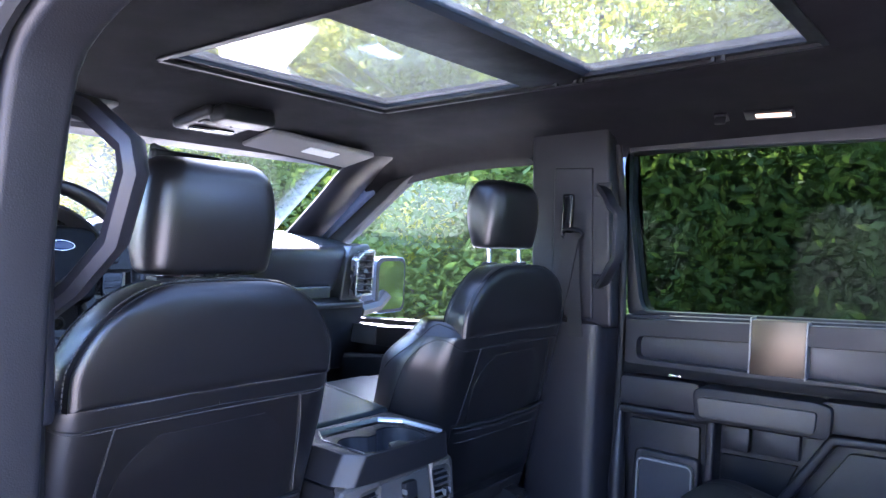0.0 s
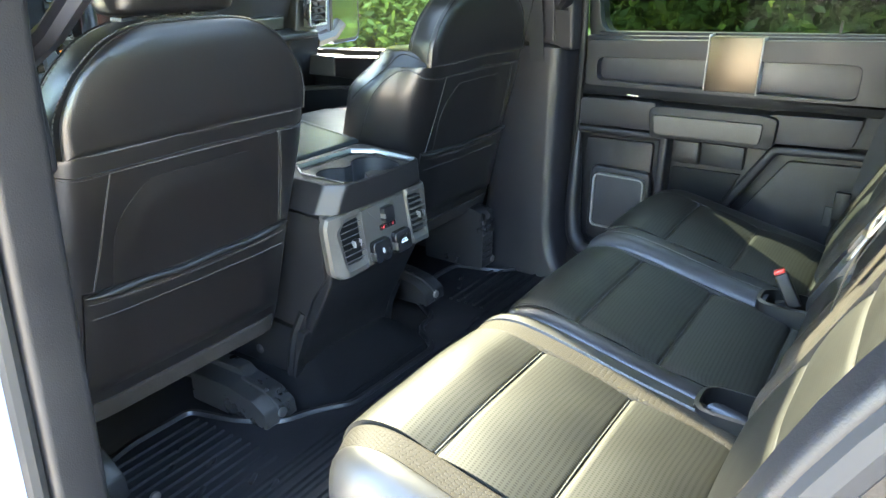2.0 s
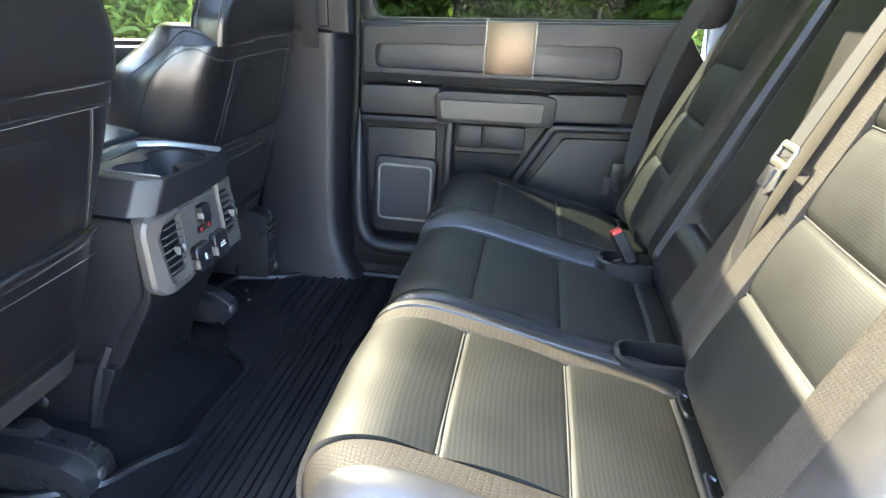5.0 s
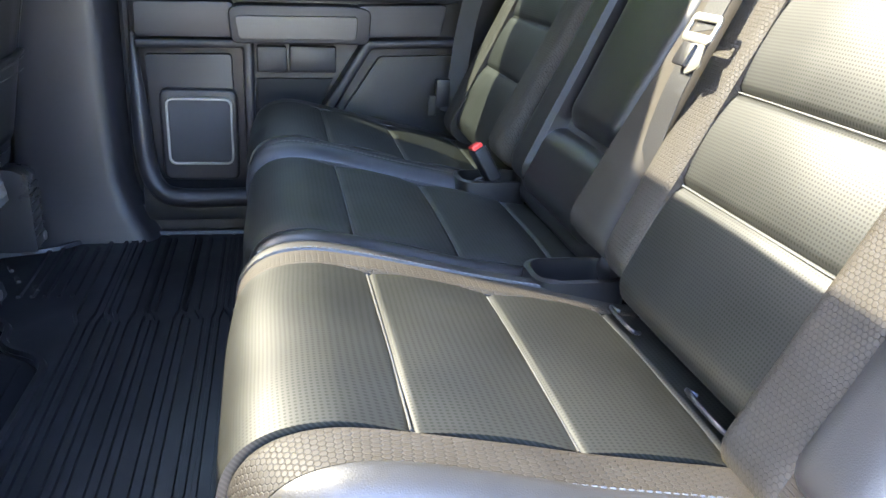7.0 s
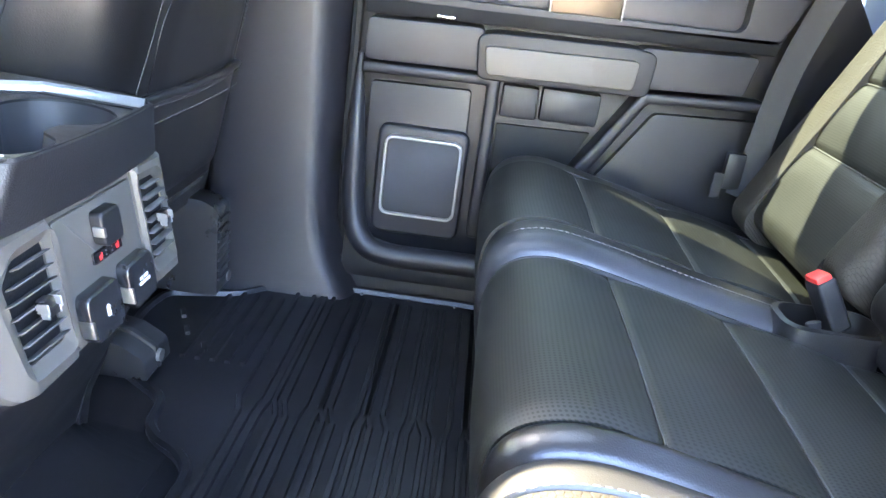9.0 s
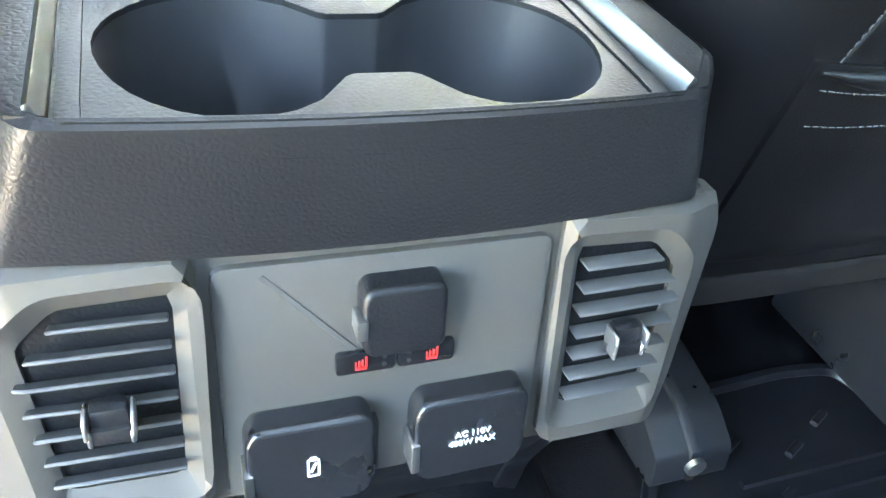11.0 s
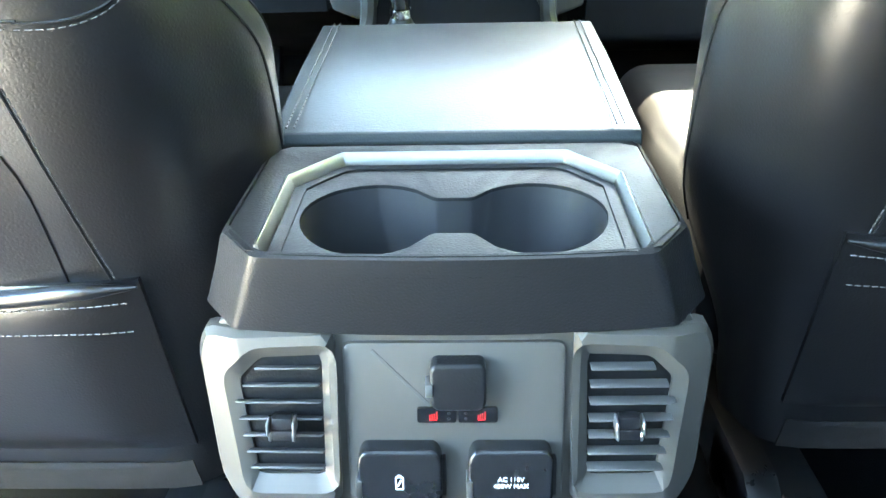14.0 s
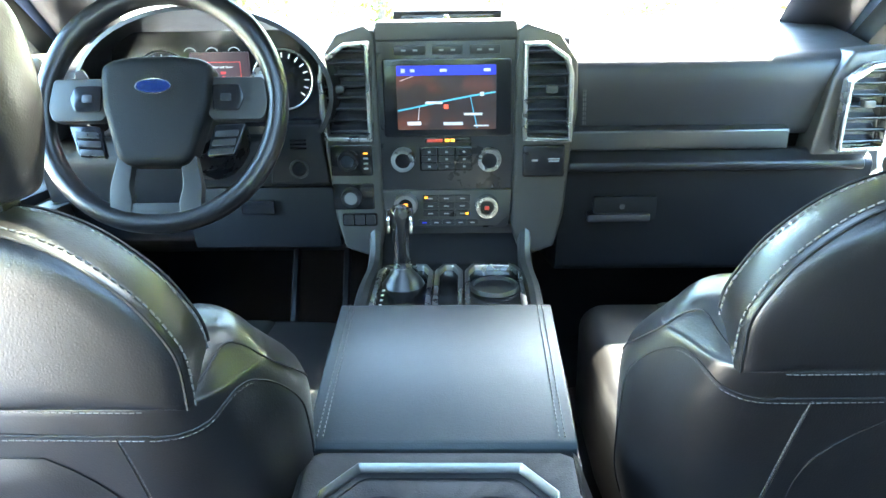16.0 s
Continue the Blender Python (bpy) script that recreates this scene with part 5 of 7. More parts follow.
# ---- front seats ----
def front_seat(cx, dy, hz, label, hx=0.0, hy=0.0, up=0.0):
    s = thing("front_seat", label, "seat", at=(cx, dy, up), group="front seats")
    secs = [(0.152, 0.235, 0.15, 0.09), (0.20, 0.245, 0.14, 0.10), (0.30, 0.252, 0.12, 0.11), (0.42, 0.255, 0.095, 0.12), (0.55, 0.262, 0.065, 0.12), (0.630, 0.262, 0.049, 0.12),
            (0.646, 0.258, 0.049, 0.12), (0.658, 0.253, 0.058, 0.11), (0.669, 0.246, 0.068, 0.095), (0.677, 0.236, 0.080, 0.075), (0.681, 0.222, 0.094, 0.05)]
    A, B = spline([(a, b, c) for a, b, c, d in secs], 6), spline([(d, 0, 0) for a, b, c, d in secs], 6)

    def wing(z):
        """How far the side bolsters stand out at a height."""
        return 0.25 + 0.75 * smooth01(0.22, 0.42, z) if z < 0.56 else 1 - 0.60 * smooth01(0.56, 0.68, z)

    def half(r, d):
        """Half a section from the middle of the rear face round the side to the middle of the front."""
        z, hw, yr = r
        w, t = wing(z), d.x
        c = min(0.055, t * 0.47)
        pts = [(0, 0), (0.35 * hw, 0), (0.65 * hw, 0), (hw - c, 0.001), (hw - 0.45 * c + 0.005 * w, 0.12 * c + 0.003 * w), (hw - 0.12 * c + 0.018 * w, 0.42 * c + 0.010 * w), (hw + 0.036 * w, c + 0.026 * w),
               (hw + 0.056 * w, t * 0.55 + 0.052 * w), (hw + 0.057 * w, t * 0.62 + 0.085 * w), (hw - 0.12 * c + 0.032 * w, t - 0.5 * c + 0.13 * w), (hw - 0.5 * c - 0.005 * w, t - 0.15 * c + 0.135 * w),
               (hw - c - 0.05 * w, t - 0.01 * c + 0.09 * w), (0.5 * hw, t), (0, t)]
        return [Vector((p.x, yr + p.y, z)) for p in spline([(a, b_, 0) for a, b_ in pts], 4)]

    HALF = [half(r, d) for r, d in zip(A, B)]
    loops = []
    for h in HALF:
        loops.append(h + [Vector((-p.x, p.y, p.z)) for p in h[-2:0:-1]])
    part("backrest", loft(loops), BACK_VINYL, s, "black vinyl seat shell")

    def level(z):
        for k in range(1, len(HALF)):
            if A[k].x >= z:
                u = min(1, max(0, (z - A[k - 1].x) / max(1e-6, A[k].x - A[k - 1].x)))
                return [p + (n - p) * u for p, n in zip(HALF[k - 1], HALF[k])]
        return HALF[-1]

    def rear(x, z, off=0.0):
        """A place on the rear face."""
        h = level(z)
        ax = abs(x)
        y = h[0].y
        for p, n in zip(h, h[1:]):
            if p.x <= ax <= n.x + 1e-9:
                y = p.y + (n.y - p.y) * (ax - p.x) / max(1e-6, n.x - p.x)
                break
            if n.x < p.x:
                y = p.y
                break
        return Vector((x, y - off, z))

    def around(sg, k, z, off=0.0012):
        """A place on the section's way round the side; k counts its points."""
        h = level(z)
        i = int(k)
        p = h[i] + (h[i + 1] - h[i]) * (k - i)
        t = (h[i + 1] - h[i]).normalized()
        n = Vector((t.y, -t.x, 0))
        return Vector((sg * (p.x + n.x * off), p.y + n.y * off, z))

    def patch(x_of, z0, z1, off, thick, m, name, label="", nx=18, nz=14, sag=0.0):
        loops_f = []
        for j in range(nz + 1):
            v = j / nz
            z = z0 + (z1 - z0) * v
            a, b = x_of(v)
            row = []
            for i in range(nx + 1):
                u = i / nx
                x = a + (b - a) * u
                edge = min(1, 6 * min(u, 1 - u, v * 1.5, (1 - v) * 1.5))
                p = rear(x, z - sag * math.sin(math.pi * u) * v, off * (0.3 + 0.7 * smooth01(0, 1, edge)))
                row.append(p)
            loops_f.append(row)
        rows2 = [[p + Vector((0, thick, 0)) for p in row] for row in loops_f]
        loops_all = [f + bk[::-1] for f, bk in zip(loops_f, rows2)]
        return part(name, loft(loops_all), m, s, label)

    def seam(pts, name="seam"):
        line = spline([rear(x, z, 0.0006) for x, z in pts], 8)
        return part(name, tube(line, 0.0011, 5), SEAL, s)

    def stitch(pts):
        return part("stitching", stitches([rear(p.x, p.z, 0.0020) for p in spline([(x, 0, z) for x, z in pts], 10)], 0.0042, 0.0022, 0.0005), STITCH, s)

    # band across the back with two seams
    band = lambda z, k: [(-0.21 * k, z - 0.001), (-0.13, z), (0.0, z + 0.003), (0.13, z), (0.21 * k, z - 0.001)]
    seam(band(0.647, 1)); stitch(band(0.642, 0.985))
    seam(band(0.613, 1)); stitch([(-0.205, 0.6075), (-0.1, 0.609), (0.1, 0.609), (0.205, 0.6075)])
    seam([(0.0, 0.653), (0.0, 0.616)])
    # upper back: rounded panel with a stitched gusset running over the shoulders
    side = spline([(0.250, 0.640, 0), (0.249, 0.690, 0), (0.235, 0.724, 0), (0.212, 0.757, 0), (0.176, 0.788, 0), (0.132, 0.809, 0), (0.085, 0.818, 0), (0.0, 0.820, 0)], 6)
    edge2 = [(q.x, q.y) for q in side]
    shape = edge2 + [(-x, z) for x, z in edge2[-2::-1]]
    shape += [(x, 0.640) for x in (-0.17, -0.08, 0.0, 0.08, 0.17)]

    def upper(k, y, x, z):
        zz = 0.70 + (z - 0.70) * k
        return Vector((x * k, y + 0.044 - 0.085 * (zz - 0.66) + 0.45 * max(0.0, zz - 0.775) ** 1.3, zz))

    rings = [(0.30, -0.0035), (0.60, -0.003), (0.82, -0.0015), (0.92, 0.0005), (0.972, 0.0045), (0.992, 0.010), (1.0, 0.018), (1.004, 0.040), (1.0, 0.066), (0.992, 0.074), (0.972, 0.081), (0.90, 0.085), (0.5, 0.086)]
    part("upper_back", loft([[upper(k, y, x, z) for x, z in shape] for k, y in rings]), BACK_VINYL, s, "black leather upper back")
    run = edge2 + [(-x, z) for x, z in edge2[-2::-1]]
    for k, y, r, m_ in ((0.988, 0.0065, 0.0016, SEAL), (0.995, 0.0765, 0.0016, SEAL)):
        part("seam", tube([upper(k, y, x, z) for x, z in run], r, 5), m_, s)
    for k, y in ((1.004, 0.0165), (1.0035, 0.0665)):
        part("stitching", stitches([upper(k, y, x, z) for x, z in run], 0.0055, 0.0028, 0.0008), STITCH, s)
    # pocket panel and lower pocket
    for sg in (-1, 1):
        seam([(sg * 0.176, 0.609), (sg * 0.184, 0.56), (sg * 0.196, 0.47), (sg * 0.205, 0.41)])
        stitch([(sg * 0.179, 0.607), (sg * 0.188, 0.56), (sg * 0.200, 0.47), (sg * 0.209, 0.41)])
    patch(lambda v: (-0.172 + 0.07 * max(0, (v - 0.5) / 0.5) ** 2.6, 0.172 - 0.07 * max(0, (v - 0.5) / 0.5) ** 2.6), 0.36, 0.585, 0.005, 0.010, BACK_VINYL, "back_panel", "raised hard panel")
    patch(lambda v: (-0.225, 0.225), 0.215, 0.412, 0.016, 0.012, BACK_VINYL, "map_pocket", "map pocket", sag=0.004)
    st = [(x, z) for x, z in ((-0.222, 0.396), (0, 0.386), (0.222, 0.396))]
    part("stitching", stitches([rear(p.x, p.z, 0.0145) for p in spline([(x, 0, z) for x, z in st], 10)], 0.0042, 0.0022, 0.0005), STITCH_GREY, s)
    st = [(x, z) for x, z in ((-0.218, 0.368), (0, 0.365), (0.218, 0.368))]
    part("stitching", stitches([rear(p.x, p.z, 0.0165) for p in spline([(x, 0, z) for x, z in st], 10)], 0.0042, 0.0022, 0.0005), STITCH_GREY, s)
    part("pocket_hem", tube([rear(x, 0.409 - 0.009 * math.cos(x / 0.225 * 1.5) + 0.002 * math.sin(x * 41), 0.012) for x in [-0.226 + 0.452 * i / 24 for i in range(25)]], 0.0065, 10, flat=1.1, taper=lambda u: min(1.0, 0.2 + 9 * min(u, 1 - u))), BACK_VINYL, s, "soft rolled pocket hem")
    patch(lambda v: (-0.215, 0.215), 0.150, 0.190, 0.006, 0.012, CARPET_G, "lower_flap", "grey carpet flap")
    # seams that wrap round the side bolsters
    for sg in (-1, 1):
        def wrap(pts):
            return [around(sg, p.x, p.z, 0.0008) for p in spline([(k, 0, z) for k, z in pts], 10)]
        top = wrap([(12, 0.647), (15, 0.648), (18, 0.653), (21, 0.663), (23.5, 0.669), (26, 0.667), (28.5, 0.652), (31, 0.612), (34, 0.55)])
        part("seam", tube(top, 0.0012, 5), SEAL, s)
        part("stitching", stitches([p + Vector((0, -0.0008, -0.005)) for p in top], 0.0042, 0.0022, 0.0005), STITCH, s)
        arch = wrap([(12, 0.611), (15, 0.611), (18, 0.617), (20.5, 0.629), (22.5, 0.634), (25, 0.627), (27.5, 0.598), (29.5, 0.51), (31, 0.36)])
        part("seam", tube(arch, 0.0011, 5), SEAL, s)
        part("stitching", stitches([p + Vector((0, -0.0005, -0.004)) for p in arch[:50]], 0.0042, 0.0022, 0.0004), STITCH_GREY, s)
    # front face of the back and the cushion
    part("back_pad", loft([[(x, y, z) for x, y in rrect(-w, y0, w, y0 + 0.05, 0.02, 4)] for z, w, y0 in ((0.28, 0.15, 0.215), (0.45, 0.15, 0.175), (0.62, 0.15, 0.135), (0.74, 0.15, 0.105), (0.79, 0.12, 0.10))]), PERF, s)
    part("cushion", loft([[(x, y, z) for x, z in rrect(-w, 0.19, w, zt, 0.045, 5)] for y, w, zt in ((0.22, 0.24, 0.34), (0.25, 0.28, 0.375), (0.45, 0.298, 0.385), (0.66, 0.298, 0.405), (0.74, 0.285, 0.395), (0.77, 0.25, 0.35))]), LEATHER, s, "black leather cushion")
    part("cushion_insert", loft([[(x, y, z) for x, z in rrect(-0.15, 0.30, 0.15, zt, 0.02, 3)] for y, zt in ((0.27, 0.378), (0.45, 0.392), (0.66, 0.412), (0.735, 0.402))]), PERF, s)
    for sg in ((1,) if cx < 0 else (-1,)):
        part("rail_cover", prism(rounded([(0.085, -0.036), (0.092, 0.0), (0.13, 0.022), (0.20, 0.035), (0.32, 0.035), (0.32, -0.036)], 0.008), "x", sg * 0.165 - 0.045, sg * 0.165 + 0.045, 0.006, 2), STACK, s, "black plastic rail cover")
        part("cover_ridge", prism([(0.084, -0.034), (0.090, 0.004), (0.13, 0.028), (0.20, 0.041), (0.20, 0.030), (0.11, 0.0)], "x", sg * 0.165 - 0.006, sg * 0.165 + 0.006, 0.002), STACK, s)
    part("seat_base", prism([(0.26, 0.08), (0.25, 0.20), (0.74, 0.20), (0.72, 0.06)], "x", -0.20, 0.20, 0.015), PLASTIC, s)
    for sg in (-1, 1):
        part("seat_rail", prism([(0.15, -0.035), (0.16, 0.01), (0.22, 0.05), (0.70, 0.05), (0.72, -0.03)], "x", sg * 0.19 - 0.02, sg * 0.19 + 0.02, 0.006), STACK, s, "black rail foot")
        part("rail_bolt", lathe([(0.0, 0.0), (0.011, 0.0), (0.011, 0.006), (0.0, 0.008)], pose(sg * 0.165, 0.088, -0.012, 90, 0, 0), 10, False), STEEL, s)
    if cx > 0:
        part("side_shield", prism(rounded([(0.085, -0.03), (0.085, 0.15), (0.12, 0.165), (0.30, 0.16), (0.30, -0.03)], 0.01), "x", 0.10, 0.165, 0.006), STACK, s, "black ribbed side shield")
        for k in range(7):
            part("shield_rib", box(0.132, 0.084, 0.005 + 0.020 * k, 0.06, 0.008, 0.006, 0.002, 1), STACK, s)
    # headrest on two posts
    hs = [(0.826, 0.106, 0.082, 0.045), (0.838, 0.121, 0.062, 0.085), (0.90, 0.126, 0.050, 0.115), (0.965, 0.121, 0.050, 0.115), (0.998, 0.108, 0.060, 0.098), (1.012, 0.085, 0.080, 0.06)]
    loops = []
    for v, w in zip(spline([(a, b, c) for a, b, c, d in hs], 6), spline([(d, 0, 0) for a, b, c, d in hs], 6)):
        loops.append([(x + hx, y + hy, z + hz) for z in (v.x,) for x, y in rrect(-v.y, v.z, v.y, v.z + w.x, min(0.045, w.x * 0.47), 6)])
    part("headrest", loft(loops), BACK_VINYL, s, "black headrest")
    for x in (-0.078, 0.078):
        part("headrest_post", tube([(x + hx, 0.105 + 0.6 * hy, 0.78), (x + hx, 0.105 + hy, 0.86 + hz)], 0.0075, 10), CHROME, s, "chrome headrest post")
        part("post_guide", box(x + hx, 0.105 + 0.7 * hy, 0.818, 0.035, 0.03, 0.012, 0.004), PLASTIC, s)
    part("zip_strip", box(0.0, 0.058, 0.8195, 0.11, 0.006, 0.004, 0.0015), DARK_SILVER, s, "bright pull strip")
    if cx < 0:
        part("recliner_cap", lathe([(0.0, 0.012), (0.018, 0.010), (0.022, 0.0)], pose(-0.255, 0.15, 0.33, 0, -90, 0), 14), PLASTIC, s)
    return s


front_seat(-0.467, -0.040, 0.0, "black leather driver seat with a map pocket on its back")
front_seat(0.532, 0.0, 0.035, "black leather front passenger seat with a map pocket on its back", 0.036, 0.03, 0.014)


def front_buckle():
    b = thing("belt_buckle", "black seat belt buckle with a red release button beside the console", "belt buckle", at=(-0.205, 0.20, 0.40))
    m = pose(0, 0, 0, -20, 0, 0)
    for nm, bm_, mt, lb in (("housing", box(0, 0, 0, 0.03, 0.05, 0.075, 0.006, 3), PLASTIC, ""), ("button", box(0, -0.004, 0.036, 0.022, 0.02, 0.01, 0.003), RED, "red release button"),
                            ("stalk", tube([(0, 0, -0.03), (0, 0.03, -0.12)], 0.010, 8, flat=0.5), WEBBING, ""), ("slot", box(0, 0.014, 0.037, 0.022, 0.006, 0.006, 0.001), STEEL, "steel slot edge")):
        bm_.transform(m)
        part(nm, bm_, mt, b, lb)


front_buckle()


# ---- floor mat ----
def build_mat():
    t = thing("floor_mat", "black ribbed rubber floor mat with a raised rim", "floor mat")
    zf = -0.040
    outline = [(-0.78, -0.55), (-0.78, 0.09), (-0.72, 0.21), (-0.54, 0.252), (-0.385, 0.25), (-0.35, 0.13), (-0.30, 0.05), (-0.25, 0.03), (-0.20, 0.0), (-0.165, -0.03), (0.14, -0.04),
               (0.175, -0.015), (0.20, 0.03), (0.235, 0.055), (0.30, 0.06), (0.40, 0.20), (0.58, 0.21), (0.66, 0.20), (0.70, 0.06), (0.76, 0.01), (0.795, -0.10), (0.795, -0.55)]
    part("tray", prism(rounded(outline, 0.03, 4), "z", zf - 0.008, zf + 0.004, 0.002), RUBBER, t)
    rim = [Vector((x, y, zf + 0.006)) for x, y in inset(rounded(outline, 0.03, 4), 0.008)]
    part("rim", tube(rim, 0.0085, 6, closed=True), RUBBER, t, "raised rubber rim")
    # ribs run from door to door, with a jog near the passenger end
    def rib(y, x0, x1, jog):
        pts = [(x0, y), (0.30, y), (0.34, y + jog), (x1, y + jog)] if x0 < 0.3 < 0.4 < x1 else [(x0, y), (x1, y)]
        loops = []
        for x, yy in pts:
            loops.append([(x, yy - 0.0050, zf + 0.003), (x, yy - 0.0034, zf + 0.0100), (x, yy + 0.0034, zf + 0.0100), (x, yy + 0.0050, zf + 0.003)])
        part("rib", loft(loops), RUBBER, t)
    y, k = -0.53, 0
    while y < -0.065:
        rib(y, -0.74, 0.745, 0.012 if k % 4 < 2 else -0.006)
        y += 0.016 if k % 3 else 0.026
        k += 1
    for i in range(10):
        rib(-0.03 + 0.026 * i, -0.70, -0.40, 0)
    for i in range(5):
        yy = -0.03 + 0.026 * i
        rib(yy, 0.43, 0.70, 0)
    for x, yy in ((-0.49, 0.153), (-0.489, 0.06), (-0.478, -0.044), (-0.468, -0.091), (-0.55, 0.11), (-0.56, 0.01), (-0.62, -0.40), (-0.60, -0.36), (-0.57, -0.40), (-0.55, -0.34), (0.45, 0.12), (0.52, 0.10), (0.58, 0.13), (0.47, 0.05)):
        o = box(0, 0, 0, 0.030, 0.009, 0.009, 0.003, 2)
        o.transform(pose(x, yy, zf + 0.006, 0, 0, 25))
        part("nub", o, RUBBER, t)
    for i in range(9):
        part("rim_peg", lathe([(0.0, 0.004), (0.0035, 0.003), (0.004, 0.0)], pose(0.776, -0.08 - 0.05 * i - (0.012 if i % 2 else 0), zf + 0.004), 8), STITCH_GREY, t)
    ft = thing("floor_mat", "black ribbed rubber mat in the front footwell", "floor mat")
    for sx in (-1, 1):
        part("tray", prism(rrect(sx * 0.52 - 0.24, 0.62, sx * 0.52 + 0.24, 1.2, 0.05), "z", -0.046, -0.038, 0.002), RUBBER, ft)


build_mat()


# ---- centre console ----
def dumbbell(cx, cy, half, r, neck, n=72):
    out = []
    for i in range(n):
        a = 2 * math.pi * i / n
        d, best = Vector((math.cos(a), math.sin(a))), 0.0
        for sx in (-half, half):
            b = d.x * sx
            q = b * b - (half * half - r * r)
            if q >= 0:
                best = max(best, b + math.sqrt(q))
        if abs(d.y) > 1e-6:
            tt = neck / abs(d.y)
            if abs(d.x * tt) <= half:
                best = max(best, tt)
        out.append((cx + d.x * best, cy + d.y * best))
    return out


def ray_outline(poly, cx, cy, n=72):
    """The outline as met by rays from a point inside it."""
    out, k = [], len(poly)
    for i in range(n):
        a = 2 * math.pi * i / n
        dx, dy = math.cos(a), math.sin(a)
        best = 1e9
        for j in range(k):
            (x0, y0), (x1, y1) = poly[j], poly[(j + 1) % k]
            ex, ey = x1 - x0, y1 - y0
            det = dx * -ey + dy * ex
            if abs(det) < 1e-9:
                continue
            t = ((x0 - cx) * -ey + (y0 - cy) * ex) / det
            u = (dx * (y0 - cy) - dy * (x0 - cx)) / det
            if t > 0 and -1e-6 <= u <= 1 + 1e-6:
                best = min(best, t)
        out.append((cx + dx * best, cy + dy * best))
    return out


def build_console():
    c = thing("center_console", "black centre console with cup holders, armrest and rear air vents", "console")
    cuts = [-0.176, -0.170, -0.165, -0.158] + [-0.15 + 0.03 * i for i in range(11)] + [0.158, 0.165, 0.170, 0.176]
    def bow(bm):
        """The rear end swells out towards the back seat."""
        for v in cut_across(bm, cuts).verts:
            v.co.y -= 0.014 * max(0.0, 1 - (v.co.x / 0.185) ** 2) * (1 - smooth01(0.005, 0.07, v.co.y))
        return bm
    # lower body: narrower foot that slopes away under the vent panel
    prof = rounded([(0.012, 0.365), (0.178, 0.365), (0.186, 0.43), (0.53, 0.43), (0.60, 0.38), (1.0, 0.36), (1.0, -0.03), (0.125, -0.03), (0.10, 0.06), (0.012, 0.25)], 0.02, 3)
    part("body", bow(prism(prof, "x", -0.166, 0.166, 0.012, 3)), PLASTIC, c)
    for sg in (-1, 1):
        part("side_panel", prism(rounded([(0.02, 0.26), (0.03, 0.398), (0.55, 0.41), (0.60, 0.20), (0.35, 0.13), (0.155, 0.125), (0.10, 0.10), (0.06, 0.20)], 0.012), "x", *sorted((sg * 0.160, sg * 0.174)), 0.005), PLASTIC, c)
        part("foot_cover", prism(rounded([(0.075, 0.118), (0.13, 0.122), (0.45, 0.135), (0.45, -0.03), (0.115, -0.03), (0.105, 0.04)], 0.012), "x", *sorted((sg * 0.160, sg * 0.186)), 0.009, 3), PLASTIC, c)
    for sg in (-1, 1):
        part("foot_ridge", tube(spline([(sg * 0.168, 0.092, 0.16), (sg * 0.178, 0.112, 0.10), (sg * 0.180, 0.125, 0.03), (sg * 0.176, 0.135, -0.036)], 6), 0.013, 8), PLASTIC, c)
        part("screw_cap", lathe([(0.0, 0.004), (0.009, 0.003), (0.012, 0.0)], pose(sg * 0.186, 0.225, 0.035, 0, sg * 90, 0), 16), PLASTIC_G, c)
    # housing round the cup holders
    loops = []
    for z, w, y0 in ((0.4065, 0.1825, 0.000), (0.412, 0.1800, -0.001), (0.440, 0.1695, -0.0035), (0.461, 0.1625, -0.006), (0.4665, 0.1595, -0.006), (0.4690, 0.1555, -0.002)):
        loops.append([(x, y, z + 0.03 * max(0, y)) for x, y in rounded([(-w, 0.184), (-w, y0 + 0.034), (-w + 0.030, y0), (w - 0.030, y0), (w, y0 + 0.034), (w, 0.184)], 0.005, 3)])
    part("housing", bow(loft(loops, caps=False)), PEBBLE, c, "grained black housing", smooth=26)
    cx, cy = 0.0, 0.064
    octo = [(-0.129, -0.004), (-0.131, 0.112), (-0.094, 0.160), (0.094, 0.160), (0.131, 0.112), (0.129, -0.004)]
    plate_o = ray_outline([(-0.155, 0.182), (-0.155, 0.026), (-0.132, -0.003), (0.132, -0.003), (0.155, 0.026), (0.155, 0.182)], cx, cy)
    def tilt(bm):
        for v in bm.verts:
            v.co.z += 0.03 * max(0, v.co.y)
        return bow(bm)
    part("top_plate", tilt(ring(plate_o, ray_outline(octo, cx, cy), "z", 0.462, 0.4685, 0.0008)), HARD, c)
    cups = dumbbell(cx, cy, 0.060, 0.052, 0.026)
    part("cup_plate", tilt(ring(ray_outline(inset(octo, -0.001), cx, cy), cups, "z", 0.452, 0.4605, 0.0012)), HARD, c, "smooth dark cup holder insert")
    well = [[(x, y, z + 0.03 * max(0, y)) for x, y in dumbbell(cx, cy, 0.060, r, nk)] for z, r, nk in ((0.4575, 0.052, 0.026), (0.44, 0.0505, 0.025), (0.372, 0.045, 0.020), (0.369, 0.035, 0.012))]
    part("cup_well", bow(loft(well, caps=False, end=True)), CUP, c, "deep black cup wells")
    lines = [[(x, max(y, -0.004)) for x, y in inset(octo, d)] for d in (-0.001, -0.001, 0.0012, 0.0045, 0.0056)]
    for ln in lines:
        ln[0], ln[-1] = (ln[0][0], -0.004), (ln[-1][0], -0.004)
    rail = [[(ln[i][0], ln[i][1], z + 0.03 * max(0, ln[i][1])) for ln, z in zip(lines, (0.464, 0.4705, 0.4718, 0.4645, 0.457))] for i in range(6)]
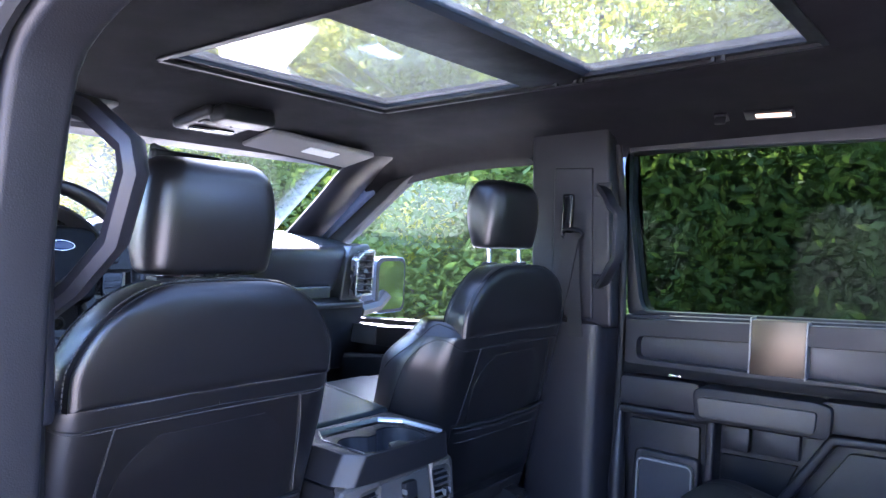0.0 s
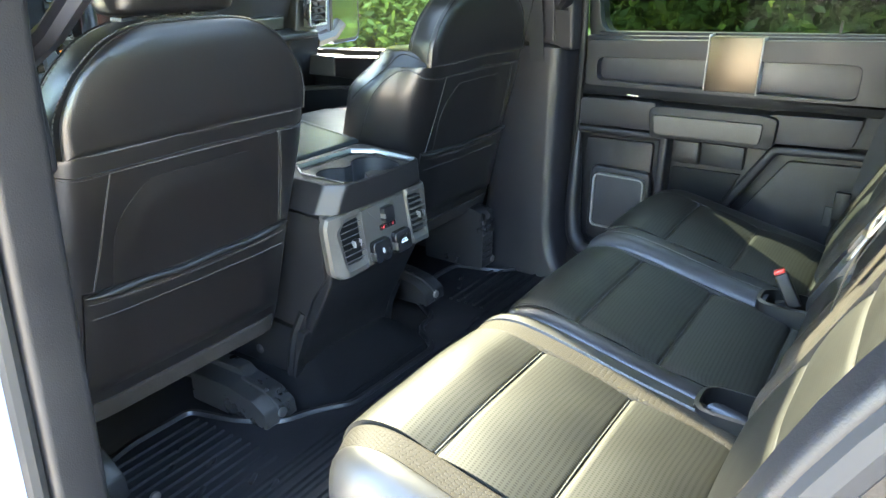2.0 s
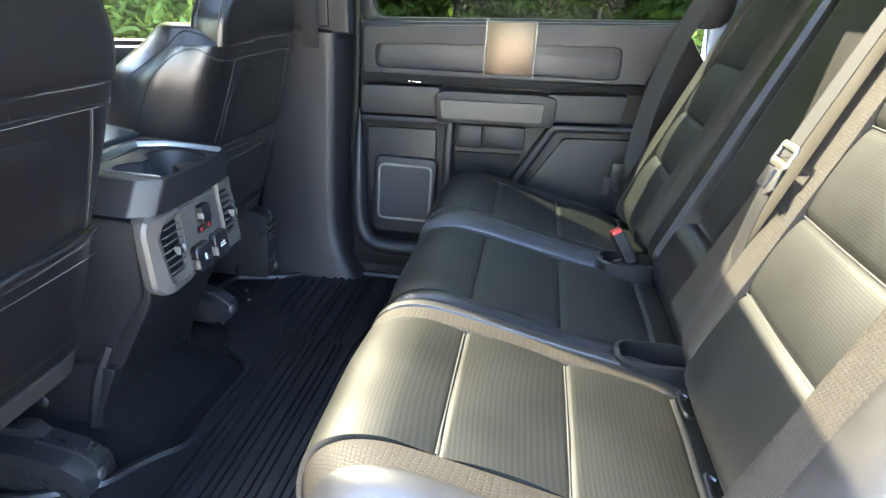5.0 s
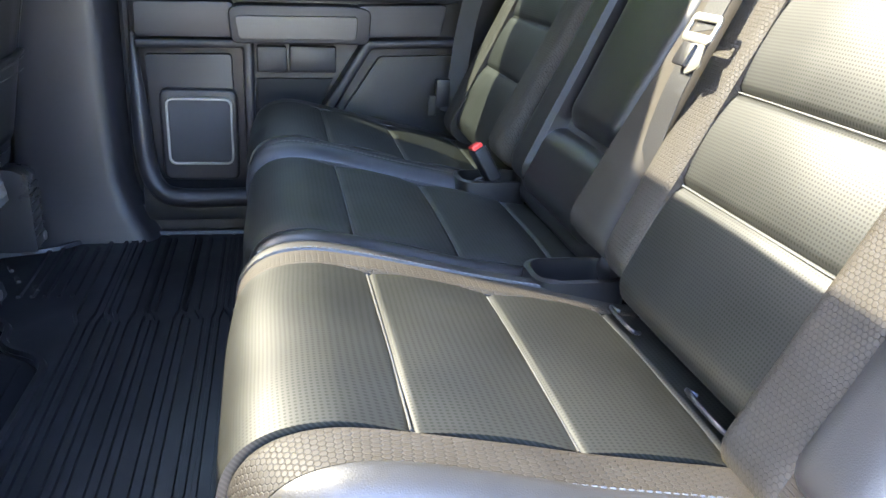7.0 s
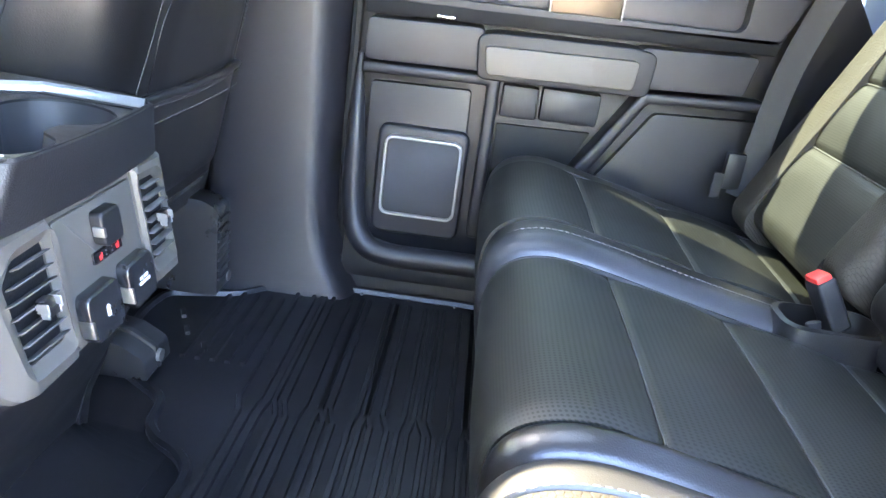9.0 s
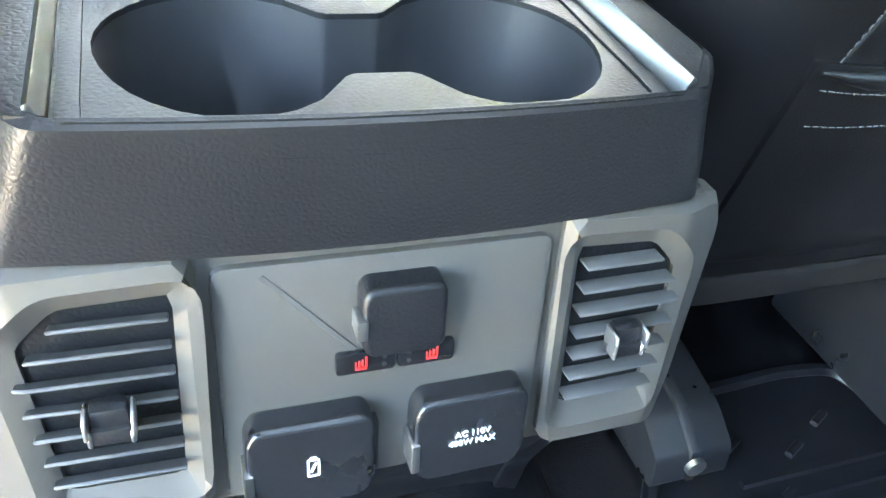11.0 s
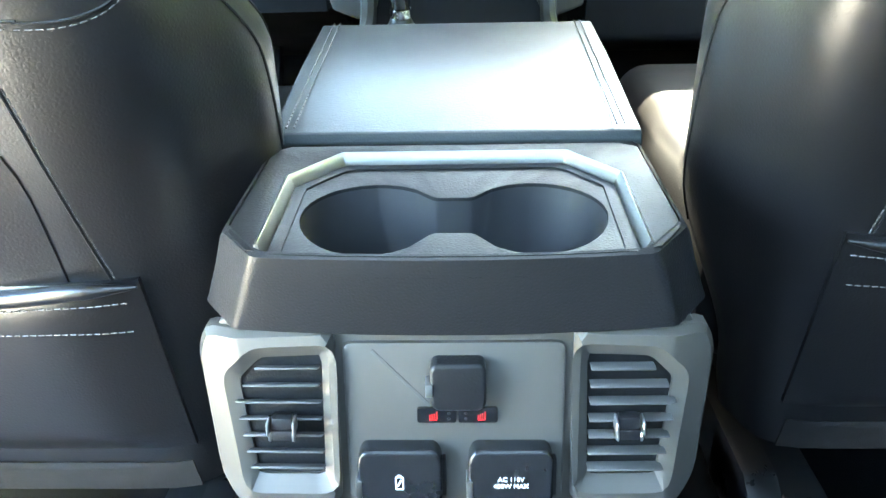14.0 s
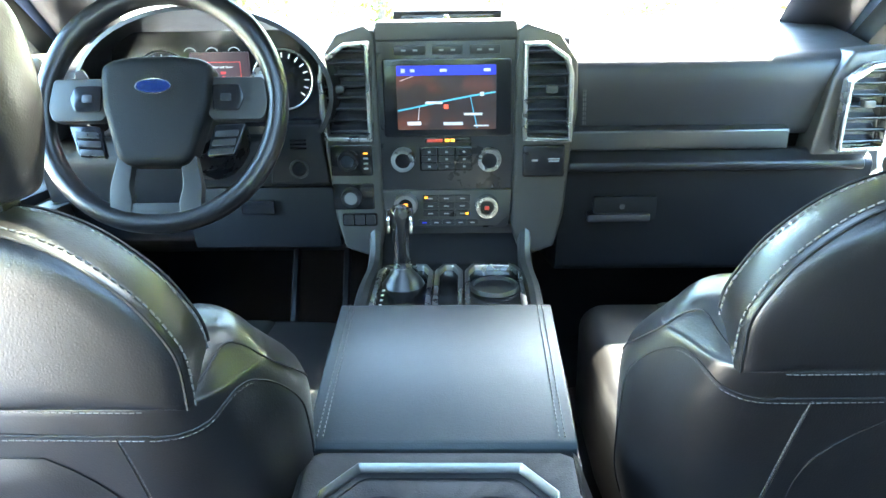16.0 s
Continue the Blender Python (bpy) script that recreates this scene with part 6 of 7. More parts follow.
    part("trim_frame", bevelled(loft(rail), 0.0008, 2, 30), SATIN, c, "satin silver trim round the cup holders")
    inner = inset(octo, 0.0065)
    step = ring(ray_outline([(x, max(y, -0.003)) for x, y in inner], cx, cy), ray_outline([(x, max(y, 0.0)) for x, y in inset(octo, 0.0150)], cx, cy), "z", 0.4595, 0.4622, 0.0008)
    part("cup_step", tilt(step), HARD, c)
    # armrest lid
    prof = rounded([(0.188, 0.448), (0.187, 0.481), (0.36, 0.505), (0.506, 0.520), (0.522, 0.50), (0.525, 0.448)], 0.010, 4)
    part("armrest", prism(prof, "x", -0.163, 0.163, 0.016, 4), ARM, c, "black leather armrest lid")
    for x in (-0.148, -0.141, 0.141, 0.148):
        pts = [(x, y, 0.4835 + (y - 0.18) * 0.1175 + 0.0012 - 0.004 * smooth01(0.49, 0.51, y)) for y in [0.196 + 0.310 * i / 30 for i in range(31)]]
        part("stitching", stitches(pts, 0.005, 0.003, 0.0007), STITCH_GREY, c)
    for sg in (-1, 1):
        part("bin_side", prism([(0.188, 0.40), (0.188, 0.450), (0.53, 0.455), (0.56, 0.40)], "x", *sorted((sg * 0.10, sg * 0.170)), 0.006), PLASTIC, c)
    # vent panel
    def face(bm):
        lo, hi = min(v.co.x for v in bm.verts), max(v.co.x for v in bm.verts)
        if hi - lo > 0.04:
            cut_across(bm, [x for x in cuts if lo + 0.004 < x < hi - 0.004])
        for v in bm.verts:
            fade = 1 - 0.4 * smooth01(0.150, 0.184, abs(v.co.x))
            k = (0.007 * max(0.0, 1 - (v.co.x / 0.185) ** 2) + 0.07 * (0.40 - v.co.z)) * fade
            v.co.y += 0.10 * (v.co.z - 0.40) * fade - k
            v.co.z += 0.65 * k
            v.co.y += 0.35 * max(0.0, abs(v.co.x) - 0.152)
        return bm
    def plate(pts, d0, d1, b=0.003, segs=2):
        return face(prism(pts, "y", d0, d1, b, segs))
    po = [(-0.172, 0.388), (-0.166, 0.4085), (0.166, 0.4085), (0.172, 0.388), (0.168, 0.274), (0.156, 0.258), (-0.156, 0.258), (-0.168, 0.274)]
    part("vent_panel", plate(rounded(po, 0.012), 0.004, 0.03, 0.006, 3), SILVER, c, "warm silver vent panel")
    for sg in (-1, 1):
        vo = [(sg * x, z) for x, z in ((0.157, 0.366), (0.138, 0.385), (0.088, 0.387), (0.091, 0.281), (0.148, 0.281))]
        vin = inset(rounded(vo, 0.006), 0.004)
        cheek = [(sg * x, z) for x, z in ((0.185, 0.381), (0.177, 0.4025), (0.0825, 0.4055), (0.0835, 0.260), (0.166, 0.258), (0.180, 0.276))]
        mid = (sg * 0.122, 0.334)
        hull, lip = ray_outline(rounded(cheek, 0.008), *mid), ray_outline(inset(rounded(vo, 0.006), -0.0075), *mid)
        thin, well_ = ray_outline(inset(rounded(cheek, 0.008), 0.004), *mid), ray_outline(vin, *mid)
        bez = loft([[(u, y, v) for u, v in o] for o, y in ((hull, 0.012), (hull, 0.0005), (thin, -0.0055), (lip, -0.0065), (well_, 0.0005), (well_, 0.0035))], caps=False)
        part("vent_bezel", face(bez), SILVER, c, "raised vent surround", smooth=24)
        # thin near-black plate stands in for the shaded depth behind the slats
        part("vent_box", plate(inset(vin, -0.002), 0.0028, 0.0040, 0), HARD, c)
        for k in range(7):
            z = 0.294 + 0.0135 * k
            xo = 0.150 - 0.018 * max(0, (z - 0.36) / 0.024) if z > 0.36 else 0.147 + 0.01 * (z - 0.283) / 0.08
            o = box(0, 0, 0, xo - 0.094, 0.010, 0.0017, 0.0006, 1, pose(0, 0, 0, -26 if sg < 0 else -4, 0, 0))
            o.transform(Matrix.Translation((sg * (xo + 0.094) / 2, -0.003, z)))
            part("slat", face(o), SLAT, c, "")
        tab = part("vent_tab", face(join(box(sg * 0.121, -0.010, 0.334, 0.016, 0.010, 0.017, 0.004, 2), box(sg * 0.121, -0.014, 0.330, 0.016, 0.006, 0.008, 0.002, 2))), PLASTIC, c, "black vent tab")
        for dx in (-0.0092, 0.0092):
            part("tab_prong", face(join(box(sg * 0.121 + dx, -0.013, 0.336, 0.0018, 0.012, 0.010, 0.0006, 1), box(sg * 0.121 + dx * 0.9, -0.0135, 0.329, 0.002, 0.008, 0.007, 0.0008, 1))), CHROME_D, tab, "satin prong")
    part("center_panel", plate(rrect(-0.0775, 0.262, 0.0775, 0.3915, 0.006), 0.0005, 0.010, 0.002), PANEL, c, "grey switch panel with a long scratch")
    o = box(0, 0, 0, 0.060, 0.0006, 0.0026, 0.0002, 1, pose(0, 0, 0, 0, 48, 0))
    o.transform(Matrix.Translation((-0.037, 0.0003, 0.364)))
    part("scratch", face(o), SLAT, c, "dark scuffed streak")
    # covers and switches
    part("port_cover", plate(rounded([(-0.016, 0.350), (-0.0165, 0.378), (-0.013, 0.382), (0.019, 0.382), (0.022, 0.378), (0.022, 0.350), (0.018, 0.346), (-0.012, 0.346)], 0.004), -0.012, 0.004, 0.003, 3), PLASTIC, c, "black flip cover")
    part("port_hinge", plate(rrect(-0.0195, 0.358, -0.0145, 0.368, 0.001), -0.0135, -0.002, 0.0008), STEEL, c)
    for sg in (-1, 1):
        sw = part("heat_switch", plate(rrect(*sorted((sg * 0.0006 + 0.002, sg * 0.0285 + 0.002))[:1], 0.3295, sorted((sg * 0.0006 + 0.002, sg * 0.0285 + 0.002))[1], 0.3415, 0.002), -0.002, 0.004, 0.001), GLOSS, c, "black heated seat switch")
        o = join(*[box(sg * 0.017 + 0.002 + dx, -0.0025, 0.3355 + dz, w, 0.001, h, 0.0002, 1) for dx, dz, w, h in ((-0.0024, -0.0003, 0.0008, 0.003), (-0.0008, 0.0, 0.0008, 0.0036), (0.0008, 0.0004, 0.0008, 0.0036), (0.0025, 0.001, 0.0010, 0.0055), (0.0, -0.0027, 0.0055, 0.0010))])
        part("heat_mark", face(o), RED_GLOW, c, "red seat heat symbol")
        o = join(*[lathe([(0, 0.0006), (0.0011, 0.0005), (0.0011, 0)], pose(sg * 0.006 + 0.002, -0.002, 0.3355 + dz, 90, 0, 0), 8) for dz in (0.0022, -0.0022)])
        part("indicator", face(o), DARK_SILVER, c)
        xs = (0.0095, 0.0695)
        a, b = sorted((sg * xs[0], sg * xs[1]))
        part("socket_cover", plate(rounded([(a, 0.272), (a, 0.306), (a + 0.004, 0.314), (b - 0.004, 0.314), (b, 0.306), (b, 0.272), (b - 0.006, 0.2635), (a + 0.006, 0.2635)], 0.005), -0.013, 0.004, 0.003, 3), COVER, c, "gloss black socket cover")
        part("cover_hinge", plate(rrect(a - 0.0015, 0.272, a + 0.003, 0.290, 0.001), -0.014, 0.0, 0.0008), STEEL, c)
        # black strip models the shade along the cover's right edge
        part("cover_shade", plate(rrect(b, 0.272, b + 0.003, 0.302, 0.001), -0.006, 0.002, 0.001), PLASTIC, c)
    for txt, z in (("AC 110V", 0.2920), ("400W MAX", 0.2865)):
        part("lettering", face(text_bm(txt, 0.0050, pose(0.0395, -0.0137, z, 90, 0, 0))), LETTER, c, "white lettering")
    o = ring(rrect(-0.0425, 0.2795, -0.0365, 0.2905, 0.001), rrect(-0.0415, 0.2805, -0.0375, 0.2895, 0.0006), "y", -0.0137, -0.0133, 0)
    o = join(o, box(-0.0395, -0.0135, 0.2912, 0.003, 0.0004, 0.0012, 0, 1), box(-0.0395, -0.0135, 0.285, 0.0012, 0.0004, 0.006, 0, 1, pose(0, 0, 0, 0, 25, 0)))
    o.transform(Matrix.Translation((0, 0, 0.004)))
    part("battery_mark", face(o), LETTER, c, "white battery charge symbol")
    # front part: shifter, tray and cup holder
    part("front_tray", prism(rounded([(0.53, 0.36), (0.53, 0.435), (0.86, 0.445), (0.92, 0.50), (0.95, 0.50), (0.95, 0.36)], 0.01), "x", -0.150, 0.150, 0.008), PLASTIC, c)
    for sg in (-1, 1):
        part("side_rail", tube(spline([(sg * 0.152, 0.53, 0.440), (sg * 0.157, 0.72, 0.446), (sg * 0.150, 0.84, 0.455), (sg * 0.152, 0.90, 0.52)], 5), 0.014, 8), DARK_SILVER, c, "grey metallic side rail")
    def frame_at(x0, x1, nm):
        o = [(x0, 0.60), (x0, 0.80), (x0 + 0.014, 0.835), (x1 - 0.014, 0.835), (x1, 0.80), (x1, 0.60)]
        part(nm, ring(o, inset(o, 0.009), "z", 0.440, 0.458, 0.003), CHROME_D, c, "bright tray frame")
        part("tray_floor", prism(inset(o, 0.006), "z", 0.438, 0.4465, 0), GLOSS, c)
    frame_at(-0.140, -0.032, "shifter_frame")
    frame_at(-0.028, 0.026, "slot_frame")
    frame_at(0.030, 0.140, "cup_frame")
    part("front_cup", loft([[(0.085 + r * math.cos(a), 0.735 + r * math.sin(a), z) for a in [2 * math.pi * i / 28 for i in range(28)]] for z, r in ((0.4475, 0.047), (0.455, 0.044), (0.455, 0.040), (0.448, 0.038))]), CUP, c, "front cup holder ring")
    part("shift_boot", loft([[(-0.088 + r * math.cos(a), 0.76 + r * math.sin(a), z) for a in [2 * math.pi * i / 16 for i in range(16)]] for z, r in ((0.446, 0.042), (0.46, 0.032), (0.475, 0.019), (0.485, 0.015))]), LEATHER, c)
    part("shift_collar", lathe([(0.0, 0.0), (0.0155, 0.0), (0.0165, 0.004), (0.0165, 0.014), (0.0, 0.016)], pose(-0.088, 0.757, 0.484, 10, 0, 0), 20), CHROME, c)
    kn = [(0.498, 0.0145, 0.016), (0.52, 0.0155, 0.0175), (0.56, 0.0165, 0.019), (0.585, 0.019, 0.021), (0.600, 0.0185, 0.020), (0.608, 0.012, 0.013)]
    part("shift_knob", loft([[(-0.087 + rx * math.cos(a), 0.752 - (z - 0.498) * 0.12 + ry * math.sin(a), z) for a in [2 * math.pi * i / 22 for i in range(22)]] for z, rx, ry in kn]), GLOSS_L, c, "black shift knob")
    for sg in (-1, 1):
        part("knob_trim", prism(rounded([(0.715, 0.560), (0.715, 0.592), (0.735, 0.605), (0.758, 0.596), (0.756, 0.565)], 0.006), "x", *sorted((-0.087 + sg * 0.017, -0.087 + sg * 0.0235)), 0.002), CHROME, c, "silver knob cheek")
    o = join(*[box(-0.150 + 0.028, 0.66 + 0.022 * i, 0.4475, 0.005, 0.007, 0.0008, 0, 1) for i in range(5)])
    part("gear_marks", o, LETTER, c)


build_console()


# ---- dashboard ----
YD = 0.884


def DX(px):
    return (px - 794) * 0.00110


def DZ(py):
    return 0.879 - (py - 80) * 0.00112


def dplate(pts, d0, d1, b=0.003, segs=2):
    return prism([(DX(u), DZ(v)) for u, v in pts], "y", YD + d0, YD + d1, b, segs)


def drect(u0, v0, u1, v1, d0, d1, r=6, b=0.002, segs=2):
    x0, x1, z0, z1 = DX(u0), DX(u1), DZ(v1), DZ(v0)
    return prism(rrect(x0, z0, x1, z1, min(r * 0.0011, 0.45 * (x1 - x0), 0.45 * (z1 - z0))), "y", YD + d0, YD + d1, b, segs)


def knob(d, u, v, r, depth, ring_m=None, cap_m=None):
    m = pose(DX(u), YD, DZ(v), 90, 0, 0)
    ring_m, cap_m = ring_m or CHROME_D, cap_m or GLOSS
    k = part("knob", lathe([(0.0, 0.0), (r, 0.0), (r, depth * 0.55), (r * 0.93, depth), (r * 0.70, depth), (r * 0.68, depth * 0.9), (0.0, depth * 0.9)], m, 28, False), ring_m, d, "round control knob")
    part("knob_cap", lathe([(0.0, depth * 0.905), (r * 0.62, depth * 0.905), (r * 0.66, depth * 0.8)], m, 24, False), cap_m, k)
    return k


def air_vent(d, pts, n, tab_u):
    """Dash vent: surround, dark box, slats and tab. pts run round its opening."""
    yv = YD - 0.027
    o = [(DX(u), DZ(v)) for u, v in pts]
    part("vent_bezel", ring(inset(o, -0.008), o, "y", yv - 0.012, yv + 0.02, 0.003), CHROME_D, d, "satin vent surround")
    part("vent_box", prism(inset(o, -0.003), "y", yv + 0.02, yv + 0.024, 0), GLOSS, d)
    zs = [p[1] for p in o]
    z0, z1 = min(zs), max(zs)
    xs = [p[0] for p in o]
    for k in range(n):
        z = z0 + (z1 - z0) * (k + 0.5) / n
        hit = []
        for (xa, za), (xb, zb) in zip(o, o[1:] + o[:1]):
            if (za - z) * (zb - z) < 0:
                hit.append(xa + (xb - xa) * (z - za) / (zb - za))
        if len(hit) >= 2:
            a, b = min(hit), max(hit)
            part("slat", box((a + b) / 2, yv + 0.004, z, b - a, 0.022, 0.0025, 0.0008, 1, pose(0, 0, 0, -16, 0, 0)), SLAT_D, d)
    part("vent_tab", box(DX(tab_u), yv - 0.010, (z0 + z1) / 2 + 0.008, 0.022, 0.018, 0.014, 0.004, 2), DARK_SILVER, d, "silver vent tab")


def build_dash():
    d = thing("dashboard", "black dashboard with grey metallic centre stack and sunlit top", "dashboard")
    # top and passenger pad follow the cab's width
    top = [(0.905, 0.80), (0.910, 0.832), (0.930, 0.848), (1.05, 0.866), (1.20, 0.884), (1.36, 0.893), (1.49, 0.880), (1.50, 0.66), (0.93, 0.69)]
    part("upper_pad", prism(rounded(top, 0.015), "x", 0.235, 0.83, 0.02, 4), PAD, d, "black soft dash pad")
    part("upper_pad", prism(rounded([(y + 0.02, z) for y, z in top], 0.015), "x", -0.83, -0.22, 0.02, 4), PAD, d)
    part("upper_pad", prism(rounded([(0.93, 0.80), (0.95, 0.885), (1.05, 0.900), (1.20, 0.895), (1.36, 0.876), (1.50, 0.838), (1.50, 0.66), (0.95, 0.66)], 0.015), "x", -0.225, 0.238, 0.015, 3), PAD, d)
    part("lower_panel", prism(rounded([(0.93, 0.405), (0.915, 0.52), (0.895, 0.640), (0.915, 0.655), (1.3, 0.66), (1.34, 0.3)], 0.015), "x", 0.22, 0.83, 0.012, 3), HARD, d, "black glove box panel")
    part("lower_panel", prism(rounded([(0.95, 0.470), (0.925, 0.56), (0.90, 0.655), (0.92, 0.70), (1.3, 0.70), (1.34, 0.3)], 0.015), "x", -0.83, -0.21, 0.012, 3), HARD, d)
    part("trim_band", prism(rounded([(0.900, 0.668), (0.898, 0.708), (0.95, 0.715), (0.95, 0.66)], 0.006), "x", 0.235, 0.66, 0.004), BRUSHED, d, "brushed metal band")
    part("shelf_lip", prism(rounded([(0.87, 0.632), (0.868, 0.650), (0.91, 0.668), (0.96, 0.66), (0.96, 0.63)], 0.008), "x", 0.235, 0.80, 0.006, 3), PLASTIC, d)
    part("handle_recess", drect(1058, 352, 1172, 396, 0.012, 0.03, 4), HARD, d)
    part("handle_lip", drect(1046, 382, 1160, 396, 0.0, 0.03, 3, 0.003), PLASTIC_G, d, "glove box latch")
    part("handle_button", lathe([(0, 0.002), (0.005, 0.002), (0.0065, 0)], pose(DX(1110), YD + 0.013, DZ(370), 90, 0, 0), 14), DARK_SILVER, d)
    for x in (0.262, 0.266):
        part("stitching", stitches([(x, 0.902 + 0.012 * i / 8, 0.72 + 0.115 * i / 8) for i in range(9)], 0.006, 0.003, 0.0008), STITCH_GREY, d)
    # centre stack
    out = [(575, 240), (568, 190), (572, 110), (605, 62), (655, 48), (672, 60), (674, 400), (668, 440), (640, 455), (600, 440), (586, 380)]
    part("stack_frame", dplate(out, -0.004, 0.09, 0.008, 3), DARK_SILVER, d, "grey metallic stack frame")
    out_r = [(1012, 245), (1020, 190), (1016, 110), (985, 66), (930, 48), (912, 60), (905, 400), (918, 440), (945, 455), (985, 440), (1000, 380)]
    part("stack_frame", dplate(out_r, -0.004, 0.09, 0.008, 3), DARK_SILVER, d, "grey metallic stack frame")
    part("stack_face", dplate([(668, 72), (916, 72), (912, 330), (900, 405), (676, 405), (668, 330)], 0.004, 0.08, 0.004), STACK, d, "gloss black stack face")
    part("upper_cap", dplate([(672, 44), (912, 44), (916, 76), (668, 76)], 0.0, 0.08, 0.006, 3), DARK_SILVER, d)
    # upper storage bin on the top
    part("top_bin", prism(rounded([(0.955, 0.86), (0.955, 0.935), (1.02, 0.945), (1.10, 0.915), (1.10, 0.86)], 0.01), "x", -0.105, 0.105, 0.008), PLASTIC, d)
    part("bin_slot", prism(rrect(-0.092, 0.884, 0.092, 0.926, 0.006), "y", 0.950, 0.957, 0.002), GLOSS, d)
    part("bin_knob", lathe([(0, 0.004), (0.008, 0.003), (0.009, 0)], pose(-0.003, 0.951, 0.918, 90, 0, 0), 14), CHROME_D, d)
    air_vent(d, [(587, 228), (583, 130), (590, 105), (622, 82), (656, 80), (656, 230)], 8, 610)
    air_vent(d, [(930, 232), (930, 84), (960, 84), (992, 106), (999, 130), (1000, 235)], 8, 970)
    air_vent(d, [(1466, 258), (1470, 150), (1500, 127), (1540, 124), (1532, 255)], 7, 1498)
    air_vent(d, [(40, 228), (38, 104), (66, 102), (72, 228)], 7, 55)
    part("vent_housing", dplate([(1428, 300), (1452, 150), (1480, 104), (1554, 98), (1568, 110), (1566, 200), (1520, 304)], 0.004, 0.08, 0.008, 3), DARK_SILVER, d, "grey vent housing")
    part("vent_housing", dplate([(30, 92), (28, 240), (90, 240), (90, 92)], 0.004, 0.08, 0.008, 3), DARK_SILVER, d, "grey vent housing")
    # display
    part("screen_bezel", drect(682, 104, 904, 236, -0.004, 0.01, 5), GLOSS, d)
    part("screen", drect(706, 114, 878, 223, -0.006, 0.0, 2, 0), SCREEN, d, "lit map screen in orange and blue")
    part("status_bar", drect(707, 115, 877, 131, -0.0068, -0.005, 1, 0), SCREEN_BLUE, d, "blue status bar")
    def stroke(pts, w, mt, nm):
        line = [Vector((DX(u), YD - 0.0068, DZ(v))) for u, v in pts]
        return part(nm, tube(line, w, 4, flat=0.3, up=(0, 1, 0)), mt, d)
    stroke([(707, 190), (745, 183), (790, 174), (835, 166), (877, 160)], 0.0016, SCREEN_CYAN, "map_road")
    stroke([(833, 166), (838, 190), (845, 221)], 0.0008, SCREEN_CYAN, "map_road")
    stroke([(712, 140), (735, 132)], 0.0006, SCREEN_WHITE, "map_road")
    stroke([(745, 183), (742, 206)], 0.0006, SCREEN_WHITE, "map_road")
    for u, v, w, h, mt in ((770, 177, 30, 4, SCREEN_WHITE), (838, 197, 32, 4, SCREEN_WHITE), (735, 212, 24, 6, SCREEN_WHITE), (803, 213, 34, 5, SCREEN_WHITE), (787, 123, 12, 5, SCREEN_WHITE),
                           (718, 123, 7, 7, SCREEN_WHITE), (734, 123, 8, 5, SCREEN_WHITE), (862, 123, 12, 5, SCREEN_WHITE), (853, 163, 7, 7, SCREEN_WHITE), (791, 184, 8, 7, SCREEN_RED), (852, 217, 26, 2, SCREEN_WHITE)):
        part("screen_mark", drect(u - w / 2, v - h / 2, u + w / 2, v + h / 2, -0.0072, -0.006, 1, 0), mt, d)
    for u0, u1 in ((702, 757), (768, 820), (833, 885)):
        part("button", drect(u0, 83, u1, 98, 0.0, 0.01, 3), STACK, d, "flat stack button")
        part("button_mark", drect((u0 + u1) / 2 - 14, 89, (u0 + u1) / 2 - 6, 92, -0.0008, 0.002, 0.5, 0), LETTER_D, d)
        part("button_mark", drect((u0 + u1) / 2 + 6, 89, (u0 + u1) / 2 + 14, 92, -0.0008, 0.002, 0.5, 0), LETTER_D, d)
    part("warning_row", drect(752, 239, 834, 248, 0.002, 0.01, 2), GLOSS, d)
    for u0, u1, mt in ((756, 784, RED_DIM), (788, 796, AMBER), (798, 805, AMBER)):
        part("warning_mark", drect(u0, 241, u1, 246, 0.001, 0.006, 0.5, 0), mt, d)
    knob(d, 713, 275, 0.0235, 0.022)
    knob(d, 866, 276, 0.0235, 0.022)
    part("key_plate", drect(742, 255, 836, 298, 0.002, 0.01, 3), GLOSS, d)
    for i in range(3):
        for j in range(3):
            part("button", drect(745 + 31 * i, 258 + 13 * j, 773 + 31 * i, 269 + 13 * j, -0.001, 0.006, 1.5, 0.0008, 1), STACK, d)
            part("button_mark", drect(757 + 31 * i, 262 + 13 * j, 762 + 31 * i, 265 + 13 * j, -0.002, 0.002, 0.5, 0), LETTER_D, d)
    # climate panel
    part("climate_plate", dplate([(672, 332), (906, 332), (904, 378), (880, 400), (676, 400)], -0.002, 0.02, 0.003), DARK_SILVER, d, "grey climate panel")
    knob(d, 715, 357, 0.0235, 0.022)
    knob(d, 862, 361, 0.0235, 0.022)
    for u, v, mt in ((715, 355, AMBER), (862, 361, RED_DIM)):
        part("knob_mark", drect(u - 4, v - 3, u + 4, v + 3, -0.0215, -0.018, 1, 0), mt, d)
    for i in range(3):
        for j in range(3):
            part("button", drect(746 + 29 * i, 341 + 14 * j, 773 + 29 * i, 353 + 14 * j, -0.005, 0.004, 1.5, 0.0008, 1), STACK, d)
            part("button_mark", drect(755 + 29 * i, 346 + 14 * j, 764 + 29 * i, 348 + 14 * j, -0.0058, 0.0, 0.5, 0), LETTER_D, d)
    part("indicator", drect(749, 343, 755, 347, -0.0062, 0.0, 0.5, 0), AMBER, d, "amber lamp")
    part("indicator", drect(823, 373, 829, 377, -0.0062, 0.0, 0.5, 0), AMBER, d, "amber lamp")
    for i in range(5):
        part("button", drect(738 + 22 * i, 387, 758 + 22 * i, 397, -0.005, 0.004, 1.5, 0.0008, 1), STACK, d)
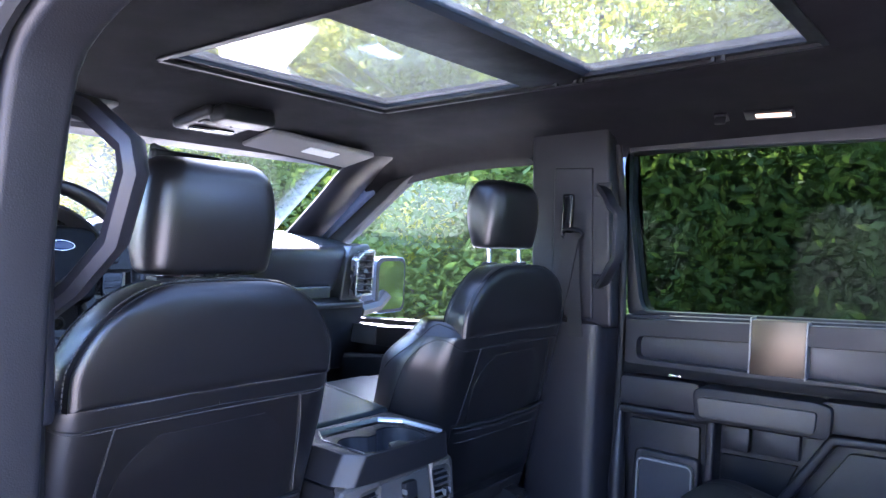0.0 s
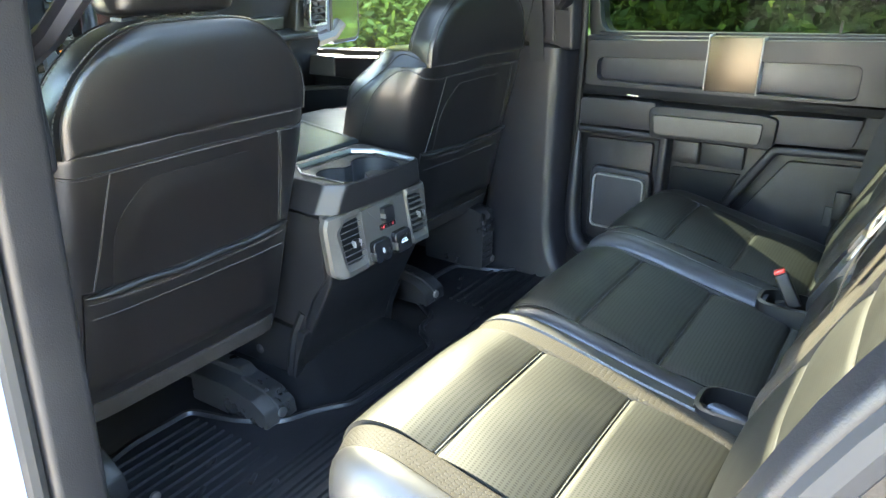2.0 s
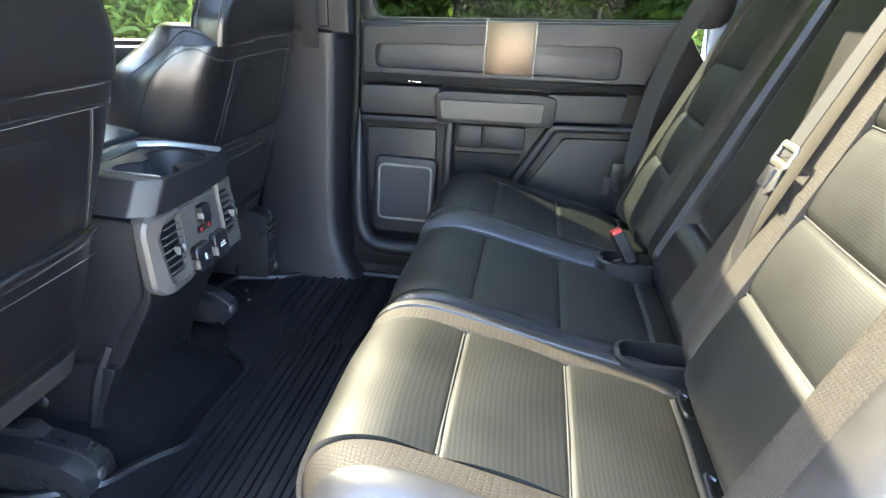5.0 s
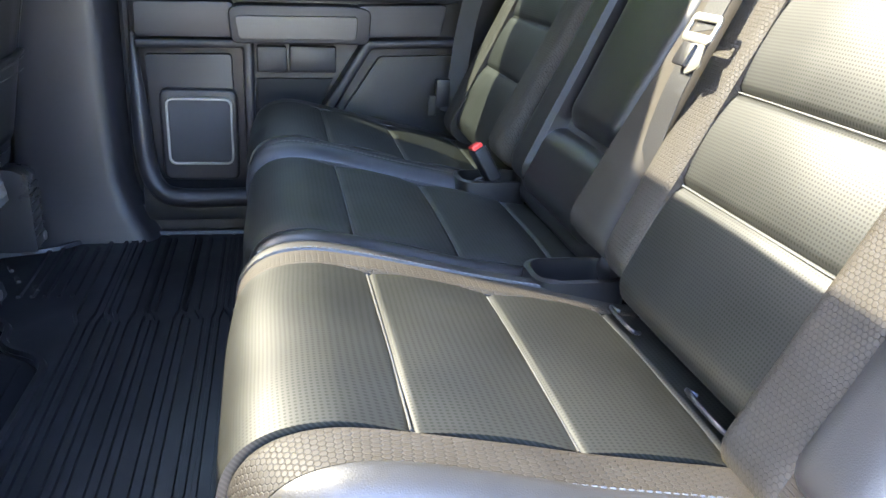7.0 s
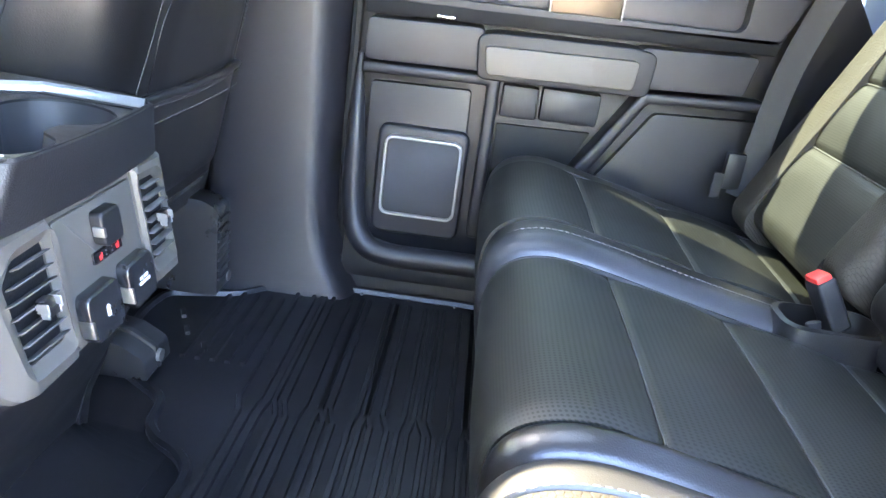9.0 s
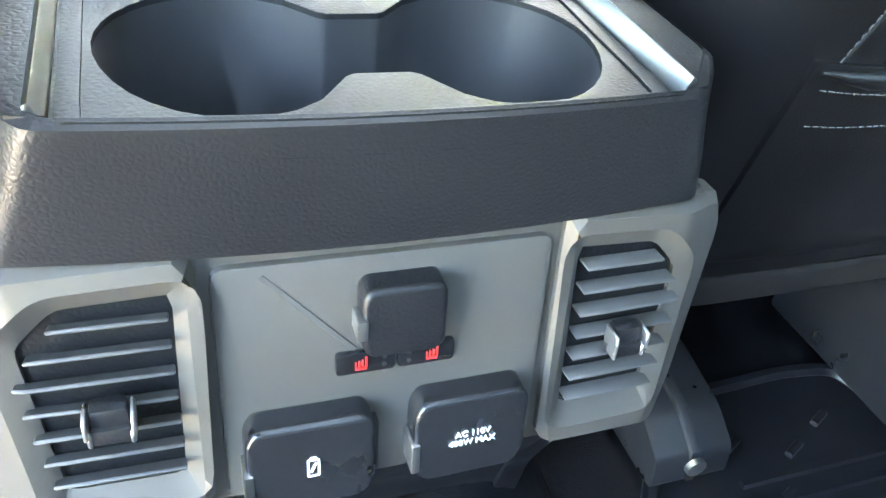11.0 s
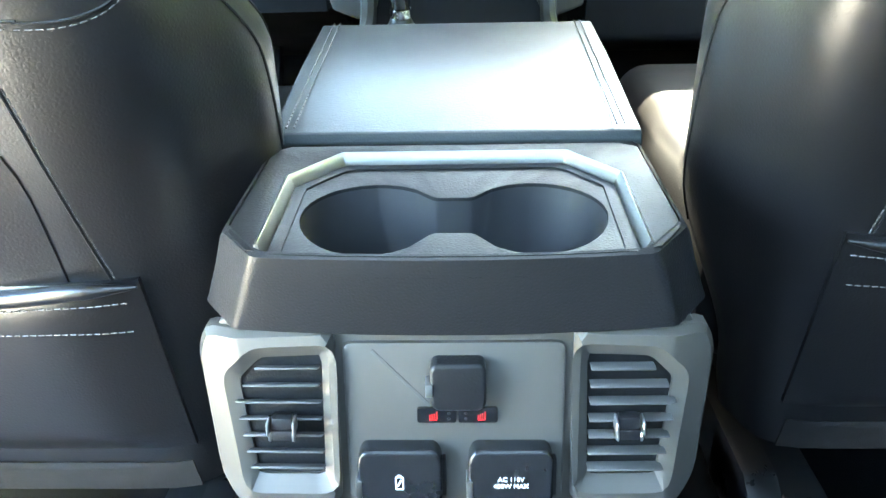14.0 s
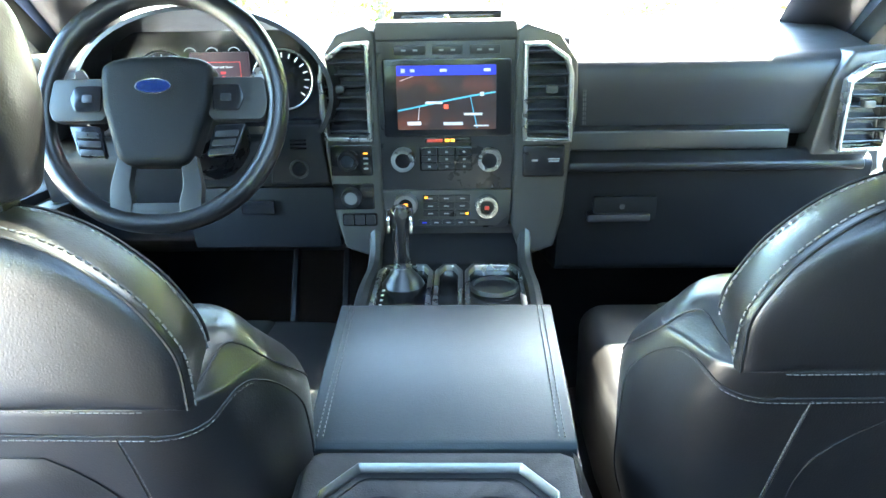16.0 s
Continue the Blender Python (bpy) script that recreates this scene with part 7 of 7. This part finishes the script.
        part("button_mark", drect(744 + 22 * i, 391, 752 + 22 * i, 393, -0.0058, 0.0, 0.5, 0), SCREEN_BLUE if i == 0 else LETTER_D, d)
    # left pods
    for v0, v1 in ((248, 304), (318, 366)):
        part("pod", drect(583, v0, 658, v1, -0.006, 0.01, 4), GLOSS, d)
    knob(d, 615, 275, 0.0205, 0.024, STACK)
    knob(d, 617, 342, 0.0205, 0.022, PLASTIC, CHROME_D)
    for j in range(4):
        part("button_mark", drect(642, 262 + 9 * j, 650, 265 + 9 * j, -0.007, 0, 0.5, 0), AMBER if j == 0 else LETTER_D, d)
    part("pod", drect(598, 373, 662, 397, -0.006, 0.01, 4), GLOSS, d)
    for i in range(3):
        part("rocker_switch", drect(601 + 20 * i, 376, 618 + 20 * i, 394, -0.010, 0.0, 2), STACK, d)
    part("outlet_cover", drect(925, 252, 999, 308, -0.010, 0.01, 4, 0.004, 3), COVER, d, "black power outlet cover")
    part("button_mark", drect(941, 277, 952, 280, -0.0108, 0, 0.5, 0), LETTER_D, d)
    part("button_mark", drect(970, 275, 990, 277, -0.0108, 0, 0.5, 0), LETTER_D, d)
    part("button_mark", drect(971, 279, 989, 281, -0.0108, 0, 0.5, 0), LETTER_D, d)
    part("tray_back", dplate([(672, 405), (908, 405), (920, 470), (655, 470)], 0.03, 0.07, 0.003), PLASTIC, d)
    # driver side: binnacle, gauges, start button
    part("cluster_hood", loft([[(-0.447 + rx * math.cos(a), y, 0.80 + rz * math.sin(a)) for a in [math.radians(-28 + 236 * i / 30) for i in range(31)]] for y, rx, rz in ((0.815, 0.232, 0.150), (0.818, 0.240, 0.158), (0.90, 0.245, 0.150), (1.02, 0.22, 0.10))], caps=False, closed=False), PAD, d, "curved instrument hood")
    part("cluster_face", prism(rrect(-0.655, 0.72, -0.245, 0.905, 0.05), "y", 0.925, 0.94, 0), GLOSS, d)
    for x, red in ((-0.556, 1), (-0.322, 0)):
        part("gauge_ring", tube([(x + 0.058 * math.cos(a), 0.922, 0.812 + 0.058 * math.sin(a)) for a in [2 * math.pi * i / 40 for i in range(40)]], 0.0022, 6, closed=True), CHROME_D, d, "gauge rim")
        for i in range(15):
            a = math.radians(215 - 18 * i)
            o = box(0, 0, 0, 0.009, 0.0006, 0.0022, 0, 1, pose(0, 0, 0, 0, -math.degrees(a), 0))
            o.transform(Matrix.Translation((x + 0.047 * math.cos(a), 0.9215, 0.812 + 0.047 * math.sin(a))))
            part("gauge_mark", o, RED_GLOW if (i > 11 and red) else SCREEN_WHITE, d)
    part("cluster_screen", prism(rrect(-0.500, 0.78, -0.385, 0.866, 0.003), "y", 0.920, 0.926, 0), SCREEN_DARK, d, "small driver display")
    bx = [(-0.472, 0.785), (-0.472, 0.848), (-0.402, 0.848), (-0.402, 0.785)]
    part("display_frame", ring(bx, inset(bx, 0.0012), "y", 0.9188, 0.9198, 0), RED_GLOW, d, "red alert box")
    for z, w in ((0.827, 0.010), (0.812, 0.014), (0.818, 0.006)):
        part("display_mark", box(-0.437, 0.9192, z, w, 0.0006, 0.003 if w > 0.02 else 0.005, 0, 1), RED_GLOW if w < 0.02 else SCREEN_WHITE, d)
    for x in (-0.498, -0.455, -0.412):
        part("small_gauge", tube([(x + 0.013 * math.cos(a), 0.920, 0.862 + 0.013 * math.sin(a)) for a in [math.radians(30 + 120 * i / 10) for i in range(11)]], 0.0007, 4), SCREEN_WHITE, d)
    part("display_text", text_bm("Rear Left Door", 0.0062, pose(-0.437, 0.9188, 0.838, 90, 0, 0)), SCREEN_WHITE, d, "white display lettering")
    part("driver_trim", dplate([(505, 212), (566, 212), (578, 320), (470, 320), (478, 240)], 0.004, 0.06, 0.006, 3), PLASTIC, d)
    part("start_button", lathe([(0, 0.0045), (0.0135, 0.004), (0.0145, 0)], pose(DX(524), YD + 0.003, DZ(292), 90, 0, 0), 24), GLOSS, d, "black engine start button")
    part("button_ring", lathe([(0.0148, 0), (0.0155, 0.005), (0.0185, 0.005), (0.020, 0)], pose(DX(524), YD + 0.003, DZ(292), 90, 0, 0), 24), DARK_SILVER, d, "silver ring round the button")
    for j in range(3):
        part("speaker_slot", drect(511, 239 + 7 * j, 540, 242 + 7 * j, 0.002, 0.008, 1, 0), GLOSS, d)
    part("knee_panel", dplate([(300, 330), (580, 330), (590, 446), (310, 446)], 0.02, 0.08, 0.006), HARD, d)
    part("pull_handle", drect(408, 352, 470, 378, 0.008, 0.03, 4), GLOSS, d)
    p = thing("pedal_set", "two black pedals in the driver footwell", "pedal")
    for x, w in ((-0.40, 0.085), (-0.27, 0.05)):
        o = box(0, 0, 0, w, 0.015, 0.06, 0.006)
        o.transform(pose(x, 1.12, 0.17, 25, 0, 0))
        part("pedal", o, RUBBER, p)
        part("pedal_arm", tube([(x, 1.13, 0.18), (x, 1.25, 0.35), (x, 1.34, 0.45)], 0.01, 6), PLASTIC, p)


build_dash()


def build_wheel():
    w = thing("steering_wheel", "black leather steering wheel with grey spokes and a blue badge", "steering wheel")
    M = pose(-0.443, 0.605, 0.812, 65, 0, 0)
    R = 0.185
    def place(bm):
        bm.transform(M)
        return bm
    n = 72
    loops = []
    for i in range(n + 1):
        a = 2 * math.pi * i / n
        # thicker grips at ten and two
        g = math.exp(-((math.degrees(a) % 360 - 45) / 20) ** 2) + math.exp(-((math.degrees(a) % 360 - 135) / 20) ** 2)
        r = 0.0165 + 0.003 * g
        flat = 0.004 * math.exp(-((math.degrees(a) % 360 - 270) / 30) ** 2)
        c = Vector((math.cos(a), math.sin(a), 0))
        loops.append([c * (R - flat + r * math.cos(b)) + Vector((0, 0, r * 1.1 * math.sin(b))) for b in [2 * math.pi * j / 14 for j in range(14)]])
    bm = loft(loops, caps=False)
    bmesh.ops.remove_doubles(bm, verts=bm.verts[:], dist=1e-6)
    part("rim", place(bm), LEATHER, w, "black leather rim")
    part("stitching", place(stitches([Vector((math.cos(a), math.sin(a), 0)) * (R - 0.0172) for a in [math.radians(180 + 90 * i / 40) for i in range(41)]], 0.005, 0.003, 0.0006)), STITCH, w)
    hub = rounded([(-0.086, 0.060), (-0.070, 0.071), (-0.03, 0.077), (0.03, 0.077), (0.072, 0.071), (0.088, 0.060), (0.084, 0.0), (0.060, -0.080), (0.046, -0.094), (-0.042, -0.094), (-0.058, -0.080), (-0.082, 0.0)], 0.012, 4)
    part("hub", place(prism(hub, "z", -0.02, 0.030, 0.014, 4)), HARD, w, "grained airbag cover")
    el = lambda rx, ry, k=36: [(0.0 + rx * math.cos(2 * math.pi * i / k), 0.027 + ry * math.sin(2 * math.pi * i / k)) for i in range(k)]
    bd = part("badge", place(prism(el(0.0275, 0.0115), "z", 0.028, 0.0325, 0.001)), BADGE, w, "oval blue badge")
    part("badge_rim", place(ring(el(0.0285, 0.0125), el(0.0265, 0.0105), "z", 0.029, 0.0335, 0.0006)), CHROME, bd)
    for sg in (-1, 1):
        sp = [(sg * x, y) for x, y in ((0.074, 0.045), (0.165, 0.045), (0.172, 0.0), (0.165, -0.022), (0.085, -0.022), (0.074, 0.0))]
        part("spoke", place(prism(rounded(sp, 0.008), "z", -0.006, 0.014, 0.005, 3)), SPOKE, w, "grey metallic spoke")
        pod = [(sg * x, y) for x, y in ((0.086, 0.032), (0.128, 0.032), (0.136, 0.012), (0.128, -0.008), (0.088, -0.008))]
        part("button_pod", place(prism(rounded(pod, 0.005), "z", 0.010, 0.019, 0.002)), GLOSS, w, "black button pod")
        part("button", place(prism(rrect(*sorted((sg * 0.100, sg * 0.116))[:1], 0.006, sorted((sg * 0.100, sg * 0.116))[1], 0.018, 0.002), "z", 0.018, 0.021, 0.001)), STACK, w)
        lowp = [(sg * x, y) for x, y in ((0.090, -0.030), (0.138, -0.028), (0.120, -0.078), (0.078, -0.080))]
        part("button_pod", place(prism(rounded(lowp, 0.006), "z", 0.002, 0.013, 0.003)), GLOSS, w, "black button pod")
        for k in range(3):
            q = [(sg * (0.092 - 0.004 * k + dx), -0.040 - 0.014 * k + dy) for dx, dy in ((0, 0), (0.036, 0.002), (0.034, -0.008), (-0.002, -0.009))]
            part("button", place(prism(rounded(q, 0.002), "z", 0.0125, 0.015, 0.0008)), STACK, w)
        leg = [(sg * x, y) for x, y in ((0.036, -0.072), (0.060, -0.075), (0.072, -0.125), (0.070, -0.168), (0.040, -0.176), (0.036, -0.150), (0.042, -0.125))]
        part("lower_spoke", place(prism(rounded(leg, 0.008), "z", -0.006, 0.012, 0.005, 3)), SPOKE, w, "grey metallic lower spoke")
        pad = [(sg * x, y) for x, y in ((0.125, 0.05), (0.143, 0.075), (0.155, 0.070), (0.150, 0.045))]
        part("paddle", place(prism(rounded(pad, 0.004), "z", -0.035, -0.028, 0.002)), CHROME_D, w, "silver shift paddle")
    part("spoke_bridge", place(prism(rounded([(-0.066, -0.150), (0.066, -0.150), (0.066, -0.172), (-0.066, -0.172)], 0.008), "z", -0.006, 0.010, 0.004)), SPOKE, w)
    part("column", place(lathe([(0.0, -0.02), (0.05, -0.02), (0.055, -0.06), (0.07, -0.25), (0.0, -0.25)], Matrix(), 20, False)), STACK, w, "black steering column shroud")
    for sg in (-1, 1):
        part("stalk", place(tube([(0, 0.0, -0.045), (sg * 0.10, 0.01, -0.05), (sg * 0.155, 0.012, -0.05)], 0.007, 8)), GLOSS, w)


build_wheel()
